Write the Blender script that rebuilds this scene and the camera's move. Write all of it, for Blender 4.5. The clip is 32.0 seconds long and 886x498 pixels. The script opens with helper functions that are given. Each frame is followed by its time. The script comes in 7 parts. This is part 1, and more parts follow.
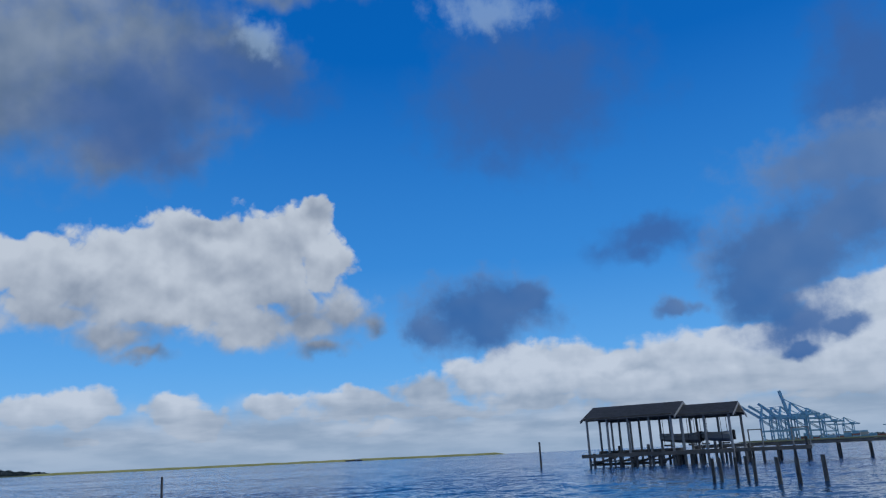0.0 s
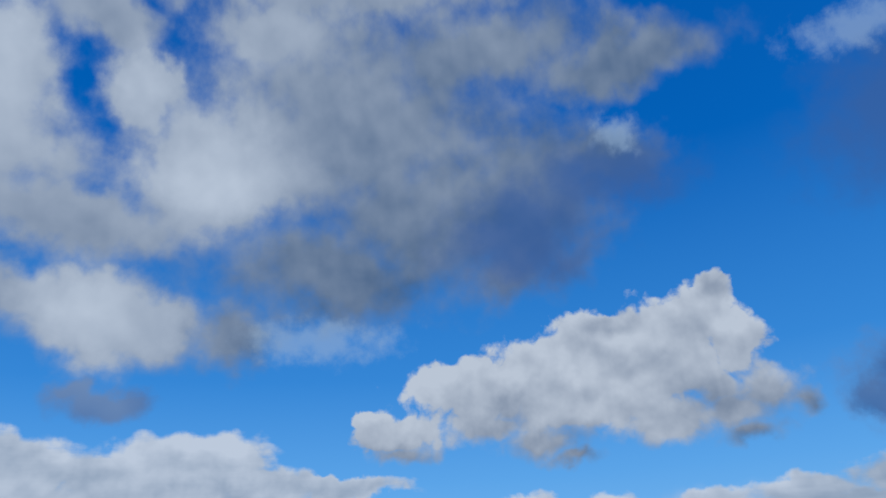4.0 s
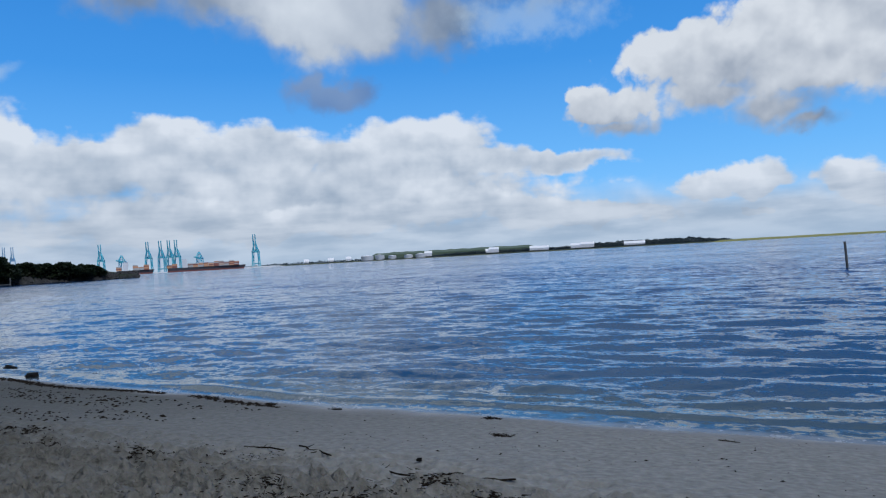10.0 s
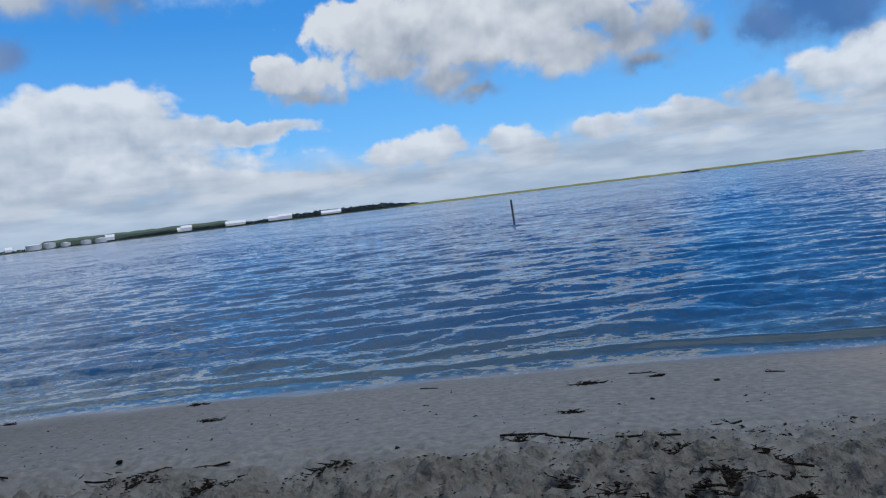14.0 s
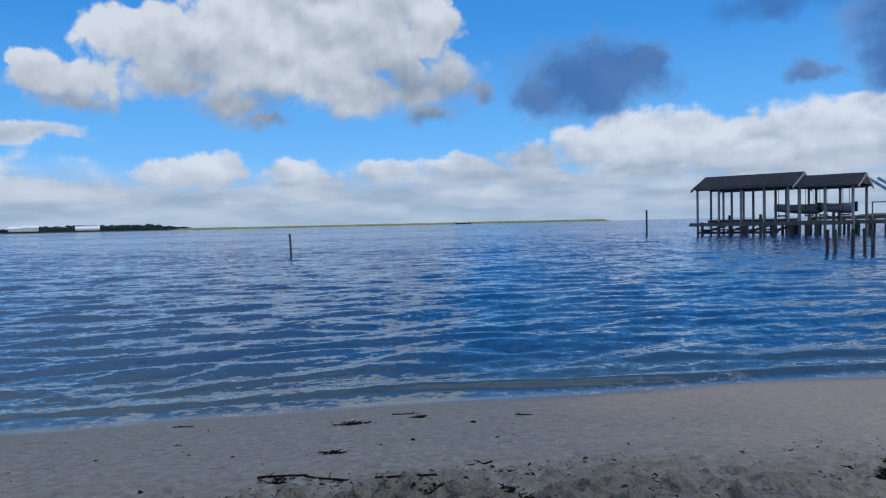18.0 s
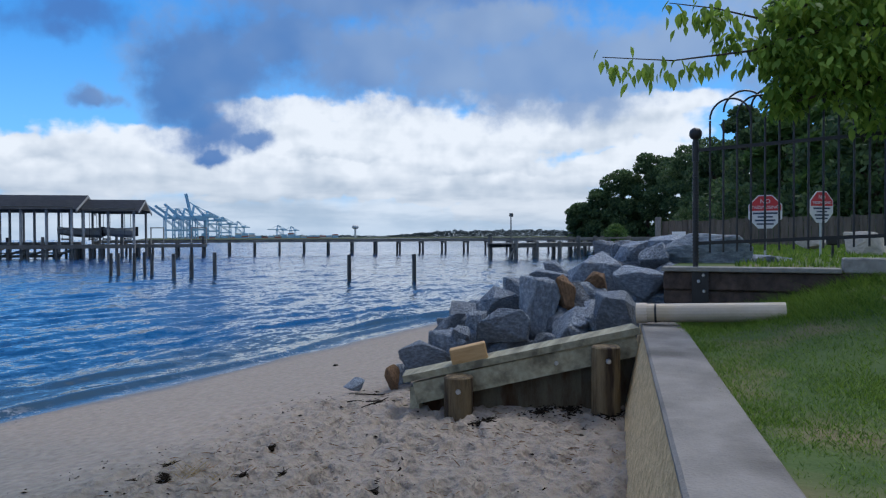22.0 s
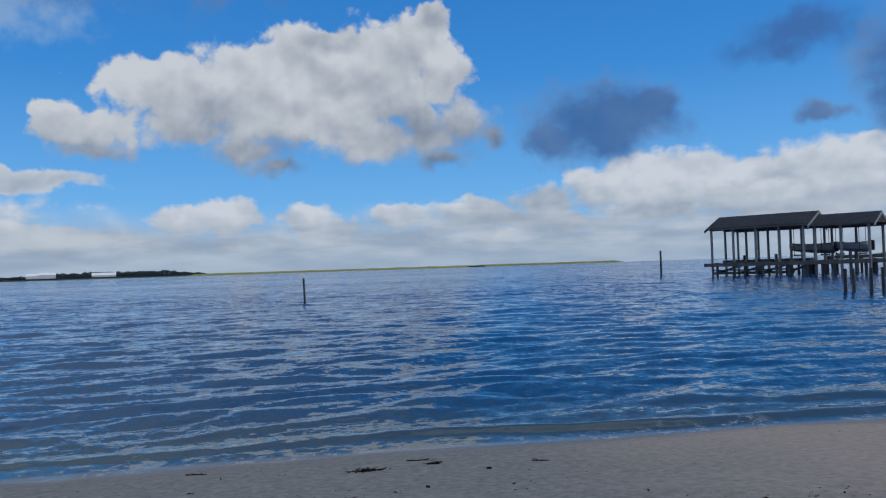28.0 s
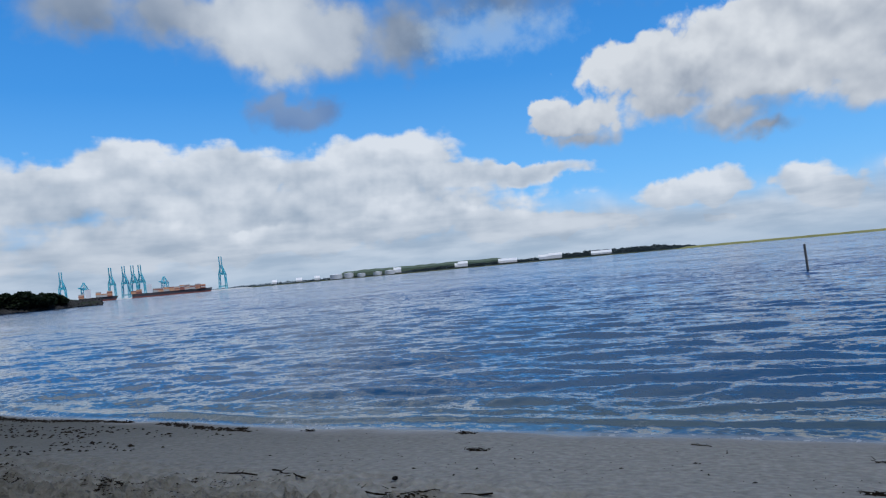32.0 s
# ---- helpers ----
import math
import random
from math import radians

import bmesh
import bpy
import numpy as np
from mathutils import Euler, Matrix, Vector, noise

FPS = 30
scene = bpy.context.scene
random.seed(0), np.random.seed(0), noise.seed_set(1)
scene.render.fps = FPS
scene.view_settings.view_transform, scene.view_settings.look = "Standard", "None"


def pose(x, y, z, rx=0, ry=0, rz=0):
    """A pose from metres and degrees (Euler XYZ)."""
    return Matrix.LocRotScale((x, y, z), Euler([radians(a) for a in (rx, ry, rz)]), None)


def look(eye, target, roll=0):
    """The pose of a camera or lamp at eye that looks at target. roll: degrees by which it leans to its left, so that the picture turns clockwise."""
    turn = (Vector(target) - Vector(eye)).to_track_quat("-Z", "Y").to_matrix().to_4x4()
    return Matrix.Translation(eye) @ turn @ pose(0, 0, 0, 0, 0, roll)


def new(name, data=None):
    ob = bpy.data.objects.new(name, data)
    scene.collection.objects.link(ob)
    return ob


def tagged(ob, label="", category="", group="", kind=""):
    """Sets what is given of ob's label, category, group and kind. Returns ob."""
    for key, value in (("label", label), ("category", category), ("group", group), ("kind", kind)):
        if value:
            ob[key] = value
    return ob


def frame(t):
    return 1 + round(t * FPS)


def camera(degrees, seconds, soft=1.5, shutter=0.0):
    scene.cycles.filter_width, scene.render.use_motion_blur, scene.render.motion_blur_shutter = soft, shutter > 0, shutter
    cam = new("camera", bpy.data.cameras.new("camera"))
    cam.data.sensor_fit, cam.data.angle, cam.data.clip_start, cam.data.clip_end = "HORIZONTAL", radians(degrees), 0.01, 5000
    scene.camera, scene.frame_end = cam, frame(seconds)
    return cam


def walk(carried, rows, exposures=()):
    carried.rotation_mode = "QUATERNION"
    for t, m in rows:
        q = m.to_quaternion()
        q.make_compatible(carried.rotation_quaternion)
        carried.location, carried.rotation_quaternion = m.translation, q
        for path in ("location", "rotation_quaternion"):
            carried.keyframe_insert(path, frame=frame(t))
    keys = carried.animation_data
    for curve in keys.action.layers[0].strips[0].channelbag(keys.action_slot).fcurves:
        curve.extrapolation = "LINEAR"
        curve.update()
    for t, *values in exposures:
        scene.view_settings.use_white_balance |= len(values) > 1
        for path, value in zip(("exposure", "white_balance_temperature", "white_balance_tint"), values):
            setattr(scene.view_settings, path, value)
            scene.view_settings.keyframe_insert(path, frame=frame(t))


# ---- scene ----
cam = camera(63.89, 32.0, soft=1.2)
EYE = 1.02      # eye above the dry sand
SEA = -0.33     # water level


def eye_pose(yaw, pitch, roll):
    """The camera turning where it stands, just over the sea wall."""
    turn = Matrix.Rotation(radians(yaw), 4, "Z") @ Matrix.Rotation(radians(90 + pitch), 4, "X") @ Matrix.Rotation(radians(roll), 4, "Z")
    return Matrix.Translation((0, 0, EYE)) @ turn


walk(cam, [
    (0.0, eye_pose(-21.31, 16.26, -2.69)),
    (0.5, eye_pose(-16.34, 16.76, -3.22)),
    (1.0, eye_pose(-13.00, 16.67, -3.35)),
    (1.5, eye_pose(-7.94, 18.95, -3.16)),
    (2.0, eye_pose(2.69, 22.05, -1.61)),
    (2.5, eye_pose(4.79, 24.37, -1.56)),
    (4.5, eye_pose(16.16, 25.07, -3.26)),
    (5.0, eye_pose(22.50, 24.30, -1.78)),
    (5.5, eye_pose(27.70, 24.27, -1.58)),
    (6.0, eye_pose(36.59, 24.25, -2.24)),
    (6.5, eye_pose(42.76, 24.07, -0.99)),
    (7.0, eye_pose(46.60, 22.42, -0.36)),
    (7.5, eye_pose(47.67, 19.26, -0.64)),
    (8.0, eye_pose(48.04, 15.48, -1.19)),
    (8.5, eye_pose(43.90, 9.12, -2.43)),
    (9.0, eye_pose(37.84, 5.42, -3.08)),
    (9.5, eye_pose(34.78, 3.24, -3.01)),
    (10.0, eye_pose(29.59, 0.62, -3.19)),
    (10.5, eye_pose(25.76, -0.65, -3.55)),
    (11.0, eye_pose(20.78, -3.86, -4.42)),
    (11.5, eye_pose(16.93, -8.01, -5.11)),
    (12.0, eye_pose(12.66, -9.81, -4.76)),
    (12.5, eye_pose(10.25, -9.90, -4.19)),
    (13.0, eye_pose(9.35, -7.62, -3.63)),
    (13.5, eye_pose(8.65, -5.24, -3.94)),
    (14.0, eye_pose(6.00, -3.80, -6.89)),
    (14.5, eye_pose(0.62, -1.33, -8.51)),
    (16.5, eye_pose(-5.53, -0.79, -2.91)),
    (17.0, eye_pose(-5.73, -1.25, -2.26)),
    (17.5, eye_pose(-8.10, -1.76, -1.28)),
    (18.0, eye_pose(-12.02, -2.02, -1.28)),
    (18.5, eye_pose(-21.13, -2.20, -1.11)),
    (19.0, eye_pose(-30.61, -1.92, -0.84)),
    (19.5, eye_pose(-41.57, -1.49, -1.14)),
    (20.0, eye_pose(-51.45, -1.00, -0.41)),
    (20.5, eye_pose(-59.71, -0.99, -0.46)),
    (21.0, eye_pose(-63.96, -0.80, -0.27)),
    (21.5, eye_pose(-65.12, -0.80, -0.12)),
    (22.0, eye_pose(-65.53, -0.91, -0.30)),
    (22.5, eye_pose(-65.33, -0.82, -0.13)),
    (23.0, eye_pose(-63.81, -0.53, -0.40)),
    (23.5, eye_pose(-59.70, -0.04, -0.72)),
    (24.0, eye_pose(-53.39, 0.52, -1.33)),
    (24.5, eye_pose(-47.24, 0.67, -1.95)),
    (25.0, eye_pose(-42.41, 0.58, -2.89)),
    (25.5, eye_pose(-35.51, 0.93, -3.63)),
    (27.5, eye_pose(-15.56, 1.50, -2.02)),
    (28.0, eye_pose(-11.05, 1.48, -1.87)),
    (28.5, eye_pose(-6.39, 1.38, -1.81)),
    (29.0, eye_pose(-1.75, 1.28, -1.84)),
    (29.5, eye_pose(3.13, 1.17, -2.24)),
    (30.0, eye_pose(7.29, 1.06, -2.25)),
    (30.5, eye_pose(12.10, 1.14, -2.98)),
    (31.0, eye_pose(16.66, 1.08, -4.09)),
    (31.5, eye_pose(21.21, 1.47, -6.06)),
    (32.0, eye_pose(26.99, 1.67, -5.17)),
], exposures=[(0.0, -0.2, 5550, 10), (2.0, -0.19, 5450, 10), (5.0, -0.25, 5500, 10), (7.0, -0.27, 5700, 10), (8.2, -0.18, 5800, 10), (9.0, 0.14, 5850, 10), (11.0, 0.15, 5850, 10), (12.5, 0.30, 5850, 10), (14.0, 0.10, 5850, 10), (18.0, 0.08, 5750, 10), (20.0, -0.03, 5650, 10), (21.0, 0.33, 5950, 10), (23.0, 0.40, 5950, 10), (25.5, 0.06, 5850, 10), (28.0, -0.13, 5900, 10), (30.0, 0.04, 5950, 10), (32.0, 0.13, 5950, 10)])

# ---- world: blue sky with broken cumulus ----
SUN_AZ, SUN_EL = 104.0, 55.0      # degrees right of the sea view, degrees up
world = bpy.data.worlds.new("sky")
scene.world = world
world.use_nodes = True
wn, wl = world.node_tree.nodes, world.node_tree.links
wn.clear()


def wire(a, b):
    wl.new(a, b)


def wmath(op, a, b=None, c=None, clamp=False):
    n = wn.new("ShaderNodeMath")
    n.operation, n.use_clamp = op, clamp
    for i, v in enumerate((a, b, c)):
        if v is None:
            continue
        if isinstance(v, (int, float)):
            n.inputs[i].default_value = v
        else:
            wire(v, n.inputs[i])
    return n.outputs[0]


def wvec(op, a, b=None, scale=None):
    n = wn.new("ShaderNodeVectorMath")
    n.operation = op
    for i, v in enumerate((a, b)):
        if v is None:
            continue
        if isinstance(v, tuple):
            n.inputs[i].default_value = v
        else:
            wire(v, n.inputs[i])
    if scale is not None:
        n.inputs["Scale"].default_value = scale
    return n.outputs["Value"] if op == "LENGTH" else n.outputs["Vector"]


def wnoise(vec, scale, detail=4.0, rough=0.55, colour=False):
    n = wn.new("ShaderNodeTexNoise")
    n.inputs["Scale"].default_value, n.inputs["Detail"].default_value, n.inputs["Roughness"].default_value = scale, detail, rough
    wire(vec, n.inputs["Vector"])
    return n.outputs["Color"] if colour else n.outputs[0]


def wstep(v, a, b, lo=0.0, hi=1.0, kind="SMOOTHSTEP"):
    n = wn.new("ShaderNodeMapRange")
    n.interpolation_type = kind
    wire(v, n.inputs[0])
    for i, x in enumerate((a, b, lo, hi)):
        n.inputs[i + 1].default_value = x
    return n.outputs[0]


def wmix(fac, a, b):
    n = wn.new("ShaderNodeMix")
    n.data_type = "RGBA"
    for i, v in ((0, fac), (6, a), (7, b)):
        if isinstance(v, tuple):
            n.inputs[i].default_value = (*v, 1)
        elif isinstance(v, (int, float)):
            n.inputs[i].default_value = v
        else:
            wire(v, n.inputs[i])
    return n.outputs[2]


geo = wn.new("ShaderNodeTexCoord")
ray_dir = geo.outputs["Generated"]
sep = wn.new("ShaderNodeSeparateXYZ")
wire(ray_dir, sep.inputs[0])
azim = wmath("MULTIPLY", wmath("ARCTAN2", sep.outputs[0], sep.outputs[1]), 57.29578)
elev = wmath("MULTIPLY", wmath("ARCSINE", sep.outputs[2]), 57.29578)
comb = wn.new("ShaderNodeCombineXYZ")
wire(azim, comb.inputs[0]), wire(elev, comb.inputs[1])
flat = comb.outputs[0]
# ragged outlines: the cloud plan is looked up through turbulence, and eaten into by billows
big = wvec("MULTIPLY", wvec("SUBTRACT", wnoise(flat, 0.26, 2.0, 0.5, True), (0.5, 0.5, 0.5)), (1.0, 1.0, 0.0))
fine = wvec("MULTIPLY", wvec("SUBTRACT", wnoise(flat, 0.85, 4.0, 0.5, True), (0.5, 0.5, 0.5)), (1.0, 1.0, 0.0))
plan = wvec("ADD", flat, wvec("ADD", wvec("SCALE", big, scale=2.4), wvec("SCALE", fine, scale=1.3)))
wide = wvec("MULTIPLY", wvec("SUBTRACT", wnoise(flat, 0.13, 3.0, 0.5, True), (0.5, 0.5, 0.5)), (1.0, 1.0, 0.0))
soft_plan = wvec("ADD", flat, wvec("ADD", wvec("SCALE", wide, scale=5.5), wvec("SCALE", fine, scale=1.6)))
long_flat = wvec("MULTIPLY", flat, (0.33, 1.5, 1.0))
billow = wnoise(flat, 0.34, 3.0, 0.42)
billow_up = wnoise(wvec("ADD", flat, (0.4, 1.0, 0.0)), 0.34, 3.0, 0.42)
streak = wnoise(long_flat, 0.42, 5.0, 0.5)
swell = wnoise(wvec("ADD", flat, (31.0, 7.0, 0.0)), 0.11, 2.0, 0.45)
relief = wmath("SUBTRACT", billow, billow_up)
fold = wmath("SUBTRACT", wnoise(flat, 0.13, 3.0, 0.42), wnoise(wvec("ADD", flat, (0.9, 2.2, 0.0)), 0.13, 3.0, 0.42))
edge = wmath("SUBTRACT", billow, 0.5)
tuft = wmath("SUBTRACT", wnoise(wvec("ADD", flat, (9.0, 4.0, 0.0)), 0.7, 7.0, 0.58), 0.5)


def billows(vec):
    """Rounded lobes with sharp creases between them, at three sizes."""
    total = None
    for scale, k in ((0.36, 1.0), (0.85, 0.6), (2.1, 0.2)):
        lobe = wmath("MULTIPLY", wmath("ABSOLUTE", wmath("SUBTRACT", wnoise(vec, scale, 0.6, 0.5), 0.5)), 2.0 * k)
        total = lobe if total is None else wmath("ADD", total, lobe)
    return total


lobes_up = billows(wvec("ADD", flat, (-0.22, 0.42, 0.0)))
lobes = billows(flat)
puff = wmath("SUBTRACT", lobes, 0.44)
crumple = wmath("SUBTRACT", lobes, lobes_up)


class Layer:
    """Cloud masses of one kind: soft ellipses in azimuth and elevation, melted together and modelled by the light from above."""
    latest = None

    def __init__(self, coords, lean=(0.0, 0.0), blend=(1.25, 0.55)):
        self.coords, self.dist, self.lum = coords, None, None
        self.lean, self.blend = lean, blend

    def mass(self, az, el, w, h, lum=0.7, tilt=0.0):
        n = wn.new("ShaderNodeMapping")
        n.vector_type = "TEXTURE"
        n.inputs["Location"].default_value = (az, el, 0)
        n.inputs["Rotation"].default_value = (0, 0, radians(tilt))
        n.inputs["Scale"].default_value = (w, h, 1)
        # each mass waits for the one before it, which keeps the shader's memory small
        if Layer.latest is None:
            wire(self.coords, n.inputs["Vector"])
        else:
            k = wn.new("ShaderNodeVectorMath")
            k.operation = "MULTIPLY_ADD"
            wire(Layer.latest, k.inputs[0])
            k.inputs[1].default_value = (0, 0, 0)
            wire(self.coords, k.inputs[2])
            wire(k.outputs[0], n.inputs["Vector"])
        q = n.outputs[0]
        d = wvec("LENGTH", q)
        if self.lean != (0.0, 0.0):
            g = wn.new("ShaderNodeVectorMath")
            g.operation = "DOT_PRODUCT"
            wire(q, g.inputs[0])
            g.inputs[1].default_value = (self.lean[0], self.lean[1], 0)
            own = wmath("ADD", g.outputs["Value"], lum)
            if self.lum is None:
                self.lum = own
            else:
                self.lum = wmath("MULTIPLY_ADD", wmath("SUBTRACT", own, self.lum), wstep(d, *self.blend), self.lum)
            Layer.latest = self.lum
        self.dist = d if self.dist is None else wmath("SMOOTH_MIN", self.dist, d, 0.25)
        if self.lean == (0.0, 0.0):
            Layer.latest = self.dist
        return self

    def fading(self, outer, crisp, vague, ragged=0.0, frayed=0.0, lobed=0.0, drawn=0.0):
        """Cover with crisp edges where the cloud is bright and vague ones where it is dark."""
        d = wmath("MULTIPLY_ADD", tuft, -frayed, wmath("MULTIPLY_ADD", edge, -ragged, self.dist))
        if lobed:
            d = wmath("MULTIPLY_ADD", puff, -lobed, d)
        if drawn:
            d = wmath("MULTIPLY_ADD", wmath("SUBTRACT", streak, 0.5), -drawn, d)
        width = wstep(self.lum, 0.25, 0.8, vague, crisp)
        return wstep(wmath("DIVIDE", wmath("SUBTRACT", outer, d), width), 0.0, 1.0)

    def cover(self, outer, inner, ragged=0.0, frayed=0.0):
        d = self.dist
        if ragged:
            d = wmath("MULTIPLY_ADD", edge, -ragged, d)
        if frayed:
            d = wmath("MULTIPLY_ADD", tuft, -frayed, d)
        return wstep(d, outer, inner)


# clear sky
atmos = wn.new("ShaderNodeTexSky")
atmos.sky_type = "NISHITA"
atmos.sun_disc = False
atmos.sun_elevation, atmos.sun_rotation = radians(SUN_EL), radians(SUN_AZ)
atmos.dust_density, atmos.ozone_density = 0.6, 3.0
air = wn.new("ShaderNodeMix")
air.data_type, air.blend_type = "RGBA", "MULTIPLY"
air.inputs[0].default_value = 1.0
wire(atmos.outputs[0], air.inputs[6])
air.inputs[7].default_value = (0.05, 0.09, 0.12, 1)
ramp = wn.new("ShaderNodeValToRGB")
wire(wstep(elev, 0.0, 50.0, kind="LINEAR"), ramp.inputs[0])
stops = ramp.color_ramp.elements
stops[0].position, stops[0].color = 0.0, (0.30, 0.58, 0.86, 1)
stops[1].position, stops[1].color = 1.0, (0.006, 0.095, 0.38, 1)
for at, c in ((0.14, (0.165, 0.435, 0.79, 1)), (0.30, (0.066, 0.28, 0.66, 1)), (0.62, (0.010, 0.135, 0.47, 1))):
    e = stops.new(at)
    e.color = c
sky = wmix(0.9, air.outputs[2], ramp.outputs[0])

# the long bank of cumulus over the horizon
tone = wmath("MULTIPLY_ADD", crumple, 0.32, wmath("MULTIPLY", relief, 2.2))
soft_tone = wmath("MULTIPLY", fold, 2.2)
bank = Layer(plan, (0.05, 0.20))
for m in ((-100, 9, 16, 7), (100, 5, 16, 3), (-46, 3.2, 32, 2.6, 0.45)):
    bank.mass(*m)
for m in ((-78.9, 13.6, 4.5, 5.9, 0.55), (-75.2, 9.5, 6.6, 4.8, 0.45), (-65.2, 7.4, 7.1, 3.8, 0.48), (-51.1, 7.4, 6.8, 3.1, 0.58), (-57.7, 7.9, 3.7, 2.6, 0.6), (-43, 6.8, 6.7, 2.7, 0.58),
          (-32.8, 7.2, 8, 3, 0.72), (-38.6, 5.1, 21, 2.2, 0.55), (-69, 4.8, 15.5, 2.1, 0.5), (-79.4, 17.5, 2.7, 1.9, 0.95), (-72.9, 17.6, 3.7, 2, 0.9), (-69.7, 17.9, 2.6, 1.1, 0.82),
          (-77.9, 14.1, 3, 2.5, 0.85), (-73.7, 13.7, 2.8, 2.1, 0.72), (-79.1, 9.3, 1.8, 2, 0.7), (-72, 7.6, 2.1, 1.7, 0.75)):
    bank.mass(*m)
for m in ((-75.6, 6.3, 2.6, 1.4, 0.62), (-66, 7.8, 1.9, 1.8, 0.75), (-67.5, 11.2, 3, 1.8, 0.85), (-64.5, 10.9, 2.2, 1.4, 0.92), (-61.4, 9.4, 1.8, 1.1, 0.95), (-61.8, 7.9, 3.1, 1.8, 0.75),
          (-54.7, 8.8, 2.3, 1.2, 0.78), (-51.1, 9.7, 3.3, 1.9, 0.86), (-45.1, 9.1, 3.3, 1.4, 0.8), (-40.6, 8.4, 3.2, 1.2, 0.78), (-31.8, 9.3, 4.7, 1.8, 0.86), (-27.6, 9, 2.6, 1.1, 0.8),
          (-64.5, 17.2, 2.3, 1, 0.68), (-49.8, 4.1, 2.8, 1.1, 0.85), (-40.9, 4.1, 2.7, 1.1, 0.9), (-28.2, 4, 2.8, 1.1, 0.85)):
    bank.mass(*m)
for m in ((-19.7, 3.2, 1.8, 1, 0.85),):
    bank.mass(*m)
for m in ((-20.1, 7, 5.8, 0.8, 0.75), (-25.7, 6.7, 4.8, 1.1, 0.7), (-20.7, 7.4, 5.1, 0.8, 0.75), (-23.9, 7, 3.1, 0.8, 0.7), (-19, 2.7, 11.2, 1.4, 0.6), (-5.5, 4.2, 2.7, 1.4, 0.8),
          (-8.9, 4, 2.6, 1.1, 0.72), (0.3, 4.2, 2.3, 1.5, 0.9), (2.1, 3, 3.3, 1.2, 0.78), (-5.6, 2.3, 1.4, 0.5, 0.95), (7.6, 4.2, 2.8, 1.2, 0.66), (13.9, 4.1, 4.1, 1.3, 0.55),
          (19.2, 4.9, 3.5, 1.7, 0.55), (23.4, 5.9, 2.6, 1.8, 0.6), (25.5, 7.1, 1.7, 1.5, 0.85), (27.9, 6.8, 2.4, 1.6, 0.85)):
    bank.mass(*m)
for m in ((32, 6.5, 3.4, 1.7, 0.85), (35.6, 5.7, 2.5, 1.6, 0.85), (28.2, 4.2, 4.3, 1.2, 0.6), (15.6, 2.2, 1.9, 0.5, 0.85), (26.3, 6.3, 2.3, 2.1, 0.85), (30.5, 6.5, 2.9, 1.9, 0.78),
          (34.6, 6.4, 2.2, 1.5, 0.78), (41.4, 5.8, 3.2, 1.9, 0.8), (42.3, 7.2, 1.6, 1.1, 1), (45.9, 5.9, 3.7, 2.3, 0.8), (59, 6.2, 8.4, 4, 0.95), (50, 8.5, 2.8, 2.3, 1),
          (48.6, 5.4, 2.4, 1.9, 1), (55, 9.4, 2.8, 1.8, 1), (61.2, 9.6, 5.3, 1.8, 1), (67.7, 8.1, 5.8, 2.1, 0.95)):
    bank.mass(*m)
for m in ((69.8, 4.1, 10.2, 2.6, 0.85), (73.8, 8.6, 2.8, 0.8, 0.8), (79.4, 6.2, 4.3, 0.8, 0.8), (73.8, 1.5, 9.7, 1.3, 0.7), (75.3, 8.7, 11.3, 2.6, 0.85), (81.8, 5.2, 9.6, 2.2, 0.8),
          (79.7, 10, 8.5, 1.3, 0.8), (68.6, 4.1, 13.4, 1.8, 0.7), (38.2, 4.8, 11, 3.1, 0.72), (51, 4.8, 11.9, 3.4, 0.78), (-60.9, 6.6, 12.8, 3, 0.5), (-34.2, 6, 12.6, 2.2, 0.6)):
    bank.mass(*m)
for m in ((-78.3, 17.5, 2.1, 1.9, 0.9), (-77.3, 14.9, 3.9, 3.1, 0.7), (-72.3, 17.5, 4.3, 1.8, 0.75), (-75.2, 11.1, 6.1, 4.4, 0.55), (-70.5, 7.6, 2.3, 1.9, 1.0), (-64.9, 7.3, 1.7, 1.5, 0.95),
          (-65.9, 11.2, 5.4, 2.6, 0.62), (-60.7, 10.0, 1.7, 1.3, 0.85), (-67.6, 6.0, 8.7, 2.5, 0.5), (-50.4, 10.4, 3.2, 1.4, 0.8), (-53.1, 7.7, 5.9, 2.2, 0.6), (-44.4, 8.9, 6.4, 2.3, 0.68),
          (-30.9, 9.5, 6.0, 2.0, 0.8), (-36.3, 8.1, 6.2, 2.0, 0.62), (-28.1, 7.5, 7.0, 1.3, 0.6), (-20.3, 7.3, 5.5, 0.7, 0.62)):
    bank.mass(*m)
for m in ((-41.5, 3.8, 5.4, 1.1, 0.9), (-32.7, 3.5, 5.1, 0.9, 0.6), (-24.5, 3.9, 5.4, 1.0, 0.8), (-50.4, 4.1, 6.3, 1.3, 0.6)):
    bank.mass(*m)
for m in ((53.0, 7.6, 7.0, 2.8, 0.9), (46.5, 6.2, 6.0, 2.4, 0.85), (66.0, 7.0, 10.0, 3.2, 0.92), (44.6, 7.4, 1.8, 1.3, 1.0), (51.5, 9.2, 2.4, 1.4, 1.0)):
    bank.mass(*m)
for m in ((18.0, 3.3, 14.0, 1.0, 0.42), (29.0, 5.0, 7.0, 0.9, 0.5), (42.0, 4.2, 10.0, 1.2, 0.55), (60.0, 3.6, 13.0, 1.2, 0.6), (36.0, 6.0, 3.0, 0.7, 0.55), (57.0, 6.6, 5.0, 0.6, 0.68), (70.0, 5.6, 8.0, 0.7, 0.66)):
    bank.mass(*m)
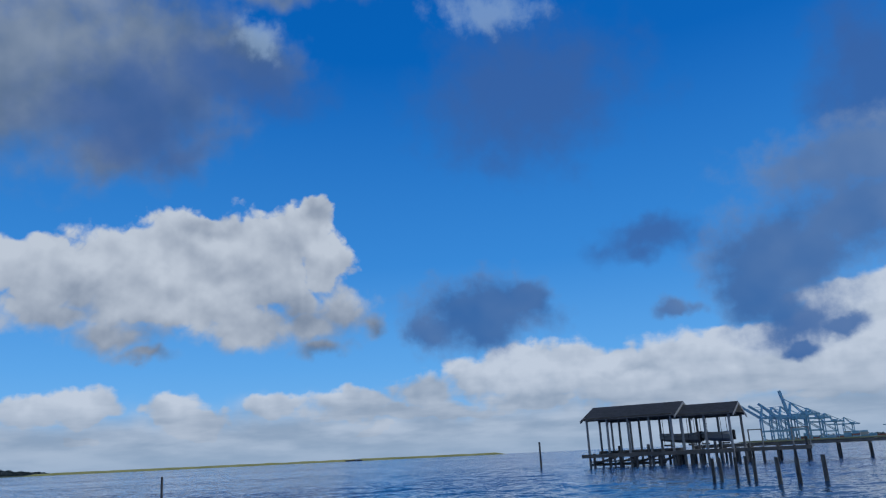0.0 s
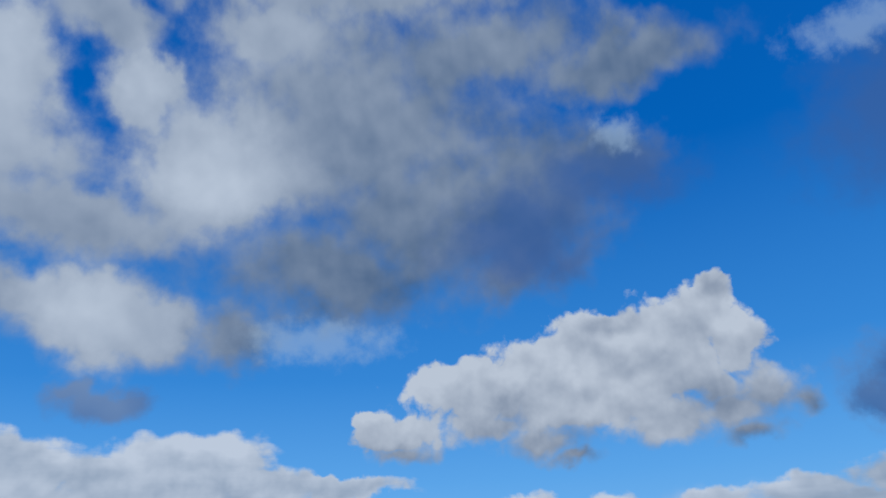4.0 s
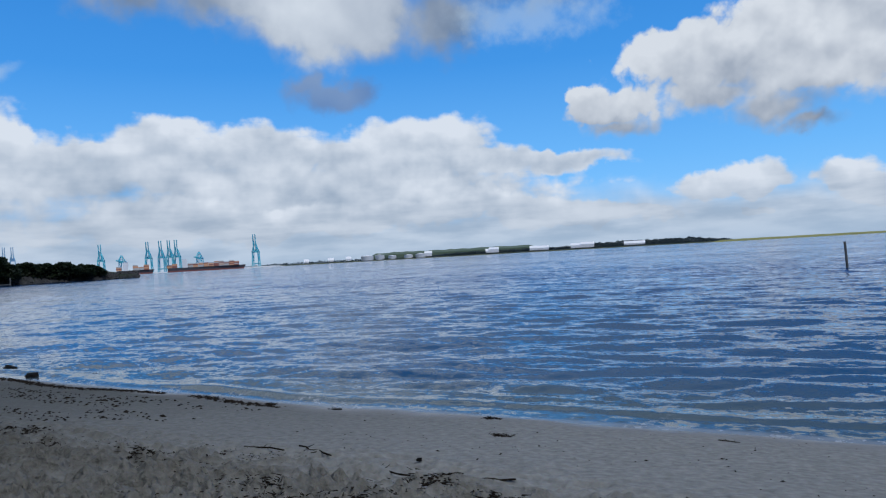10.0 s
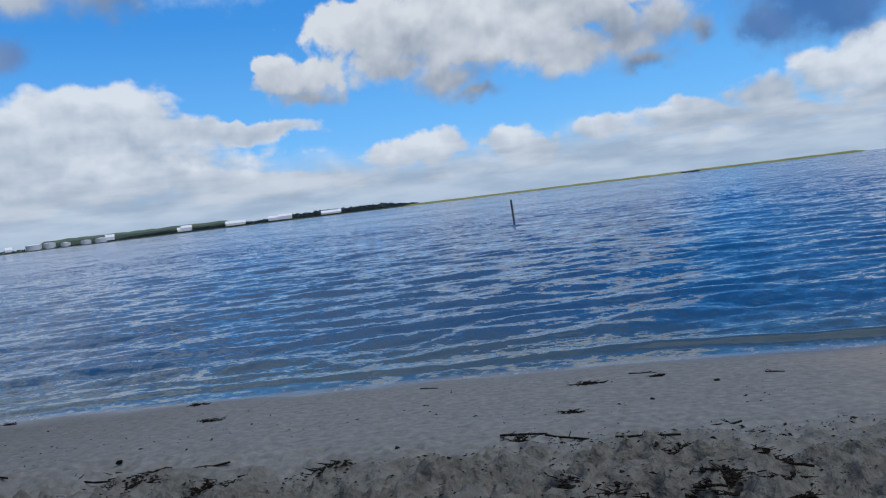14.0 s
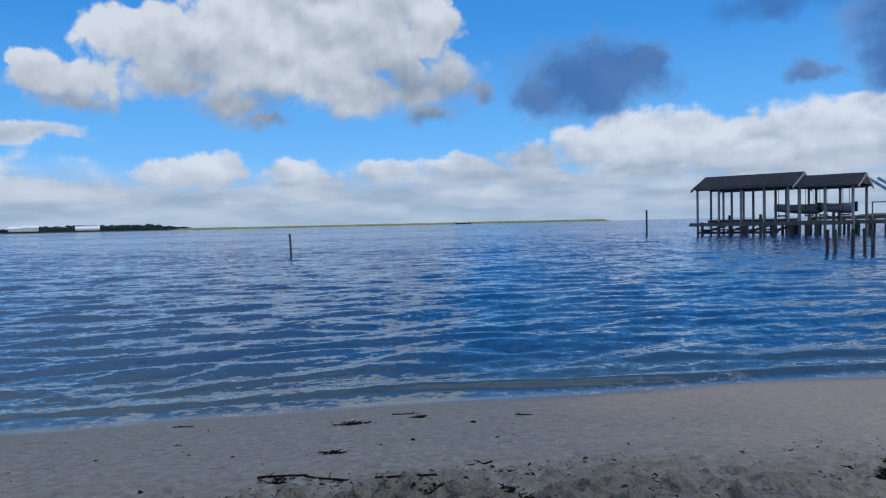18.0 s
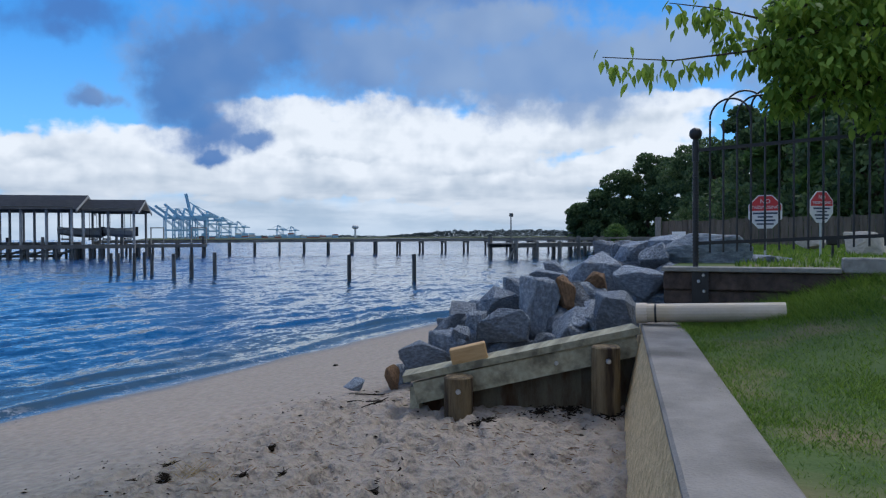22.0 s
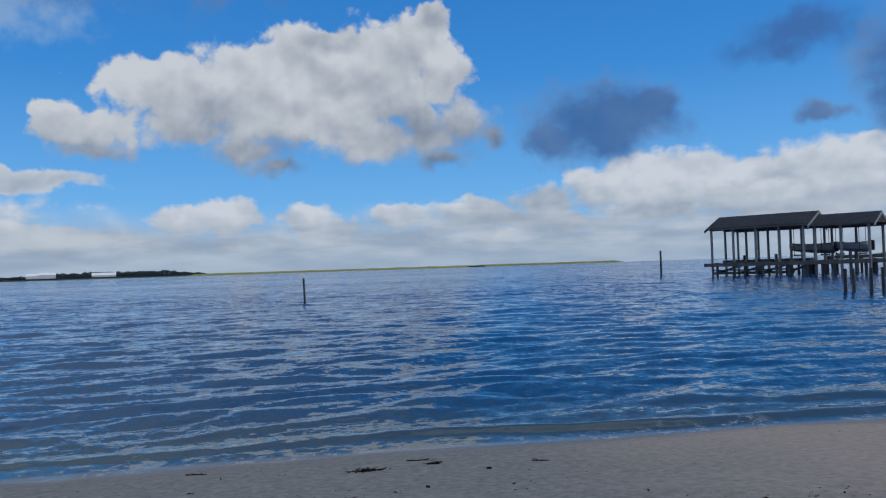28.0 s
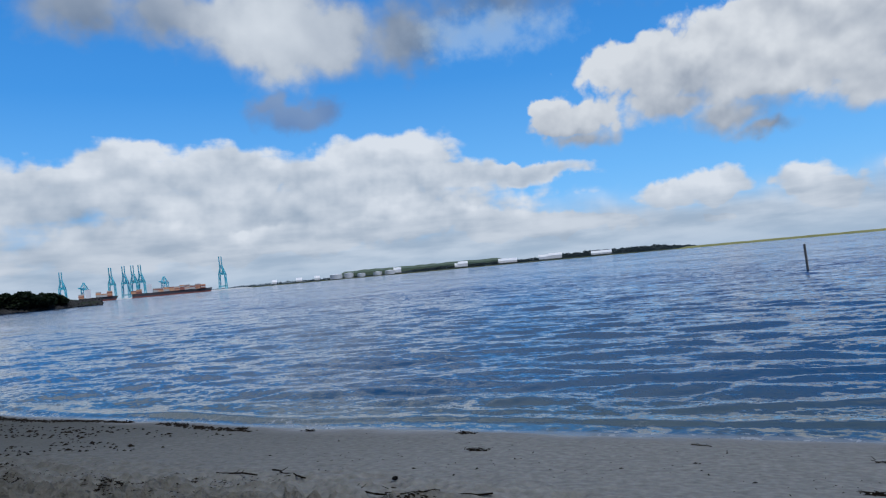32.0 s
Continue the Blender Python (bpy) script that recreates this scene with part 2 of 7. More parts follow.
bank_cover = wmath("MAXIMUM", bank.fading(1.16, 0.40, 0.8, 0.4, 0.2, 0.28, 0.75), wmath("MULTIPLY", wstep(wmath("MULTIPLY_ADD", edge, -3.0, elev), 5.6, 2.4), 0.92))
layers = wstep(streak, 0.34, 0.66, 0.22, 0.72)
hi = wstep(wmath("MULTIPLY_ADD", edge, 4.0, elev), 1.6, 6.0)
level = wmath("ADD", wmath("MULTIPLY", wmath("MULTIPLY_ADD", soft_tone, 0.26, wmath("MULTIPLY_ADD", tone, 0.5, wmath("MULTIPLY_ADD", wmath("SUBTRACT", streak, 0.46), 0.7, bank.lum))), hi), wmath("MULTIPLY", layers, wmath("SUBTRACT", 1.0, hi)), clamp=True)
sky = wmix(bank_cover, sky, wmix(level, (0.25, 0.315, 0.39), (0.66, 0.675, 0.685)))
# haze along the horizon
sky = wmix(wmath("MULTIPLY", wstep(elev, 2.4, 0.0), 0.5), sky, (0.36, 0.45, 0.545))

# high broken cloud
high = Layer(soft_plan, (-0.04, 0.07), (1.75, 0.25))
for m in ((-18.5, 35.0, 13.3, 8.3, 0.35), (-11.3, 28.6, 11.3, 6.2, 0.2), (-6.7, 40.5, 11.7, 3.2, 0.25), (-55.6, 27.7, 8.4, 3.9, 0.8), (-62.5, 28.1, 7.3, 4.5, 0.85), (-68, 27.9, 4.7, 5.5, 0.8),
          (-64.5, 34, 7, 6.7, 0.9), (-60.7, 39.3, 5.9, 3.5, 0.75), (-70.4, 31.4, 3.1, 3.8, 0.75), (-67.7, 22.6, 3, 2.2, 0.5), (-79.9, 21, 3, 1.9, 0.6), (-19.8, 45.5, 18.8, 2.6, 0.5),
          (-53.2, 29.9, 10.9, 4.7, 0.85), (-58.1, 34.7, 2.7, 4.4, 0.8), (-49.0, 34.6, 4.3, 4.8, 0.82), (-42.3, 40.7, 4.7, 2.4, 0.55)):
    high.mass(*m)
for m in ((-31.4, 30.6, 6.7, 4.9, 0.9), (-38.0, 36.3, 3.4, 2.7, 0.86), (-26.7, 41.2, 6.3, 3.3, 0.6), (-20.7, 23.8, 9.4, 3.6, 0.15), (-3.8, 28.8, 7.0, 6.0, 0.15), (-5.7, 23.4, 2.7, 2.2, 0.15),
          (6.6, 37.9, 8.8, 2.2, 0.2), (3.7, 30.8, 5.2, 2.4, 0.12), (-42.4, 26.7, 11.3, 2.6, 0.5), (-53.2, 20.5, 3.3, 2.0, 0.28), (-46.8, 20.5, 3.7, 2.1, 0.36), (-39.3, 19.9, 4.9, 3.5, 0.97),
          (-34.2, 18.9, 4.2, 2.7, 0.75), (-29.1, 18.7, 2.8, 2.5, 0.25)):
    high.mass(*m)
high_tone = wmath("MULTIPLY_ADD", soft_tone, 0.28, wmath("MULTIPLY_ADD", relief, 0.3, wmath("SUBTRACT", high.lum, 0.02)), clamp=True)
sky = wmix(high.fading(1.54, 0.75, 1.15, 0.95, 0.45), sky, wmix(high_tone, (0.10, 0.155, 0.245), (0.61, 0.63, 0.64)))

# unseen broken cloud added behind and overhead, dark low down and bright above, to shape the light
rest = wmath("MAXIMUM", wstep(elev, 46.0, 58.0), wstep(wmath("ABSOLUTE", azim), 96.0, 112.0))
broken = wnoise(ray_dir, 2.6, 5.0, 0.5)
sky = wmix(wmath("MULTIPLY", rest, wstep(broken, 0.36, 0.52)), sky, wmix(wstep(elev, 24.0, 62.0), (0.20, 0.225, 0.26), wmix(wstep(broken, 0.4, 0.7), (0.66, 0.67, 0.68), (0.40, 0.44, 0.50))))

# thin veils and wisps
veil = Layer(soft_plan)
for m in ((29, 28, 10, 6), (-4, 26, 7, 4.5), (4, 29, 8, 3), (38, 16.3, 5, 1.6), (55, 24, 4, 6), (68, 21, 10, 5)):
    veil.mass(*m)
sky = wmix(wmath("MULTIPLY", veil.cover(1.35, 0.25, 0.8, 0.5), 0.78), sky, (0.062, 0.135, 0.33))
wisp = Layer(plan)
for m in ((-21.7, 18, 7, 1.9), (5.8, 32.4, 2.2, 1.6), (26.3, 34.6, 6, 1.7), (-62, 14.2, 2, 0.8), (-66, 14.6, 2.4, 0.7)):
    wisp.mass(*m)
sky = wmix(wmath("MULTIPLY", wisp.cover(1.2, 0.1, 0.9, 1.5), 0.5), sky, (0.40, 0.51, 0.62))

# the white cumulus over the water
heap = Layer(plan, (-0.05, 0.17), (1.45, 0.3))
heap.mass(10.4, 10.2, 4.6, 2.2, 0.42)
for m in ((-1.4, 13.1, 14.2, 4.2, 0.8), (-15.6, 10.7, 3.9, 1.8, 0.85), (-17.2, 12.0, 2.1, 1.0, 0.95), (-15.1, 9.3, 3.2, 0.9, 0.4), (-12.2, 14.5, 2.9, 2.3, 0.9), (-9.4, 14.0, 4.0, 2.9, 0.88),
          (-3.2, 14.4, 6.1, 3.9, 0.86), (1.3, 16.7, 5.0, 2.7, 0.85), (5.9, 16.2, 5.1, 3.6, 0.8), (9.7, 17.9, 2.9, 2.7, 0.7), (11.0, 19.0, 1.5, 1.5, 0.55), (11.5, 15.5, 2.8, 2.7, 0.85),
          (12.7, 11.4, 3.9, 2.3, 0.48), (15.2, 10.6, 1.6, 1.3, 0.25), (-8.0, 11.1, 4.8, 1.5, 0.55), (-3.9, 9.5, 4.6, 1.7, 0.38)):
    heap.mass(*m)
for m in ((-2.1, 8.1, 3.0, 0.9, 0.2), (5.8, 10.2, 5.0, 2.0, 0.55), (11.2, 8.5, 3.2, 1.1, 0.2), (-6.3, 12.8, 2.0, 1.6, 0.5), (2.2, 18.0, 2.2, 1.0, 0.55), (9.5, 12.0, 2.2, 1.5, 0.48)):
    heap.mass(*m)
heap_tone = wmath("MULTIPLY_ADD", soft_tone, 0.3, wmath("MULTIPLY_ADD", tone, 0.42, heap.lum), clamp=True)
sky = wmix(heap.fading(1.06, 0.24, 0.95, 0.55, 0.35, 0.36), sky, wmix(heap_tone, (0.15, 0.195, 0.265), (0.64, 0.645, 0.64)))

# dark low cloud in shade
dark = Layer(plan, (0.02, 0.05))
for m in ((94, 16, 10, 6, 0.6), (62, 19, 8, 3, 0.3)):
    dark.mass(*m)
for m in ((24, 10.9, 6.1, 3, 0.08), (20.2, 9.8, 2.5, 1.5, 0.08), (27.3, 11.8, 2.7, 1.6, 0.12), (47.7, 12.9, 5.9, 4.5, 0.16), (45, 11.1, 3.1, 3.5, 0.08), (53.2, 15.4, 6.3, 3.3, 0.25),
          (59.5, 14, 6.6, 3.4, 0.36), (65.6, 13.3, 6.4, 3.3, 0.42), (71.4, 12.4, 5.6, 3.2, 0.52), (76.8, 11.9, 4.4, 3.1, 0.66), (80, 13.1, 3.1, 2.6, 0.72), (47.3, 8.5, 3.4, 2.4, 0.08),
          (47.7, 6.3, 1.7, 0.8, 0.05), (50.4, 7.6, 1.8, 0.9, 0.08), (39.3, 10.2, 2.2, 0.9, 0.3), (56.8, 19, 11.5, 2.8, 0.25)):
    dark.mass(*m)
for m in ((69.8, 16.6, 8.1, 2.4, 0.5), (-37.6, 13.1, 3.4, 1.3, 0.32), (-39.2, 13.8, 1.7, 1.1, 0.36), (75.3, 13.6, 9.6, 3.2, 0.42), (83.8, 13.9, 6.5, 2.8, 0.5)):
    dark.mass(*m)
dark_tone = wmath("MULTIPLY_ADD", soft_tone, 0.3, dark.lum, clamp=True)
sky = wmix(wmath("MULTIPLY", dark.cover(1.32, 0.42, 0.75, 0.8), 0.94), sky, wmix(dark_tone, (0.055, 0.145, 0.345), (0.34, 0.41, 0.50)))

backing = wn.new("ShaderNodeBackground")
wire(sky, backing.inputs[0])
backing.inputs[1].default_value = 1.0
wout = wn.new("ShaderNodeOutputWorld")
wire(backing.outputs[0], wout.inputs[0])

# the sun behind thin cloud
lamp = new("sun", bpy.data.lights.new("sun", "SUN"))
lamp.data.energy, lamp.data.angle, lamp.data.color = 1.5, radians(24), (1.0, 0.94, 0.86)
sun_dir = Vector((math.sin(radians(SUN_AZ)) * math.cos(radians(SUN_EL)), math.cos(radians(SUN_AZ)) * math.cos(radians(SUN_EL)), math.sin(radians(SUN_EL))))
lamp.matrix_world = look(sun_dir * 50, (0, 0, 0))


# ---- materials ----
def material(name, low, high, scale=6.0, rough=0.8, bump=0.25, grain=60.0, metal=0.0, stretch=(1, 1, 1), vary=0.0, stain=None, stain_scale=1.2, spec=0.4):
    """A surface with colour at two scales, an optional stain, fine relief and, between pieces, a shift of tone."""
    m = bpy.data.materials.new(name)
    m.use_nodes = True
    nt = m.node_tree
    nodes, link = nt.nodes, nt.links.new
    bsdf = nodes["Principled BSDF"]
    co = nodes.new("ShaderNodeTexCoord")
    mp = nodes.new("ShaderNodeMapping")
    mp.inputs["Scale"].default_value = stretch
    link(co.outputs["Object"], mp.inputs["Vector"])
    info = nodes.new("ShaderNodeObjectInfo")
    shift = nodes.new("ShaderNodeVectorMath")
    shift.operation = "MULTIPLY_ADD"
    link(info.outputs["Random"], shift.inputs[0])
    shift.inputs[1].default_value = (13.0, 7.0, 9.0)
    link(mp.outputs[0], shift.inputs[2])
    n1, n2 = nodes.new("ShaderNodeTexNoise"), nodes.new("ShaderNodeTexNoise")
    for n, s, d in ((n1, scale, 5.0), (n2, grain, 3.0)):
        n.inputs["Scale"].default_value, n.inputs["Detail"].default_value = s, d
        link(shift.outputs[0], n.inputs["Vector"])
    mixn = nodes.new("ShaderNodeMath")
    mixn.operation = "MULTIPLY_ADD"
    link(n2.outputs[0], mixn.inputs[0])
    mixn.inputs[1].default_value = 0.45
    half = nodes.new("ShaderNodeMath")
    half.operation = "MULTIPLY_ADD"
    link(n1.outputs[0], half.inputs[0])
    half.inputs[1].default_value, half.inputs[2].default_value = 1.5, -0.47
    link(half.outputs[0], mixn.inputs[2])
    col = nodes.new("ShaderNodeMix")
    col.data_type, col.clamp_factor = "RGBA", True
    link(mixn.outputs[0], col.inputs[0])
    col.inputs[6].default_value, col.inputs[7].default_value = (*low, 1), (*high, 1)
    out = col.outputs[2]
    if stain:
        n3 = nodes.new("ShaderNodeTexNoise")
        n3.inputs["Scale"].default_value, n3.inputs["Detail"].default_value = stain_scale, 4.0
        link(shift.outputs[0], n3.inputs["Vector"])
        rng = nodes.new("ShaderNodeMapRange")
        link(n3.outputs[0], rng.inputs[0])
        rng.inputs[1].default_value, rng.inputs[2].default_value = 0.48, 0.66
        st = nodes.new("ShaderNodeMix")
        st.data_type = "RGBA"
        link(rng.outputs[0], st.inputs[0])
        link(out, st.inputs[6])
        st.inputs[7].default_value = (*stain, 1)
        out = st.outputs[2]
    if vary:
        hsv = nodes.new("ShaderNodeHueSaturation")
        val = nodes.new("ShaderNodeMapRange")
        link(info.outputs["Random"], val.inputs[0])
        val.inputs[3].default_value, val.inputs[4].default_value = 1 - vary, 1 + vary
        link(val.outputs[0], hsv.inputs["Value"])
        link(out, hsv.inputs["Color"])
        out = hsv.outputs[0]
    link(out, bsdf.inputs["Base Color"])
    bsdf.inputs["Roughness"].default_value, bsdf.inputs["Metallic"].default_value = rough, metal
    bsdf.inputs["Specular IOR Level"].default_value = spec
    if bump:
        bp = nodes.new("ShaderNodeBump")
        bp.inputs["Strength"].default_value, bp.inputs["Distance"].default_value = bump, 0.02
        link(mixn.outputs[0], bp.inputs["Height"])
        link(bp.outputs[0], bsdf.inputs["Normal"])
    return m


def leafy(name, low, high):
    """Foliage: each leaf has its own green, with some light through it."""
    m = bpy.data.materials.new(name)
    m.use_nodes = True
    nodes, link = m.node_tree.nodes, m.node_tree.links.new
    bsdf = nodes["Principled BSDF"]
    gm = nodes.new("ShaderNodeNewGeometry")
    mx = nodes.new("ShaderNodeMix")
    mx.data_type = "RGBA"
    link(gm.outputs["Random Per Island"], mx.inputs[0])
    mx.inputs[6].default_value, mx.inputs[7].default_value = (*low, 1), (*high, 1)
    link(mx.outputs[2], bsdf.inputs["Base Color"])
    bsdf.inputs["Roughness"].default_value = 0.6
    bsdf.inputs["Specular IOR Level"].default_value = 0.3
    tl = nodes.new("ShaderNodeBsdfTranslucent")
    link(mx.outputs[2], tl.inputs[0])
    ms = nodes.new("ShaderNodeMixShader")
    ms.inputs[0].default_value = 0.44
    link(bsdf.outputs[0], ms.inputs[1]), link(tl.outputs[0], ms.inputs[2])
    link(ms.outputs[0], nodes["Material Output"].inputs[0])
    return m


M_concrete = material("concrete", (0.16, 0.148, 0.135), (0.29, 0.27, 0.245), 6, 0.9, 0.5, 110, stain=(0.115, 0.105, 0.093), stain_scale=2.2)
M_render = material("pebble_render", (0.42, 0.28, 0.13), (0.95, 0.71, 0.40), 30, 0.9, 0.9, 140)
M_rock = material("granite", (0.085, 0.110, 0.148), (0.41, 0.465, 0.54), 9, 0.6, 1.0, 130, vary=0.3, stain=(0.17, 0.195, 0.23), stain_scale=5)
M_rock_brown = material("brown_rock", (0.07, 0.04, 0.022), (0.26, 0.15, 0.075), 5, 0.8, 0.7, 45, vary=0.2)
M_rock_pale = material("pale_rock", (0.40, 0.36, 0.31), (0.62, 0.57, 0.50), 5, 0.85, 0.5, 45)
M_treated = material("treated_timber", (0.20, 0.185, 0.12), (0.44, 0.42, 0.30), 5, 0.75, 0.3, 70, stretch=(1, 6, 6), vary=0.12, stain=(0.14, 0.13, 0.09), stain_scale=2)
M_post = material("stained_post", (0.06, 0.035, 0.015), (0.26, 0.20, 0.11), 4, 0.8, 0.4, 60, stretch=(6, 6, 0.7), stain=(0.03, 0.018, 0.01), stain_scale=3)
M_sheet = material("stained_sheeting", (0.06, 0.04, 0.022), (0.22, 0.21, 0.16), 4, 0.8, 0.3, 50, stretch=(4, 4, 1), vary=0.3, stain=(0.07, 0.035, 0.015), stain_scale=3)
M_oldwood = material("dark_old_timber", (0.03, 0.022, 0.018), (0.125, 0.09, 0.075), 4, 0.85, 0.5, 50, stretch=(1, 5, 5), vary=0.2)
M_greywood = material("weathered_grey_timber", (0.19, 0.185, 0.17), (0.37, 0.355, 0.32), 4, 0.85, 0.4, 50, stretch=(1, 6, 6), vary=0.15)
M_block = material("new_timber_block", (0.34, 0.20, 0.08), (0.55, 0.37, 0.18), 7, 0.7, 0.25, 60, stretch=(1, 6, 6))
# wet stone, blackened further: the jetty's unlit side is put into this colour
M_wet_shaderock = material("wet_rock_shaded", (0.004, 0.004, 0.004), (0.026, 0.026, 0.025), 5, 0.9, 0.8, 45, vary=0.3, spec=0.06)
M_slab = material("stained_slab", (0.012, 0.012, 0.012), (0.30, 0.30, 0.30), 5, 0.85, 0.5, 25, spec=0.15)
# bulkhead timber painted near-black for its side turned from the light
M_shadepile = material("timber_shaded_black", (0.004, 0.0035, 0.003), (0.013, 0.0115, 0.0105), 4, 0.95, 0.5, 40, vary=0.3, spec=0.03)
M_pile = material("old_pile", (0.035, 0.036, 0.035), (0.17, 0.172, 0.165), 4, 0.85, 0.5, 40, stretch=(4, 4, 1), vary=0.3)
M_pierwood = material("pier_timber", (0.11, 0.105, 0.095), (0.26, 0.25, 0.22), 2, 0.85, 0.3, 30, vary=0.25)
M_shingle = material("roof_shingle", (0.042, 0.049, 0.063), (0.09, 0.10, 0.122), 3, 0.9, 0.4, 30, vary=0.15)
M_whitetrim = material("pale_boards", (0.30, 0.31, 0.31), (0.48, 0.48, 0.46), 3, 0.7, 0.2, 30, vary=0.15)
M_pvc = material("white_pvc", (0.46, 0.38, 0.29), (0.66, 0.56, 0.44), 3, 0.45, 0.1, 60, stain=(0.50, 0.40, 0.27), stain_scale=4)
M_iron = material("black_iron", (0.008, 0.008, 0.009), (0.022, 0.022, 0.024), 20, 0.45, 0.15, 120, metal=0.0, spec=0.5)
M_steel = material("galvanised_steel", (0.42, 0.43, 0.44), (0.62, 0.63, 0.64), 20, 0.45, 0.1, 120, metal=0.8)
M_signwhite = material("sign_white", (0.70, 0.70, 0.72), (0.80, 0.80, 0.82), 8, 0.4, 0.0, 60)
M_signred = material("sign_red", (0.50, 0.03, 0.04), (0.62, 0.05, 0.06), 8, 0.4, 0.0, 60)
M_ink = material("sign_ink", (0.03, 0.05, 0.10), (0.06, 0.08, 0.14), 8, 0.5, 0.0, 60)
M_orange = material("sign_orange", (0.60, 0.20, 0.06), (0.72, 0.28, 0.08), 8, 0.5, 0.0, 60)
M_bark = material("bark", (0.045, 0.035, 0.026), (0.13, 0.105, 0.08), 9, 0.9, 0.7, 50, stretch=(2, 2, 0.6))
M_leaf = leafy("leaves_near", (0.11, 0.22, 0.03), (0.36, 0.49, 0.085))
M_wood_leaf = leafy("leaves_wood", (0.04, 0.08, 0.036), (0.15, 0.22, 0.085))
M_wood_light = leafy("leaves_light", (0.05, 0.11, 0.025), (0.14, 0.23, 0.06))
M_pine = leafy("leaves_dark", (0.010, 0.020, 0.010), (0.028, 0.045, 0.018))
M_grass = leafy("grass", (0.06, 0.13, 0.014), (0.22, 0.33, 0.05))
M_drygrass = leafy("dry_grass", (0.25, 0.19, 0.09), (0.42, 0.33, 0.17))
M_wrack = material("dark_wrack", (0.006, 0.005, 0.004), (0.026, 0.021, 0.016), 20, 0.95, 0.3, 90, spec=0.06)
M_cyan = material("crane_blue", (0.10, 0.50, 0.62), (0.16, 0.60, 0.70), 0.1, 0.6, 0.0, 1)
# deep blue paint of the far cranes, paled here to imitate haze
M_hazeblue = material("crane_blue_hazed", (0.27, 0.50, 0.67), (0.34, 0.57, 0.74), 0.1, 0.6, 0.0, 1)
M_farwhite = material("pale_cladding", (0.86, 0.86, 0.85), (0.93, 0.93, 0.92), 0.05, 0.7, 0.0, 1)
M_fartank = material("tank_grey", (0.54, 0.56, 0.57), (0.68, 0.70, 0.70), 0.05, 0.7, 0.0, 1)
M_hull = material("hull_red", (0.20, 0.07, 0.06), (0.30, 0.11, 0.09), 0.05, 0.7, 0.0, 1)
M_hulldark = material("hull_dark", (0.05, 0.05, 0.06), (0.10, 0.09, 0.10), 0.05, 0.7, 0.0, 1)
M_box_a = material("container_orange", (0.66, 0.32, 0.17), (0.78, 0.43, 0.25), 0.1, 0.7, 0.0, 1)
M_box_b = material("container_rust", (0.32, 0.12, 0.09), (0.44, 0.18, 0.13), 0.1, 0.7, 0.0, 1)
M_box_c = material("container_pale", (0.50, 0.48, 0.44), (0.64, 0.62, 0.58), 0.1, 0.7, 0.0, 1)
# painted paler and yellower for the sunshine on the island
M_marsh = material("sunlit_marsh_grass", (0.20, 0.215, 0.075), (0.36, 0.35, 0.14), 0.02, 0.95, 0.0, 0.3)
M_farland = material("far_ground", (0.05, 0.07, 0.03), (0.12, 0.13, 0.08), 0.02, 0.95, 0.0, 0.3)
# distant foliage: the haze is mixed into the leaf colour as blue-grey
M_haze_leaf = leafy("leaves_hazed", (0.055, 0.085, 0.095), (0.095, 0.125, 0.13))
M_riprap = material("riprap_stone", (0.008, 0.009, 0.010), (0.075, 0.075, 0.072), 0.8, 0.85, 0.3, 8, spec=0.2)
# hill green paled to carry the haze over the water
M_hazegreen = material("meadow_hazed", (0.085, 0.125, 0.085), (0.13, 0.17, 0.115), 0.02, 0.95, 0.0, 0.1)
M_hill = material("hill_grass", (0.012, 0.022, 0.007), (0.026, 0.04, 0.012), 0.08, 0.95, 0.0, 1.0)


# ---- builders ----
def at(az, d, z=0.0):
    """A place d metres off, az degrees right of straight out to sea."""
    return Vector((d * math.sin(radians(az)), d * math.cos(radians(az)), z))


def mesh_of(bm, name, mat, smooth=False):
    me = bpy.data.meshes.new(name)
    bm.normal_update()
    bm.to_mesh(me)
    bm.free()
    me.materials.append(mat)
    if smooth:
        me.polygons.foreach_set("use_smooth", [True] * len(me.polygons))
    return me


def part(name, bm, mat, parent=None, label="", smooth=False):
    """One bmesh as one mesh object under a thing or a part."""
    ob = new(name, mesh_of(bm, name, mat, smooth))
    if parent:
        ob.parent = parent
        ob.matrix_parent_inverse = Matrix.Identity(4)
    return tagged(ob, label)


def thing(name, place, label, category, group="", turn=0.0):
    ob = new(name)
    ob.empty_display_size = 0.2
    ob.matrix_world = Matrix.Translation(place) @ Matrix.Rotation(radians(turn), 4, "Z")
    return tagged(ob, label, category, group)


def piece(name, me, parent, m=None):
    """An object on shared mesh data under a thing."""
    ob = new(name, me)
    ob.parent = parent
    if m is not None:
        ob.matrix_basis = m
    return ob


def box(bm, centre, size, m=None, bevel=0.0):
    r = bmesh.ops.create_cube(bm, size=1.0, matrix=Matrix.Translation(centre) @ Matrix.Diagonal((*size, 1)))
    vs = r["verts"]
    if bevel:
        es = list({e for v in vs for e in v.link_edges})
        b = bmesh.ops.bevel(bm, geom=es, offset=bevel, segments=1, affect="EDGES")
        vs = list({v for f in b["faces"] for v in f.verts} | {v for v in vs if v.is_valid})
    if m is not None:
        bmesh.ops.transform(bm, matrix=m, verts=vs)
    return bm


def rod(bm, a, b, r0, r1=None, seg=8):
    a, b = Vector(a), Vector(b)
    d = b - a
    q = d.to_track_quat("Z", "Y").to_matrix().to_4x4()
    bmesh.ops.create_cone(bm, cap_ends=True, segments=seg, radius1=r0, radius2=r0 if r1 is None else r1, depth=d.length, matrix=Matrix.Translation((a + b) / 2) @ q)
    return bm


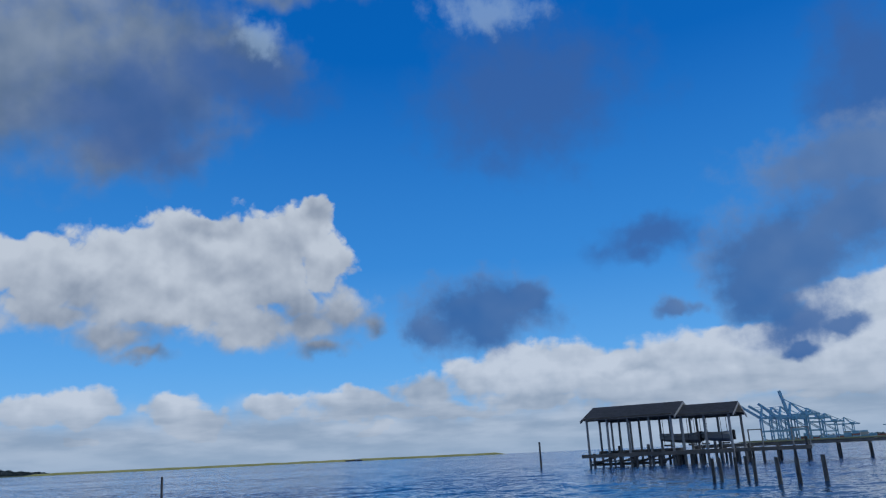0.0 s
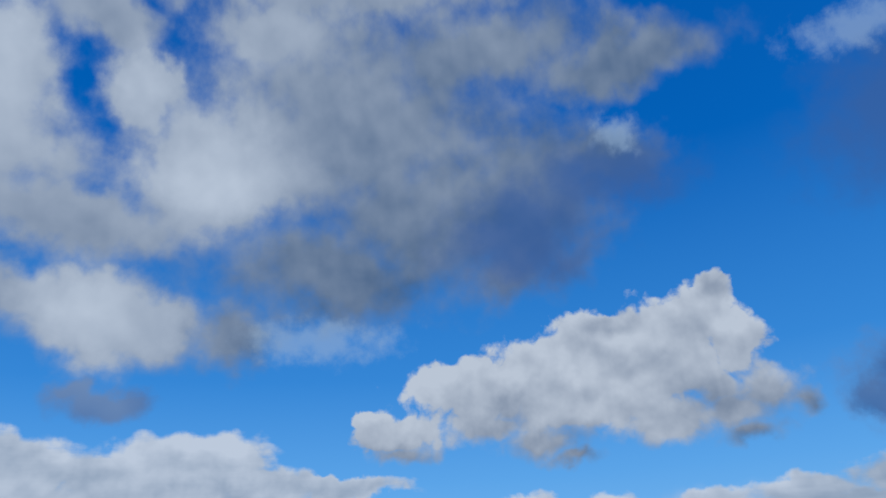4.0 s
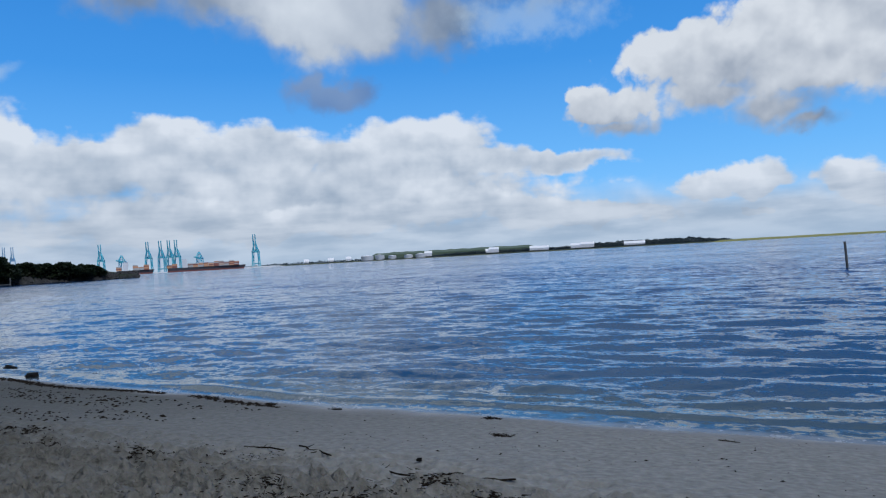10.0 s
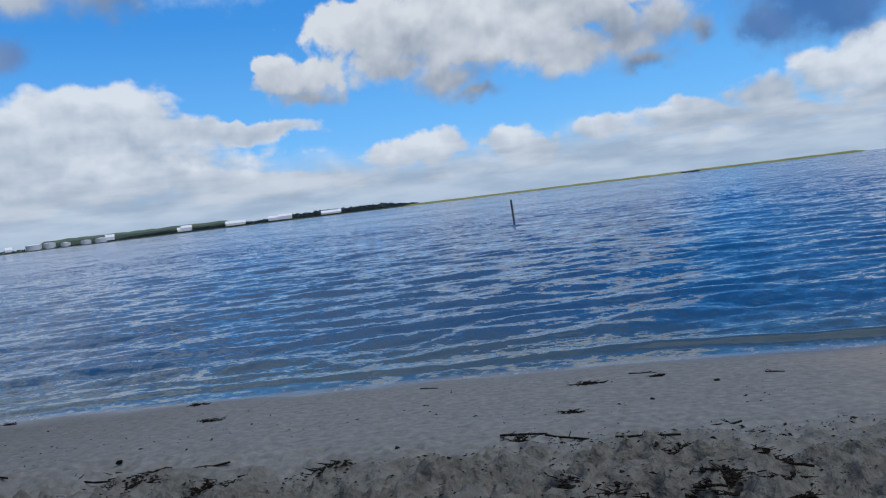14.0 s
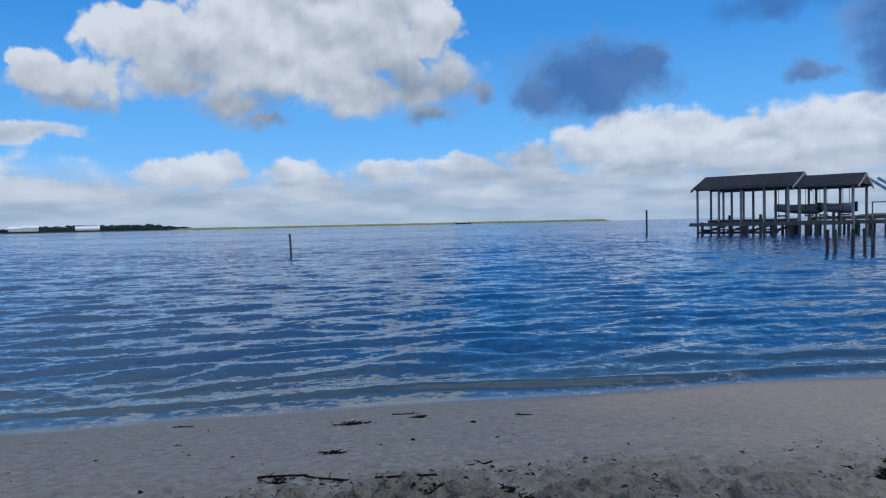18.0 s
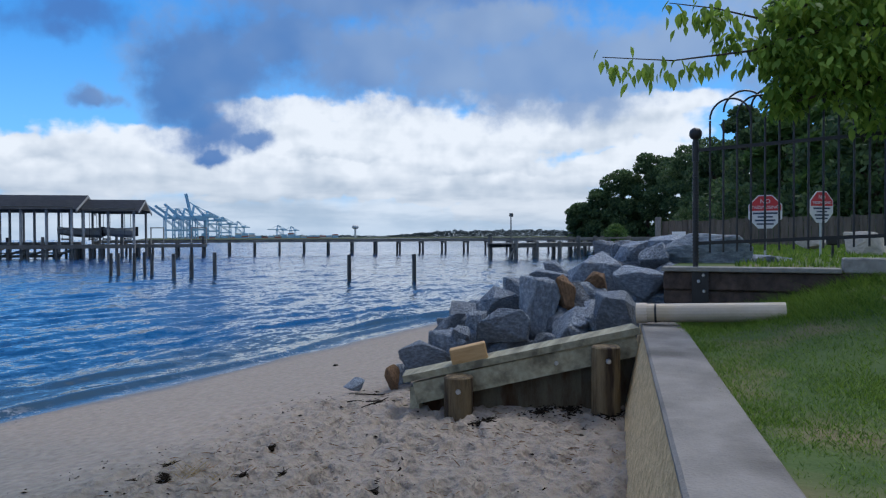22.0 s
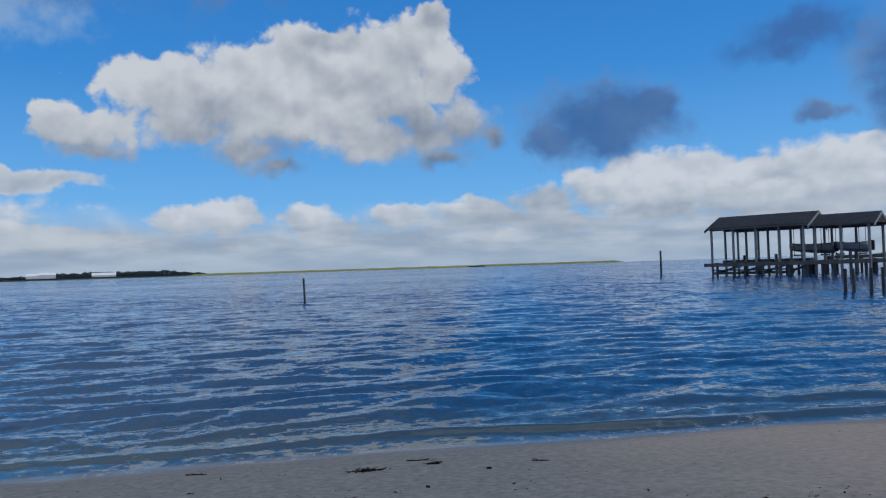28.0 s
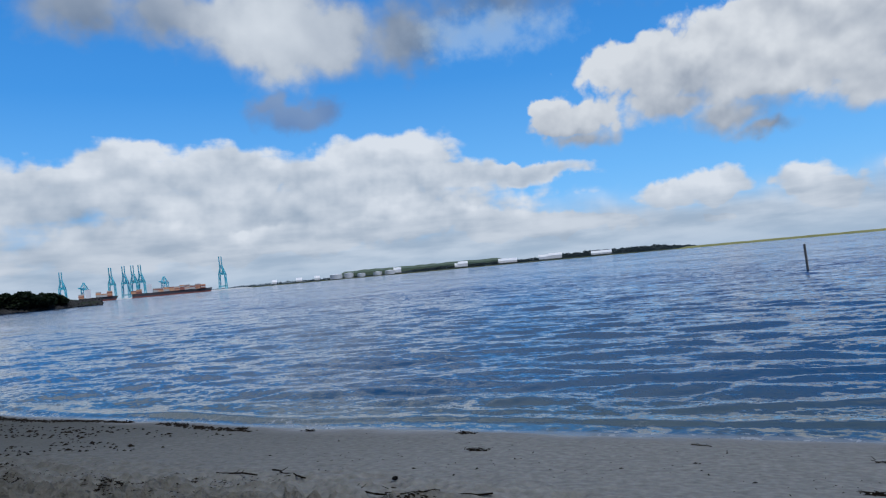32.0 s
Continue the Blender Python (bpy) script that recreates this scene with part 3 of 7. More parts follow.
def beam(bm, a, b, w, h):
    """A squared beam from a to b."""
    a, b = Vector(a), Vector(b)
    d = b - a
    q = d.to_track_quat("X", "Z").to_matrix().to_4x4()
    bmesh.ops.create_cube(bm, size=1.0, matrix=Matrix.Translation((a + b) / 2) @ q @ Matrix.Diagonal((d.length, w, h, 1)))
    return bm


def B():
    return bmesh.new()


def value_noise(x, y, seed=0):
    """Smooth lattice noise in numpy, 0 to 1."""
    xi, yi = np.floor(x).astype(np.int64), np.floor(y).astype(np.int64)
    xf, yf = x - xi, y - yi
    u, v = xf * xf * (3 - 2 * xf), yf * yf * (3 - 2 * yf)

    def lattice(i, j):
        h = (i * 374761393 + j * 668265263 + seed * 974634777) & 0xFFFFFFFF
        h = ((h ^ (h >> 13)) * 1274126177) & 0xFFFFFFFF
        return ((h ^ (h >> 16)) & 0xFFFF) / 65535.0

    a, b, c, d = lattice(xi, yi), lattice(xi + 1, yi), lattice(xi, yi + 1), lattice(xi + 1, yi + 1)
    return a + (b - a) * u + (c - a) * v + (a - b - c + d) * u * v


def fractal(x, y, seed=0, octaves=4):
    s, k = 0.0, 0.5
    for o in range(octaves):
        s = s + k * value_noise(x * 2 ** o, y * 2 ** o, seed + o)
        k *= 0.5
    return s / (1 - 0.5 ** octaves)


def sheet(name, xs, ys, zs, mat, smooth=True):
    """A grid of points as one mesh."""
    r, c = xs.shape
    co = np.stack([xs, ys, zs], -1).reshape(-1, 3)
    i = np.arange(r * c).reshape(r, c)
    q = np.stack([i[:-1, :-1], i[:-1, 1:], i[1:, 1:], i[1:, :-1]], -1).reshape(-1, 4)
    me = bpy.data.meshes.new(name)
    me.vertices.add(len(co))
    me.vertices.foreach_set("co", co.ravel())
    me.loops.add(q.size)
    me.loops.foreach_set("vertex_index", q.ravel())
    me.polygons.add(len(q))
    me.polygons.foreach_set("loop_start", np.arange(0, q.size, 4))
    me.update(calc_edges=True)
    me.validate()
    me.polygons.foreach_set("use_smooth", [smooth] * len(me.polygons))
    me.materials.append(mat)
    return new(name, me)


def tri_cloud(name, tris, mat):
    """Loose triangles or quads (n, k, 3) as one mesh."""
    n, k, _ = tris.shape
    me = bpy.data.meshes.new(name)
    me.vertices.add(n * k)
    me.vertices.foreach_set("co", tris.reshape(-1))
    me.loops.add(n * k)
    me.loops.foreach_set("vertex_index", np.arange(n * k))
    me.polygons.add(n)
    me.polygons.foreach_set("loop_start", np.arange(0, n * k, k))
    me.update(calc_edges=True)
    me.materials.append(mat)
    return me


# ---- ground: one sheet from the lawn's edge over the beach to the sea bed ----
def beach_height(x, y):
    """Dry sand near the wall, a gentle slope into the water, the sea bed beyond."""
    edge = 5.3 - 0.055 * np.clip(x, 0, 40) + 0.05 * np.clip(-x - 5, 0, 14) - 0.4 * np.clip(-x - 30, 0, 4000)
    s = y - edge
    z = np.where(s > 0, SEA - 0.10 * s, SEA + 0.118 * (-s) - 0.0)
    z = np.where(s < -2.8, 0.0 + np.minimum(-s - 2.8, 30) * 0.012, z)
    z = np.where(s > 0, np.maximum(z, -3.0), z)
    return np.where((y < -3), np.maximum(z, 0.03), z), s


def graded(a, b, step, grow, lim):
    """Even steps between a and b, then ever wider ones out to lim on both sides."""
    mid = list(np.arange(a, b, step))
    lo, hi, s = [a], [mid[-1]], step
    while hi[-1] < lim:
        s *= grow
        hi.append(hi[-1] + s)
    s = step
    while lo[-1] > -lim:
        s *= grow
        lo.append(lo[-1] - s)
    return np.array(lo[:0:-1] + mid + hi[1:])


gx, gy = graded(-5.0, 5.2, 0.018, 1.05, 5200), graded(-0.4, 5.4, 0.0165, 1.15, 5200)
X, Y = np.meshgrid(gx, gy)
Z, shore = beach_height(X, Y)
trod = 1 / (1 + np.exp(np.clip((shore + 2.35 + 0.7 * (value_noise(X * 0.5, Y * 0.5, 3) - 0.5)) * 5.0, -40, 40)))     # trampled sand above the tide line
near = np.exp(-((np.abs(X) / 14) ** 4)) * np.exp(-((np.abs(Y - 2.5) / 6) ** 4))
quiet = 1 - 0.75 / (1 + np.exp(-np.clip((X - 1.9) * 3, -30, 30)))
bend = 0.25 * fractal(X * 2.0, Y * 2.0, 13, 2)
heaps = fractal(X * 5.2 + bend * 4, Y * 8.0 - bend * 3, 11, 3)
prints = np.clip(0.48 - fractal(X * 4.2 + bend * 3, Y * 6.4, 15, 2), 0, 0.10)
creases = 0.5 - np.abs(fractal(X * 7.5 + bend * 9, Y * 12.0 + bend * 7, 17, 3) - 0.5)
crumbs = fractal(X * 24.0 + bend * 11, Y * 30.0, 19, 2)
Z = Z + near * trod * quiet * (0.15 * (heaps - 0.5) + 0.12 * (creases - 0.42) - 0.30 * prints + 0.034 * (crumbs - 0.5) + 0.04 * (fractal(X * 1.1, Y * 1.3, 31, 2) - 0.5) + 0.01)


def footprints():
    """Overlapping scuffs and footprints, each a hollow with a pushed-up rim."""
    r = np.random.default_rng(43)
    for k in range(3400):
        px, py = r.uniform(-5.4, 3.9), r.uniform(-0.2, 3.4)
        a, b = r.uniform(0.045, 0.10), r.uniform(0.03, 0.055)
        turn, deep = r.normal(0.2, 0.7), r.uniform(0.016, 0.048) * (0.45 if px > 1.9 else 1.0)
        j0, j1 = np.searchsorted(gx, (px - 0.17, px + 0.17))
        i0, i1 = np.searchsorted(gy, (py - 0.17, py + 0.17))
        u, v = X[i0:i1, j0:j1] - px, Y[i0:i1, j0:j1] - py
        u, v = u * math.cos(turn) + v * math.sin(turn), v * math.cos(turn) - u * math.sin(turn)
        q = np.sqrt((u / a) ** 2 + (v / b) ** 2)
        hollow = 1 - np.clip((q - 0.55) / 0.5, 0, 1) ** 2 * (3 - 2 * np.clip((q - 0.55) / 0.5, 0, 1))
        rim = np.exp(-((q - 1.22) / 0.2) ** 2)
        Z[i0:i1, j0:j1] += trod[i0:i1, j0:j1] * deep * (0.55 * rim * (0.6 + 0.4 * np.sign(v)) - hollow)


footprints()
Z = Z + near * (1 - trod) * 0.018 * (fractal(X * 1.2, Y * 2.2, 41, 3) - 0.5) * (shore < 0.3)


def sand_material():
    m = bpy.data.materials.new("beach_sand")
    m.use_nodes = True
    nodes, link = m.node_tree.nodes, m.node_tree.links.new
    bsdf = nodes["Principled BSDF"]
    co = nodes.new("ShaderNodeTexCoord")
    ns = []
    for s, d in ((0.9, 5.0), (21.0, 10.0), (300.0, 3.0)):
        n = nodes.new("ShaderNodeTexNoise")
        n.inputs["Scale"].default_value, n.inputs["Detail"].default_value = s, d
        link(co.outputs["Object"], n.inputs["Vector"])
        ns.append(n)
    a = nodes.new("ShaderNodeMix")
    a.data_type = "RGBA"
    link(ns[1].outputs[0], a.inputs[0])
    # clean tan sand by the groyne, greyer weedy sand beyond; some uneven light is in these colours
    pos = nodes.new("ShaderNodeSeparateXYZ")
    link(co.outputs["Object"], pos.inputs[0])
    along = nodes.new("ShaderNodeMath")
    along.operation = "MULTIPLY_ADD"
    link(ns[0].outputs[0], along.inputs[0])
    along.inputs[1].default_value = 1.6
    link(pos.outputs[0], along.inputs[2])
    clean = nodes.new("ShaderNodeMapRange")
    clean.interpolation_type = "SMOOTHSTEP"
    link(along.outputs[0], clean.inputs[0])
    clean.inputs[1].default_value, clean.inputs[2].default_value = 2.0, 4.0
    for slot, grey, tan in ((6, (0.095, 0.096, 0.088, 1), (0.24, 0.205, 0.17, 1)), (7, (0.40, 0.402, 0.37, 1), (0.54, 0.465, 0.39, 1))):
        g = nodes.new("ShaderNodeMix")
        g.data_type = "RGBA"
        link(clean.outputs[0], g.inputs[0])
        g.inputs[6].default_value, g.inputs[7].default_value = grey, tan
        link(g.outputs[2], a.inputs[slot])
    # darker to the west: weed in the sand, plus that end's shade as colour
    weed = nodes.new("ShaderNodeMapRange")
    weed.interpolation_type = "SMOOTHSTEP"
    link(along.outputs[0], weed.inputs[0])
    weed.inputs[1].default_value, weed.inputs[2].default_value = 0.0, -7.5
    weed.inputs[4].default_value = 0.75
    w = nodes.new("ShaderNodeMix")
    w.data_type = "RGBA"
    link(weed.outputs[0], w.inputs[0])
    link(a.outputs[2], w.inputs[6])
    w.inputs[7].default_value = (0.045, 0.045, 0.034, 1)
    # above the tide line: dust plus the hollows' shade, both painted into the colour
    dust_shade_z = nodes.new("ShaderNodeMath")
    dust_shade_z.operation = "MULTIPLY_ADD"
    link(ns[0].outputs[0], dust_shade_z.inputs[0])
    dust_shade_z.inputs[1].default_value = 0.10
    link(pos.outputs[2], dust_shade_z.inputs[2])
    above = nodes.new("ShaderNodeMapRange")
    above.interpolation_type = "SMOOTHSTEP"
    link(dust_shade_z.outputs[0], above.inputs[0])
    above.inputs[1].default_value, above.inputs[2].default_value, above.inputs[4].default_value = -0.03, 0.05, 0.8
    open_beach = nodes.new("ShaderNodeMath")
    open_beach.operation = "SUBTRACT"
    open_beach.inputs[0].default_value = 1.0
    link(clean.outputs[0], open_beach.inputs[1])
    dust_shade_k = nodes.new("ShaderNodeMath")
    dust_shade_k.operation = "MULTIPLY"
    link(above.outputs[0], dust_shade_k.inputs[0]), link(open_beach.outputs[0], dust_shade_k.inputs[1])
    dust_shade = nodes.new("ShaderNodeMix")
    dust_shade.data_type, dust_shade.blend_type = "RGBA", "MULTIPLY"
    link(dust_shade_k.outputs[0], dust_shade.inputs[0])
    link(w.outputs[2], dust_shade.inputs[6])
    dust_shade.inputs[7].default_value = (0.70, 0.67, 0.62, 1)
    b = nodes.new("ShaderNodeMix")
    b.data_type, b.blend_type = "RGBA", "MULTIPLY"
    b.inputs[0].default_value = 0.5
    link(dust_shade.outputs[2], b.inputs[6]), link(ns[2].outputs["Color"], b.inputs[7])
    # wet sand where the swash reaches
    sp = nodes.new("ShaderNodeSeparateXYZ")
    link(co.outputs["Object"], sp.inputs[0])
    wob = nodes.new("ShaderNodeMath")
    wob.operation = "MULTIPLY_ADD"
    link(ns[0].outputs[0], wob.inputs[0])
    wob.inputs[1].default_value = 0.10
    link(sp.outputs[2], wob.inputs[2])
    wet = nodes.new("ShaderNodeMapRange")
    link(wob.outputs[0], wet.inputs[0])
    wet.inputs[1].default_value, wet.inputs[2].default_value = -0.235, -0.285
    c = nodes.new("ShaderNodeMix")
    c.data_type = "RGBA"
    link(wet.outputs[0], c.inputs[0])
    link(b.outputs[2], c.inputs[6])
    c.inputs[7].default_value = (0.165, 0.155, 0.14, 1)
    link(c.outputs[2], bsdf.inputs["Base Color"])
    ro = nodes.new("ShaderNodeMapRange")
    link(wet.outputs[0], ro.inputs[0])
    ro.inputs[3].default_value, ro.inputs[4].default_value = 0.92, 0.28
    link(ro.outputs[0], bsdf.inputs["Roughness"])
    bsdf.inputs["Specular IOR Level"].default_value = 0.25
    bp = nodes.new("ShaderNodeBump")
    bp.inputs["Distance"].default_value = 0.045
    rugged = nodes.new("ShaderNodeMapRange")
    link(above.outputs[0], rugged.inputs[0])
    rugged.inputs[2].default_value, rugged.inputs[3].default_value, rugged.inputs[4].default_value = 0.8, 0.14, 1.0
    link(rugged.outputs[0], bp.inputs["Strength"])
    link(ns[1].outputs[0], bp.inputs["Height"])
    link(bp.outputs[0], bsdf.inputs["Normal"])
    return m


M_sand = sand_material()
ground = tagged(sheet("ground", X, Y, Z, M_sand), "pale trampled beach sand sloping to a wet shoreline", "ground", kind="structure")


# ---- water ----
def water_material():
    m = bpy.data.materials.new("river_water")
    m.use_nodes = True
    nodes, link = m.node_tree.nodes, m.node_tree.links.new
    bsdf = nodes["Principled BSDF"]
    co = nodes.new("ShaderNodeTexCoord")
    # distance from the water's edge, along which it turns from foam over sandy shallows to deep blue
    sp = nodes.new("ShaderNodeSeparateXYZ")
    link(co.outputs["Object"], sp.inputs[0])

    def m2(op, a, b, c=None):
        n = nodes.new("ShaderNodeMath")
        n.operation = op
        for i, v in enumerate((a, b, c)):
            if v is None:
                continue
            if isinstance(v, (int, float)):
                n.inputs[i].default_value = v
            else:
                link(v, n.inputs[i])
        return n.outputs[0]

    def ramp2(v, a, b, lo=0.0, hi=1.0):
        n = nodes.new("ShaderNodeMapRange")
        n.interpolation_type = "SMOOTHSTEP"
        link(v, n.inputs[0])
        for i, x in enumerate((a, b, lo, hi)):
            n.inputs[i + 1].default_value = x
        return n.outputs[0]

    out_s = m2("SUBTRACT", m2("MULTIPLY_ADD", m2("MAXIMUM", sp.outputs[0], 0.0), 0.055, sp.outputs[1]), 5.3)
    out_s = m2("SUBTRACT", out_s, m2("MULTIPLY", m2("MAXIMUM", m2("SUBTRACT", m2("MULTIPLY", sp.outputs[0], -1.0), 5.0), 0.0), 0.05))
    fn = nodes.new("ShaderNodeTexNoise")
    fn.inputs["Scale"].default_value, fn.inputs["Detail"].default_value = 2.2, 6.0
    link(co.outputs["Object"], fn.inputs["Vector"])
    lace = nodes.new("ShaderNodeTexNoise")
    lace.inputs["Scale"].default_value, lace.inputs["Detail"].default_value, lace.inputs["Roughness"].default_value = 9.0, 6.0, 0.7
    link(co.outputs["Object"], lace.inputs["Vector"])
    warped = m2("MULTIPLY_ADD", fn.outputs[0], 0.9, out_s)
    foam = m2("MULTIPLY", m2("MULTIPLY", ramp2(warped, 0.70, 0.42), ramp2(lace.outputs[0], 0.50, 0.62)), 0.7)
    foam = m2("MAXIMUM", foam, m2("MULTIPLY", ramp2(out_s, 0.12, 0.02), 0.35))
    shallow = nodes.new("ShaderNodeMix")
    shallow.data_type = "RGBA"
    turbid = nodes.new("ShaderNodeMix")
    turbid.data_type = "RGBA"
    link(ramp2(out_s, 0.5, 2.2), turbid.inputs[0])
    turbid.inputs[6].default_value, turbid.inputs[7].default_value = (0.046, 0.078, 0.096, 1), (0.016, 0.068, 0.148, 1)
    link(ramp2(out_s, 1.5, 34.0), shallow.inputs[0])
    link(turbid.outputs[2], shallow.inputs[6])
    shallow.inputs[7].default_value = (0.004, 0.044, 0.165, 1)
    white = nodes.new("ShaderNodeMix")
    white.data_type = "RGBA"
    link(foam, white.inputs[0])
    link(shallow.outputs[2], white.inputs[6])
    white.inputs[7].default_value = (0.40, 0.41, 0.42, 1)
    link(white.outputs[2], bsdf.inputs["Base Color"])
    link(m2("ADD", 0.045, m2("MULTIPLY", foam, 0.5)), bsdf.inputs["Roughness"])
    bsdf.inputs["IOR"].default_value = 1.55
    # wind ripples as slopes of the surface; gusts roughen some lanes more than others
    gust_map = nodes.new("ShaderNodeMapping")
    gust_map.inputs["Scale"].default_value = (0.012, 0.05, 1)
    link(co.outputs["Object"], gust_map.inputs[0])
    gust = nodes.new("ShaderNodeTexNoise")
    gust.inputs["Scale"].default_value, gust.inputs["Detail"].default_value = 1.0, 4.0
    link(gust_map.outputs[0], gust.inputs["Vector"])
    gale = ramp2(gust.outputs[0], 0.35, 0.66, 0.72, 1.25)
    total = None
    for s, st, kx, ky, lie in ((0.55, (1, 1.6, 1), 0.12, 0.22, -14), (2.3, (1, 1.6, 1), 0.24, 0.36, -4), (5.6, (1, 1.5, 1), 0.36, 0.50, -20), (13.0, (1, 1.4, 1), 0.28, 0.36, -8), (34.0, (1, 1.3, 1), 0.16, 0.20, 10)):
        mp = nodes.new("ShaderNodeMapping")
        mp.inputs["Scale"].default_value = st
        mp.inputs["Rotation"].default_value = (0, 0, radians(lie))
        mp.inputs["Location"].default_value = (s * 17.0, s * 5.0, 3.0 * s)
        link(co.outputs["Object"], mp.inputs[0])
        n = nodes.new("ShaderNodeTexNoise")
        n.inputs["Scale"].default_value, n.inputs["Detail"].default_value, n.inputs["Roughness"].default_value = s, 2.0, 0.5
        link(mp.outputs[0], n.inputs["Vector"])
        v = nodes.new("ShaderNodeVectorMath")
        v.operation = "SUBTRACT"
        link(n.outputs["Color"], v.inputs[0])
        v.inputs[1].default_value = (0.5, 0.54, 0.5)      # the fronts that face the beach are the steeper ones
        w = nodes.new("ShaderNodeVectorMath")
        w.operation = "MULTIPLY_ADD"
        link(v.outputs[0], w.inputs[0])
        w.inputs[1].default_value = (kx, ky, 0)
        if total is not None:
            link(total, w.inputs[2])
        total = w.outputs[0]
    ripple = nodes.new("ShaderNodeVectorMath")
    ripple.operation = "MULTIPLY"
    link(total, ripple.inputs[0])
    quiet = nodes.new("ShaderNodeCombineXYZ")
    calm_k = m2("MULTIPLY", gale, ramp2(out_s, 0.0, 1.0, 0.35, 1.0))
    for k in range(3):
        link(calm_k, quiet.inputs[k])
    link(quiet.outputs[0], ripple.inputs[1])
    gm = nodes.new("ShaderNodeNewGeometry")
    add = nodes.new("ShaderNodeVectorMath")
    link(gm.outputs["Normal"], add.inputs[0])
    link(ripple.outputs[0], add.inputs[1])
    prev = nodes.new("ShaderNodeVectorMath")
    prev.operation = "NORMALIZE"
    link(add.outputs[0], prev.inputs[0])
    link(prev.outputs[0], bsdf.inputs["Normal"])
    return m


M_water = water_material()
r_in, r_out = 4.4, 260.0
rad = [r_in]
while rad[-1] < r_out:
    rad.append(rad[-1] + max(0.030, 0.0056 * rad[-1] ** 1.12))
while rad[-1] < 5300:
    rad.append(rad[-1] * 1.16)
rad = np.array(rad)
ang = np.radians(np.arange(-104, 104.01, 0.24))
A, R = np.meshgrid(ang, rad)
wx, wy = R * np.sin(A), R * np.cos(A)
rng = np.random.default_rng(5)
wz = np.zeros_like(wx)
for i in range(46):
    lam = 0.30 * 1.07 ** i
    th = radians(-75) + rng.normal(0, 0.42)       # running in from the open water towards the beach
    amp = 0.0048 * lam ** 0.8 * (1.0 if lam < 1.1 else (1.1 / lam) ** 1.0)
    cell = np.maximum(0.035, 0.0068 * R)
    fade = np.clip((lam / cell - 3.0) / 4.0, 0, 1)
    k = 2 * math.pi / lam
    ph = k * (wx * math.cos(th) + wy * math.sin(th)) + rng.uniform(0, 6.28) + 1.2 * np.sin(wx * 0.21 + i)
    wz += amp * fade * (np.sin(ph) + 0.25 * np.sin(2 * ph + 1.6))
_, off = beach_height(wx, wy)
# two low swells lifting as they reach the sand
crest = 0.85 + 0.35 * np.sin(wx * 0.33 + 1.0) + 0.18 * np.sin(wx * 0.9)
run = np.clip((value_noise(wx * 0.4, wx * 0 + 2.0, 8) - 0.3) * 2.2, 0, 1)
line = np.where(off < crest, np.exp(-((off - crest) / 0.085) ** 2), np.exp(-((off - crest) / 0.22) ** 2)) * run * 0.085
run2 = np.clip((value_noise(wx * 0.28, wx * 0 + 7.0, 9) - 0.45) * 2.4, 0, 1)
line += np.exp(-((off - crest - 1.6 + 0.3 * np.sin(wx * 0.2)) / 0.16) ** 2) * run2 * 0.06
lip = 0.34 + 0.12 * np.sin(wx * 0.5 + 2.0) + 0.06 * np.sin(wx * 1.7)
line += np.where(off < lip, np.exp(-((off - lip) / 0.07) ** 2), np.exp(-((off - lip) / 0.17) ** 2)) * np.clip(1.1 - 0.9 * value_noise(wx * 0.5, wx * 0 + 4.0, 12), 0, 1) * 0.055
calm = np.clip(off / 1.4, 0.12, 1)
wz = SEA + wz * calm + line * np.exp(-((R / 45) ** 2))
river = tagged(sheet("water", wx, wy, wz, M_water), "choppy blue river water with small wind waves", "water", kind="structure")


# ---- shore wall, groyne, rocks, fence ----
WALL_A, WALL_B = Vector((-14.0, -2.85, 0)), Vector((4.62, 0.62, 0))      # centre line of the concrete wall
wdir = (WALL_B - WALL_A).normalized()
wall_turn = math.degrees(math.atan2(wdir.y, wdir.x))
wall_len = (WALL_B - WALL_A).length


def sea_wall():
    t = tagged(thing("sea_wall", WALL_A, "low concrete sea wall with a rough pebbled face above the sand", "wall", turn=wall_turn), kind="structure")
    bm = B()
    prof = ((-0.11, -0.43), (0.30, -0.43), (0.11, 0.468), (-0.11, 0.468))      # battered on the beach side
    ends = [[bm.verts.new((x, y, z)) for y, z in prof] for x in (0.0, wall_len)]
    bm.faces.new(ends[0])
    bm.faces.new(ends[1][::-1])
    for i in range(4):
        j = (i + 1) % 4
        bm.faces.new((ends[0][i], ends[1][i], ends[1][j], ends[0][j]))
    bmesh.ops.recalc_face_normals(bm, faces=bm.faces)
    part("wall_body", bm, M_render, t)
    bm = B()
    box(bm, (wall_len / 2, -0.010, 0.484), (wall_len, 0.242, 0.032), bevel=0.010)
    part("coping", bm, M_concrete, t, "flat grey concrete coping")


sea_wall()


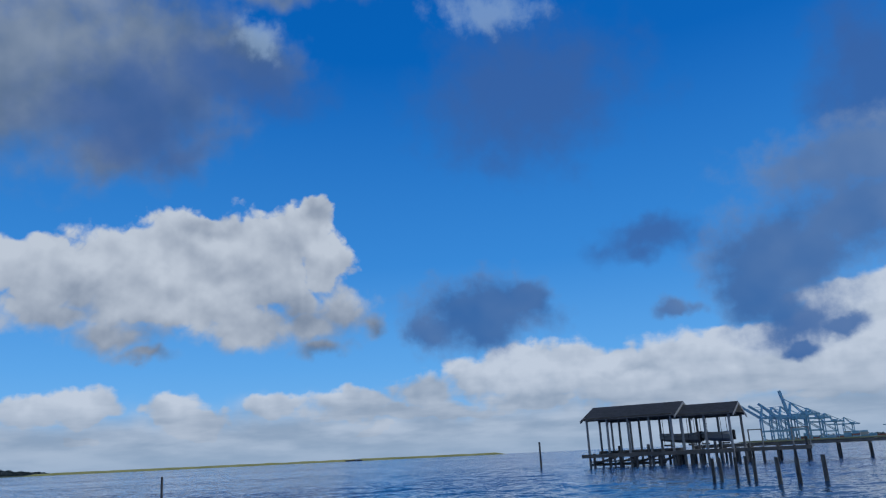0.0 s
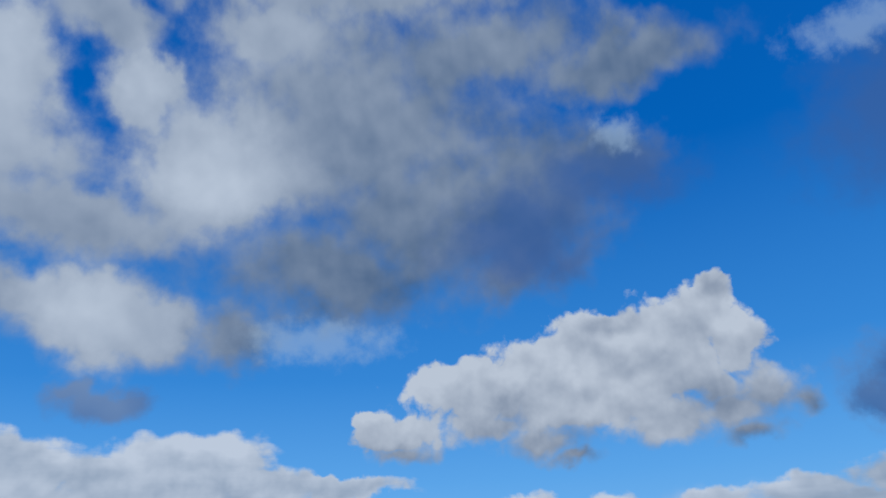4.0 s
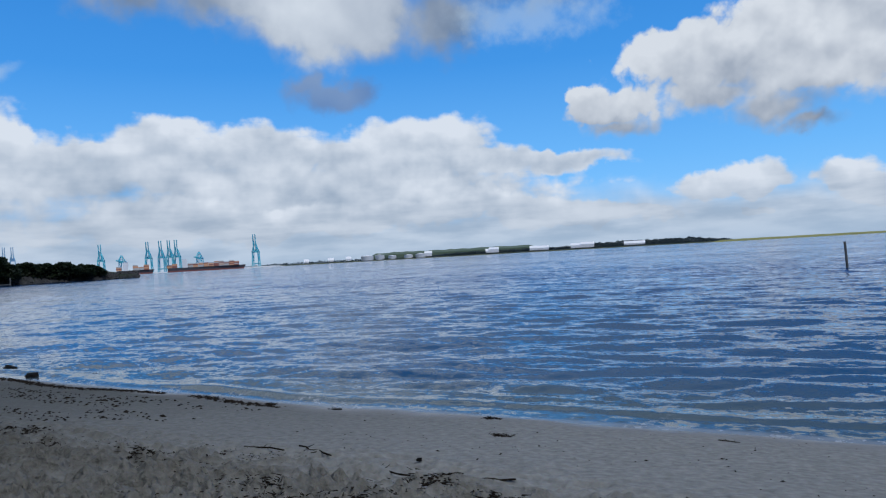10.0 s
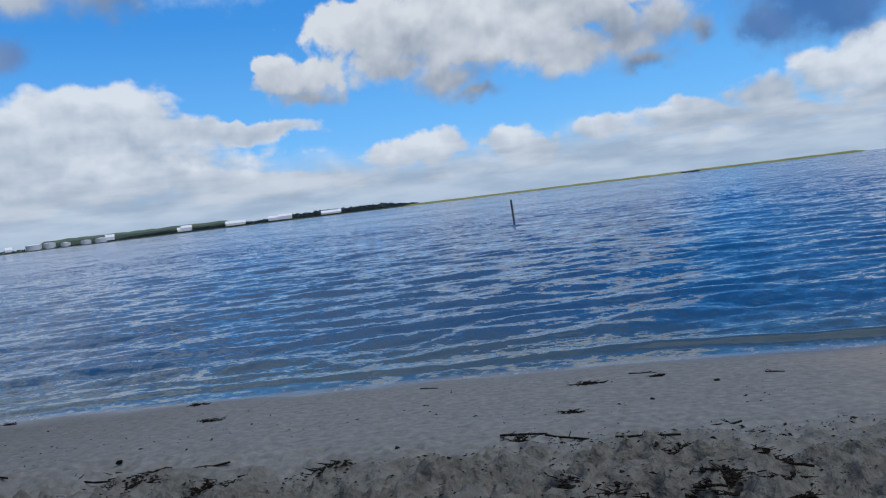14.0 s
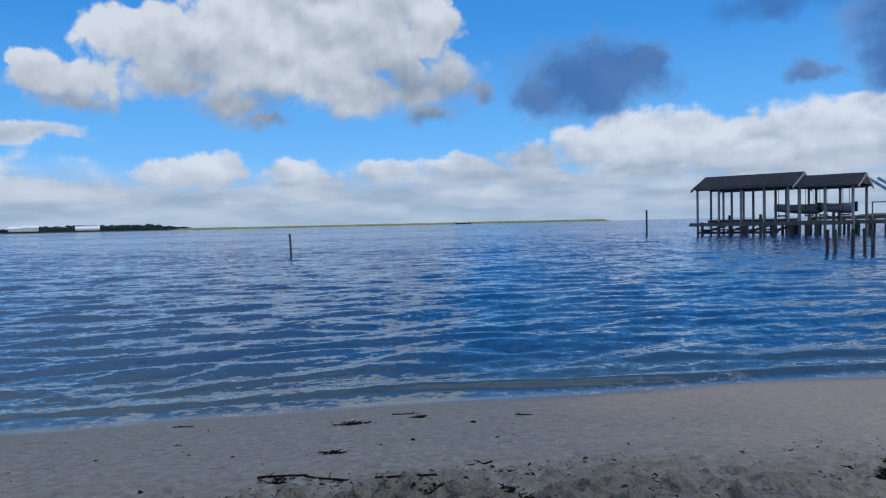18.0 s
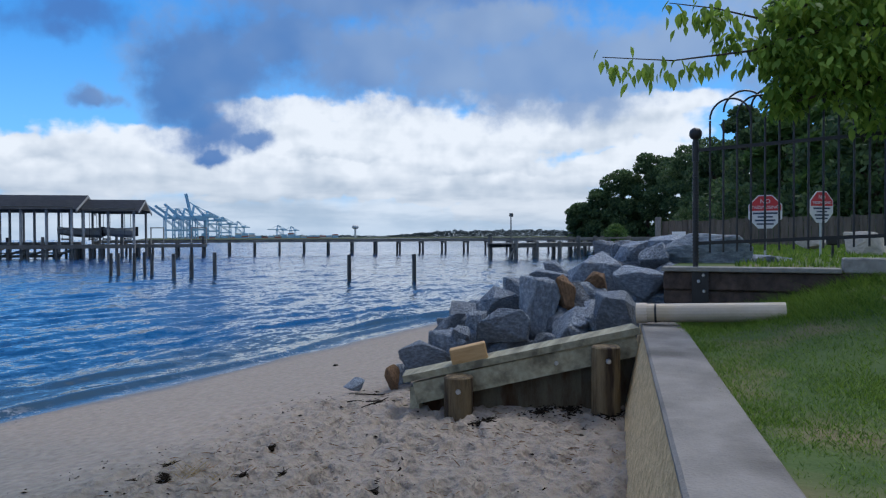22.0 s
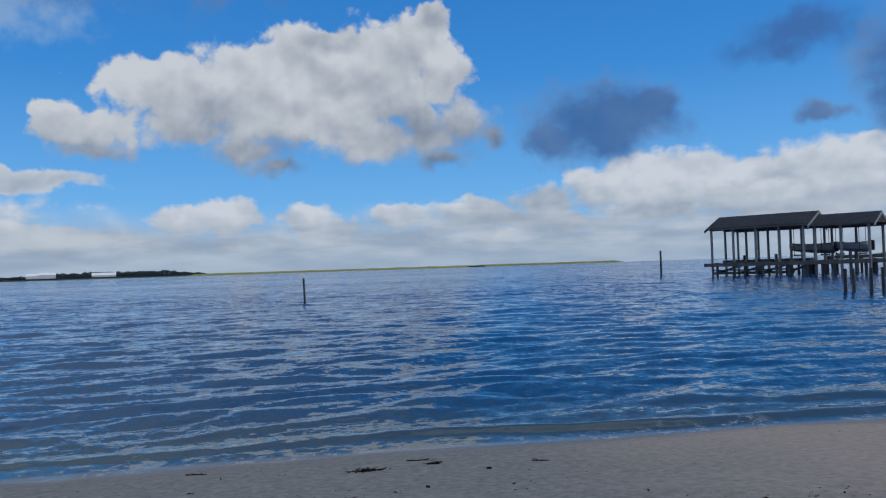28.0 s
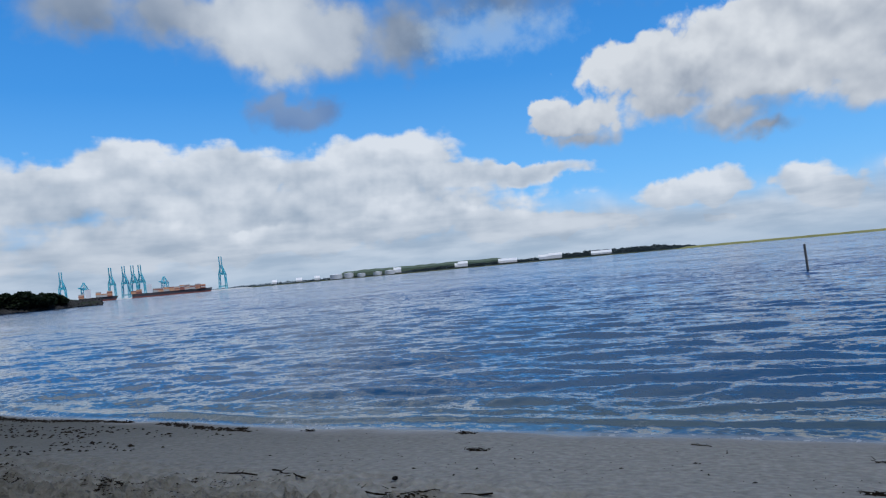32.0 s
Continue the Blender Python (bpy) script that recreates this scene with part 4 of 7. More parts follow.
def boulder(seed, size, cuts=16):
    """An angular quarry stone: the hull of a few scattered points, chipped and roughened."""
    rnd = random.Random(seed)
    bm = B()
    for _ in range(cuts):
        v = Vector((rnd.uniform(-1, 1), rnd.uniform(-1, 1), rnd.uniform(-1, 1)))
        k = max(abs(v.x), abs(v.y), abs(v.z))
        bm.verts.new(v.lerp(v / k, 0.75) * rnd.uniform(0.82, 1.0))
    hull = bmesh.ops.convex_hull(bm, input=bm.verts)
    bmesh.ops.delete(bm, geom=list({v for v in hull["geom_interior"] + hull["geom_unused"] if isinstance(v, bmesh.types.BMVert)}), context="VERTS")
    bmesh.ops.bevel(bm, geom=list(bm.edges), offset=0.035, segments=1, affect="EDGES")
    bmesh.ops.triangulate(bm, faces=bm.faces)
    bmesh.ops.subdivide_edges(bm, edges=[e for e in bm.edges if e.calc_length() > 0.4], cuts=2, use_grid_fill=True)
    bmesh.ops.triangulate(bm, faces=bm.faces)
    off = Vector((seed * 3.1, seed * 1.7, 0))
    for v in bm.verts:
        v.co += v.co.normalized() * 0.05 * noise.fractal(v.co * 3.2 + off, 1.0, 2.0, 3)
        v.co = Vector((v.co.x * size[0], v.co.y * size[1], v.co.z * size[2]))
    return bm


stone_shapes = {}


def lay_rock(seed, place, size, turn=0.0, tip=0.0, mat=None, label="angular blue-grey granite boulder in the riprap heap", group="riprap boulders by the groyne"):
    key = (seed % 61, (mat or M_rock).name)
    if key not in stone_shapes:
        stone_shapes[key] = mesh_of(boulder(key[0], (1, 1, 1)), "boulder", mat or M_rock)
    ob = new("boulder", stone_shapes[key])
    ob.matrix_world = Matrix.Translation(place) @ Matrix.Rotation(radians(turn), 4, "Z") @ Matrix.Rotation(radians(tip), 4, "Y") @ Matrix.Diagonal((*size, 1))
    return tagged(ob, label, "rock", group)


def heap(rows, base):
    """Stones of a heap: place, half width and half height; a filler under each keeps the heap solid."""
    for i, (x, y, z, w, h) in enumerate(rows):
        r = random.Random(base + i)
        d = Vector((x, y, 0)).normalized()
        deep = 0.5 * (w + h) * r.uniform(0.9, 1.2)
        turn = math.degrees(math.atan2(d.y, d.x)) + r.uniform(-20, 20)
        brown = base == 100 and i in (13, 14)
        lay_rock(base + i, (x + d.x * deep * 0.5, y + d.y * deep * 0.5, z), (deep * 1.15, w * 1.3, h * 1.3), turn, r.uniform(-14, 14), M_rock_brown if brown else None,
                 "rust-brown stone wedged among the grey boulders" if brown else "angular blue-grey granite boulder in the riprap heap")
        lo = z - h
        n = 0
        while lo > 0.12 and n < 3:
            s = min(0.22, max(0.13, lo * 0.6))
            lay_rock(base + 40 + i * 3 + n, (x + d.x * (deep * 0.6 + r.uniform(0, 0.15)), y + d.y * 0.2 + r.uniform(-0.05, 0.05), lo - s * 0.55), (s * 1.3, s * 1.2, s), r.uniform(0, 180))
            lo -= s * 1.3
            n += 1


heap(((5.16, 2.18, 0.41, 0.09, 0.10), (5.02, 2.24, 0.32, 0.11, 0.09), (4.60, 1.96, 0.34, 0.06, 0.05), (4.41, 2.13, 0.20, 0.17, 0.09), (4.92, 1.96, 0.36, 0.08, 0.09), (4.70, 1.69, 0.38, 0.17, 0.11),
      (5.28, 1.87, 0.52, 0.15, 0.09), (5.41, 2.10, 0.43, 0.08, 0.07), (5.87, 1.99, 0.58, 0.09, 0.08), (6.11, 1.90, 0.62, 0.09, 0.07), (6.74, 1.89, 0.71, 0.09, 0.07), (5.97, 1.69, 0.63, 0.17, 0.11),
      (5.08, 1.52, 0.46, 0.15, 0.22), (5.22, 1.38, 0.58, 0.06, 0.14), (5.56, 1.24, 0.66, 0.08, 0.08), (5.35, 1.29, 0.55, 0.13, 0.12)), 100)
heap(((4.85, 1.22, 0.41, 0.14, 0.12), (5.86, 1.29, 0.69, 0.22, 0.17), (4.89, 1.06, 0.48, 0.08, 0.11), (4.82, 0.88, 0.50, 0.16, 0.13), (6.86, 1.40, 0.87, 0.12, 0.09), (6.51, 1.09, 0.86, 0.16, 0.11),
      (5.23, 0.83, 0.67, 0.18, 0.12), (5.94, 0.82, 0.85, 0.11, 0.11), (6.11, 1.07, 0.73, 0.14, 0.07), (6.26, 0.71, 0.86, 0.26, 0.14), (6.29, 0.38, 0.88, 0.18, 0.12)), 300)
lay_rock(410, (6.25, 0.58, 0.83), (0.30, 0.50, 0.22), 10, 4, M_rock, "long grey granite block lying behind the timber wall")
lay_rock(411, (6.4, 1.05, 0.80), (0.26, 0.22, 0.20), 30, 8)
lay_rock(412, (5.75, 0.75, 0.66), (0.22, 0.26, 0.18), 50, -6)
lay_rock(413, (5.45, 0.72, 0.52), (0.24, 0.28, 0.18), 20, 6)
lay_rock(401, (6.5, 0.02, 0.80), (0.2, 0.26, 0.08), 0, 0, M_rock, "flat dark boulder behind the timber wall")
lay_rock(402, (8.45, -0.95, 0.90), (0.2, 0.24, 0.17), 0, 0, M_rock_pale, "large pale boulder lying on the lawn", "stones on the lawn")
lay_rock(403, (10.0, -0.5, 0.93), (0.2, 0.24, 0.08), 0, 0, M_rock_pale, "flat tan stone lying on the lawn", "stones on the lawn")
lay_rock(404, (4.22, 2.31, 0.07), (0.055, 0.06, 0.10), 20, 0, M_rock_brown, "small upright rust-brown stone on the sand", "stones on the sand")
lay_rock(405, (4.45, 2.33, 0.05), (0.07, 0.06, 0.09), 40, 0, M_rock, "small grey stone at the end of the groyne", "stones on the sand")
lay_rock(406, (4.16, 2.56, 0.02), (0.085, 0.065, 0.04), 70, 0, M_rock, "flat grey stone half buried in sand", "stones on the sand")


def groyne():
    """A sloping timber groyne: sheeting, waler and cap board, with two round posts in front."""
    a, b = Vector((3.80, 1.88, 0)), Vector((4.27, 0.70, 0))
    d = (b - a).normalized()
    out = Vector((-d.y, d.x, 0)) * (1 if Vector((-d.y, d.x, 0)).dot(a) < 0 else -1)        # towards the viewer's side
    t = thing("groyne", a, "sloping timber groyne of green-tinged treated boards on two posts", "groyne")
    n = (b - a).length
    z0, z1 = 0.185, 0.475

    def p(s, o, z):
        q = d * s + out * o
        return (q.x, q.y, z)

    # sheeting boards, each to the slope of the cap
    count = 4
    for i in range(count):
        s0, s1 = n * i / count, n * (i + 1) / count + 0.001
        bm = B()
        lo = [bm.verts.new(p(s, o, z)) for s, z in ((s0, -0.3), (s1, -0.3), (s1, z0 + (z1 - z0) * s1 / n - 0.03), (s0, z0 + (z1 - z0) * s0 / n - 0.03)) for o in (0.005 * (i % 2),)]
        f = bm.faces.new(lo)
        bmesh.ops.solidify(bm, geom=[f], thickness=0.045)
        part("sheeting_board", bm, M_sheet, t, "water-stained sheeting board")
    bm = B()
    beam(bm, p(-0.03, 0.03, z0 - 0.085), p(n, 0.03, z1 - 0.085), 0.05, 0.125)
    part("waler", bm, M_treated, t)
    bm = B()
    beam(bm, p(-0.10, -0.03, z0 + 0.0), p(n + 0.01, -0.03, z1 + 0.0), 0.20, 0.04)
    part("cap_board", bm, M_treated, t, "pale weathered cap board")
    bm = B()
    beam(bm, p(-0.02, 0.0, -0.2), p(-0.02, 0.0, z0 - 0.05), 0.06, 0.08)
    part("end_board", bm, M_treated, t)
    for s, top, r in ((0.23, 0.225, 0.085), (1.07, 0.40, 0.083)):
        bm = B()
        rod(bm, p(s, 0.15, -0.4), p(s, 0.15, top), r, r * 0.98, 18)
        bmesh.ops.bevel(bm, geom=[e for e in bm.edges if abs(e.verts[0].co.z - top) < 1e-4 and abs(e.verts[1].co.z - top) < 1e-4], offset=0.008, segments=1, affect="EDGES")
        post = part("post", bm, M_post, t, "round stained timber post")
        bm = B()
        q = Vector(p(s, 0.15 + r, top - 0.075))
        rod(bm, q, q + out * 0.016, 0.016, 0.012, 8)
        part("bolt", bm, M_steel, post)
    bm = B()
    q = Vector(p(0.80, 0.055, z0 + (z1 - z0) * 0.80 / n - 0.085))
    rod(bm, q, q + out * 0.014, 0.014, 0.010, 8)
    part("bolt", bm, M_steel, t)
    blk = B()
    box(blk, (0, 0, 0.055), (0.215, 0.09, 0.10), bevel=0.006)
    m = Matrix.Translation(a + d * 0.30 + out * 0.0 + Vector((0, 0, z0 + (z1 - z0) * 0.30 / n + 0.022))) @ Matrix.Rotation(math.atan2(d.y, d.x), 4, "Z") @ Matrix.Rotation(-math.atan2(z1 - z0, n), 4, "Y")
    ob = part("timber_block", blk, M_block)
    ob.matrix_world = m
    tagged(ob, "short fresh-cut brown timber block lying on the groyne cap", "timber block")


groyne()


def drain_pipe():
    t = thing("drain_pipe", (4.33, 0.70, 0.565), "white plastic drain pipe lying across the wall's end", "pipe")
    a, b = Vector((0, 0, 0)), Vector((0.06, -0.80, 0.03))
    bm = B()
    rod(bm, a, b, 0.055, 0.055, 20)
    part("tube", bm, M_pvc, t, smooth=False)
    bm = B()
    rod(bm, a - (b - a) * 0.005, a + (b - a) * 0.07, 0.061, 0.061, 20)
    part("socket", bm, M_pvc, t)
    bm = B()
    rod(bm, a + (b - a) * 0.125, a + (b - a) * 0.14, 0.058, 0.058, 20)
    part("band", bm, M_iron, t, "dark strap")


drain_pipe()


def timber_wall():
    t = tagged(thing("timber_wall", (4.96, 0.63, 0), "low retaining wall of dark old timbers under the fence", "wall"), kind="structure")
    n = 2.6
    for z, h, y0, x in ((0.395, 0.11, 0, 0.02), (0.505, 0.11, 0, 0.015), (0.615, 0.10, 0, 0.02), (0.725, 0.125, 0, 0.0)):
        bm = B()
        box(bm, (x + 0.07, -n / 2 - y0, z), (0.14, n, h - 0.006), bevel=0.008)
        part("timber", bm, M_oldwood, t)
    bm = B()
    box(bm, (0.06, -0.52, 0.803), (0.19, 1.06, 0.03), bevel=0.005)
    part("cap", bm, M_greywood, t, "weathered grey cap board")
    bm = B()
    box(bm, (0.07, -1.84, 0.835), (0.16, 1.56, 0.095), bevel=0.008)
    part("cap", bm, M_greywood, t, "raised weathered grey timber")
    bm = B()
    box(bm, (-0.006, -0.235, 0.69), (0.012, 0.105, 0.22))
    plate = part("plate", bm, M_iron, t, "black steel plate")
    for dy, z in ((-0.255, 0.765), (-0.225, 0.725), (-0.26, 0.66)):
        bm = B()
        rod(bm, (-0.012, dy, z), (-0.024, dy, z), 0.012, 0.009, 8)
        part("bolt", bm, M_steel, plate)
    # a block step below
    bm = B()
    box(bm, (-0.12, -0.82, 0.60), (0.14, 0.20, 0.035), bevel=0.004)
    box(bm, (-0.12, -0.83, 0.565), (0.14, 0.22, 0.03), bevel=0.004)
    part("step", bm, M_greywood, t, "two stacked grey boards")


timber_wall()


def iron_fence():
    t = thing("iron_fence", (5.02, 0.43, 0.818), "black wrought-iron fence with interlaced hoop tops on a timber wall", "fence")
    bm = B()
    rod(bm, (0, 0, 0), (0, 0, 0.86), 0.018, 0.018, 10)
    for i in range(26):
        z = 0.05 + i * 0.022
        rod(bm, (0, 0, z), (0, 0, z + 0.011), 0.0225, 0.0225, 8)
    rod(bm, (0, 0, 0.70), (0, 0, 0.83), 0.022, 0.022, 10)
    post = part("post", bm, M_iron, t, "ribbed iron corner post")
    bm = B()
    bmesh.ops.create_uvsphere(bm, u_segments=16, v_segments=10, radius=0.042, matrix=Matrix.Translation((0, 0, 0.885)))
    part("finial_ball", bm, M_iron, post, smooth=True)
    n, gap = 19, 0.083
    rise = 0.045
    for z, x in ((0.775, 0), (0.155, 0)):
        bm = B()
        beam(bm, (0, 0, z), (0, -n * gap - 0.1, z + rise * n * gap), 0.014, 0.022)
        part("rail", bm, M_iron, t)
    for i in range(n):
        y = -0.09 - i * gap
        bm = B()
        rod(bm, (0, y, 0.09 + rise * -y), (0, y, 0.96 + rise * -y), 0.0066, 0.0066, 6)
        part("picket", bm, M_iron, t)
    for i in range(n - 3):
        y0, y1 = -0.09 - i * gap, -0.09 - (i + 3) * gap
        mid, r = (y0 + y1) / 2, (y0 - y1) / 2
        off = 0.012 if i % 2 else -0.012
        bm = B()
        base = 0.96 + rise * -mid + (0.045 if i % 2 else 0.0)
        rings = []
        for k in range(15):
            an = math.pi * k / 14
            out = Vector((0, math.cos(an), math.sin(an)))
            c = Vector((off, mid + r * math.cos(an), base + r * 1.05 * math.sin(an)))
            rings.append([bm.verts.new(c + (out * math.cos(q) + Vector((math.sin(q), 0, 0))) * 0.0066) for q in (0, 1.047, 2.094, 3.142, 4.189, 5.236)])
        for a, b in zip(rings, rings[1:]):
            for u in range(6):
                bm.faces.new((a[u], a[(u + 1) % 6], b[(u + 1) % 6], b[u]))
        bm.faces.new(rings[0])
        bm.faces.new(rings[-1][::-1])
        bmesh.ops.recalc_face_normals(bm, faces=bm.faces)
        part("hoop", bm, M_iron, t)


iron_fence()


def words(text, size, mat, parent, m):
    """Lettering as a mesh, in the built-in font."""
    cu = bpy.data.curves.new("lettering", "FONT")
    cu.body, cu.size, cu.align_x, cu.align_y, cu.extrude = text, size, "CENTER", "CENTER", 0.0008
    tmp = bpy.data.objects.new("lettering", cu)
    me = bpy.data.meshes.new_from_object(tmp)
    bpy.data.objects.remove(tmp)
    me.materials.append(mat)
    ob = new("lettering", me)
    ob.parent = parent
    ob.matrix_basis = m
    return ob


def warning_sign(place, turn, size, tall):
    t = thing("warning_sign", place, "octagonal red and white no trespassing sign on a metal stake", "sign", "warning signs on the lawn", turn)
    bm = B()
    box(bm, (0, 0.012, tall / 2), (0.022, 0.008, tall))
    part("stake", bm, M_steel, t)
    c = tall + size * 0.30
    r = size / 2 / math.cos(math.pi / 8)
    pts = [(r * math.cos(math.pi / 8 + k * math.pi / 4), r * 1.08 * math.sin(math.pi / 8 + k * math.pi / 4)) for k in range(8)]

    def plate(poly, y, th, mat, name, label=""):
        bm = B()
        f = bm.faces.new([bm.verts.new((px, y, c + pz)) for px, pz in poly])
        e = bmesh.ops.extrude_face_region(bm, geom=[f])
        bmesh.ops.translate(bm, vec=(0, th, 0), verts=[v for v in e["geom"] if isinstance(v, bmesh.types.BMVert)])
        bmesh.ops.recalc_face_normals(bm, faces=bm.faces)
        return part(name, bm, mat, t, label)

    plate(pts, 0.0, 0.006, M_signwhite, "board", "white octagonal board")
    cut = r * 1.08 * math.sin(math.pi / 8) * 0.15
    inner = [(px * 0.93, pz * 0.93) for px, pz in pts]
    wide = inner[0][0]
    plate([(wide, cut)] + [q for q in inner if q[1] > cut] + [(-wide, cut)], -0.003, 0.002, M_signred, "red_panel", "red upper panel")
    face = Matrix.Translation((0, -0.0045, c)) @ Matrix.Rotation(radians(90), 4, "X")
    words("NO", size * 0.19, M_signwhite, t, face @ Matrix.Translation((0, size * 0.33, 0)))
    words("TRESPASSING", size * 0.135, M_signwhite, t, face @ Matrix.Translation((0, size * 0.14, 0)))
    for k, (w, h) in enumerate(((0.72, 0.07), (0.45, 0.06), (0.6, 0.07), (0.5, 0.06))):
        bm = B()
        box(bm, (0, -0.003, c - size * (0.05 + 0.115 * k)), (size * w, 0.002, size * h * 0.8))
        part("printed_bar", bm, M_ink, t)


warning_sign((7.3, 0.01, 0.80), -90, 0.29, 0.36)
warning_sign((8.0, -0.50, 0.80), -48, 0.29, 0.42)


def garden_light(place):
    t = thing("garden_light", place, "small black garden light on a stake in the lawn", "garden light")
    bm = B()
    rod(bm, (0, 0, -0.05), (0, 0, 0.12), 0.012, 0.012, 8)
    part("stake", bm, M_iron, t)
    bm = B()
    box(bm, (0, 0, 0.15), (0.07, 0.11, 0.06), bevel=0.008)
    part("head", bm, M_iron, t)


garden_light((7.48, -0.56, 0.815))


# ---- lawn ----
def lawn_height(x, y):
    """From the wall's top up to the foot of the timber wall, then level behind it."""
    rise = np.clip((x - 1.5) / 3.4, 0, 1) ** 1.5
    front = 0.475 + 0.02 * rise + 0.23 * rise * np.clip((0.2 - y) / 0.7, 0, 1) + 0.05 * np.clip(-y - 0.3, 0, 4) * rise
    return np.where(x > 4.98, 0.80 + 0.006 * (x - 5), front)


lx, ly = np.concatenate([np.linspace(-14, 0, 15)[:-1], np.arange(0, 6.5, 0.06), np.linspace(6.5, 40, 40)]), np.concatenate([np.linspace(-40, -3, 25)[:-1], np.linspace(-3, 0, 60)])
LX, LV = np.meshgrid(lx, ly)
edge_y = np.where(LX < 4.70, WALL_A.y + (LX - WALL_A.x) * wdir.y / wdir.x - 0.110, np.where(LX < 4.98, 0.50, 0.64))
LY = edge_y + LV
LZ = lawn_height(LX, LY) + 0.03 * (fractal(LX * 2.2, LY * 2.2, 61, 3) - 0.5)
LZ = np.where(LX > 4.98, lawn_height(LX, LY), LZ)
M_lawn = material("lawn_soil", (0.03, 0.065, 0.012), (0.085, 0.13, 0.03), 3, 0.95, 0.5, 40, stain=(0.17, 0.14, 0.075), stain_scale=1.6)
tagged(sheet("lawn", LX, LY, LZ, M_lawn), "green lawn with worn patches behind the wall", "lawn", kind="structure")


def grass_blades():
    r = np.random.default_rng(17)
    n = 120000
    x, v = r.uniform(1.0, 4.95, n), -r.uniform(0.0, 1.0, n) ** 1.3 * 2.6
    y = WALL_A.y + (x - WALL_A.x) * wdir.y / wdir.x - 0.125 + v
    worn = fractal(x * 1.7, y * 1.7, 71, 3)
    keep = (worn > 0.36) | (r.uniform(0, 1, n) < 0.2)
    long = 0.5 + 1.0 * value_noise(x * 1.3, y * 1.3, 72) + 2.2 * np.clip((x - 3.9), 0, 1)
    x, y, long = x[keep], y[keep], long[keep]
    n = len(x)
    z = lawn_height(x, y) - 0.008
    a, h = r.uniform(0, 6.28, n), r.uniform(0.011, 0.030, n) * long
    w = r.uniform(0.0014, 0.0028, n) * (1 + 0.3 * long)
    lean = r.normal(0, 0.8, (n, 2)) * h[:, None]
    b = np.stack([x, y, z], -1)
    s = np.stack([np.cos(a) * w, np.sin(a) * w, 0 * w], -1)
    tip = b + np.stack([lean[:, 0], lean[:, 1], h], -1)
    tagged(new("grass", tri_cloud("grass", np.stack([b - s, b + s, tip], 1), M_grass)), "short green grass blades on the lawn", "grass", kind="stuff")
    # the lawn behind the fence
    n = 24000
    x, y = r.uniform(5.2, 15, n), r.uniform(-4.5, 1.0, n)
    keep = (y < 0.2) | (x > 8)
    x, y = x[keep], y[keep]
    n = len(x)
    z = lawn_height(x, y) - 0.01
    a, h = r.uniform(0, 6.28, n), r.uniform(0.03, 0.07, n)
    b = np.stack([x, y, z], -1)
    s = np.stack([np.cos(a), np.sin(a), 0 * a], -1) * 0.008
    tip = b + np.stack([r.normal(0, 0.02, n), r.normal(0, 0.02, n), h], -1)
    tagged(new("grass", tri_cloud("grass", np.stack([b - s, b + s, tip], 1), M_grass)), "mown green grass behind the iron fence", "grass", kind="stuff")


grass_blades()


# ---- wooded shore ----
def crown_leaves(r, lobes, count, leaf):
    """Leaf quads scattered through overlapping lobes: (centre, radii)."""
    out = []
    vol = np.array([l[1][0] * l[1][1] * l[1][2] for l in lobes]) ** 0.7
    share = (vol / vol.sum() * count).astype(int)
    for (c, rad3), k in zip(lobes, share):
        v = r.normal(0, 1, (k, 3))
        v /= np.linalg.norm(v, axis=1, keepdims=True)
        v *= (r.uniform(0.25, 1.0, (k, 1)) ** 0.45)
        p = np.array(c) + v * np.array(rad3)
        u = r.normal(0, 1, (k, 3))
        u /= np.linalg.norm(u, axis=1, keepdims=True)
        w = np.cross(u, r.normal(0, 1, (k, 3)))
        w /= np.linalg.norm(w, axis=1, keepdims=True)
        s = leaf * r.uniform(0.6, 1.3, (k, 1))
        out.append(np.stack([p - u * s, p + w * s * 0.55, p + u * s, p - w * s * 0.55], 1))
    return np.concatenate(out)


def tree(place, height, spread, mat, seed, leaves=2600, leaf=0.22, name="tree", label="broad dark green tree in the shore wood", low=0.25, group="trees of the shore wood"):
    r = np.random.default_rng(seed)
    t = thing(name, place, label, "tree", group)
    bm = B()
    k = height * 0.022 + 0.03
    rod(bm, (0, 0, -0.3), (0.02 * height, 0, height * 0.45), k, k * 0.7, 8)
    rod(bm, (0.02 * height, 0, height * 0.45), (0, 0.02 * height, height * 0.85), k * 0.7, k * 0.25, 8)
    trunk = part("trunk", bm, M_bark, t)
    lobes = []
    for i in range(17):
        a = i * 2.4 + r.uniform(-0.4, 0.4)
        hz = low + (0.97 - low) * (i + 0.5) / 17
        reach = spread * (0.25 + 0.75 * math.sin(math.pi * min(1, (hz - low) / (1 - low) * 0.8 + 0.18))) * r.uniform(0.25, 0.8)
        c = (math.cos(a) * reach, math.sin(a) * reach, height * hz)
        q = spread * r.uniform(0.26, 0.52)
        lobes.append((c, (q, q, q * r.uniform(0.5, 0.8))))
        bm = B()
        rod(bm, (0, 0, height * hz * 0.72), c, k * 0.32, k * 0.1, 5)
        part("limb", bm, M_bark, trunk)
    ob = new("crown", tri_cloud("crown", crown_leaves(r, lobes, leaves, leaf), mat))
    ob.parent = t
    return t


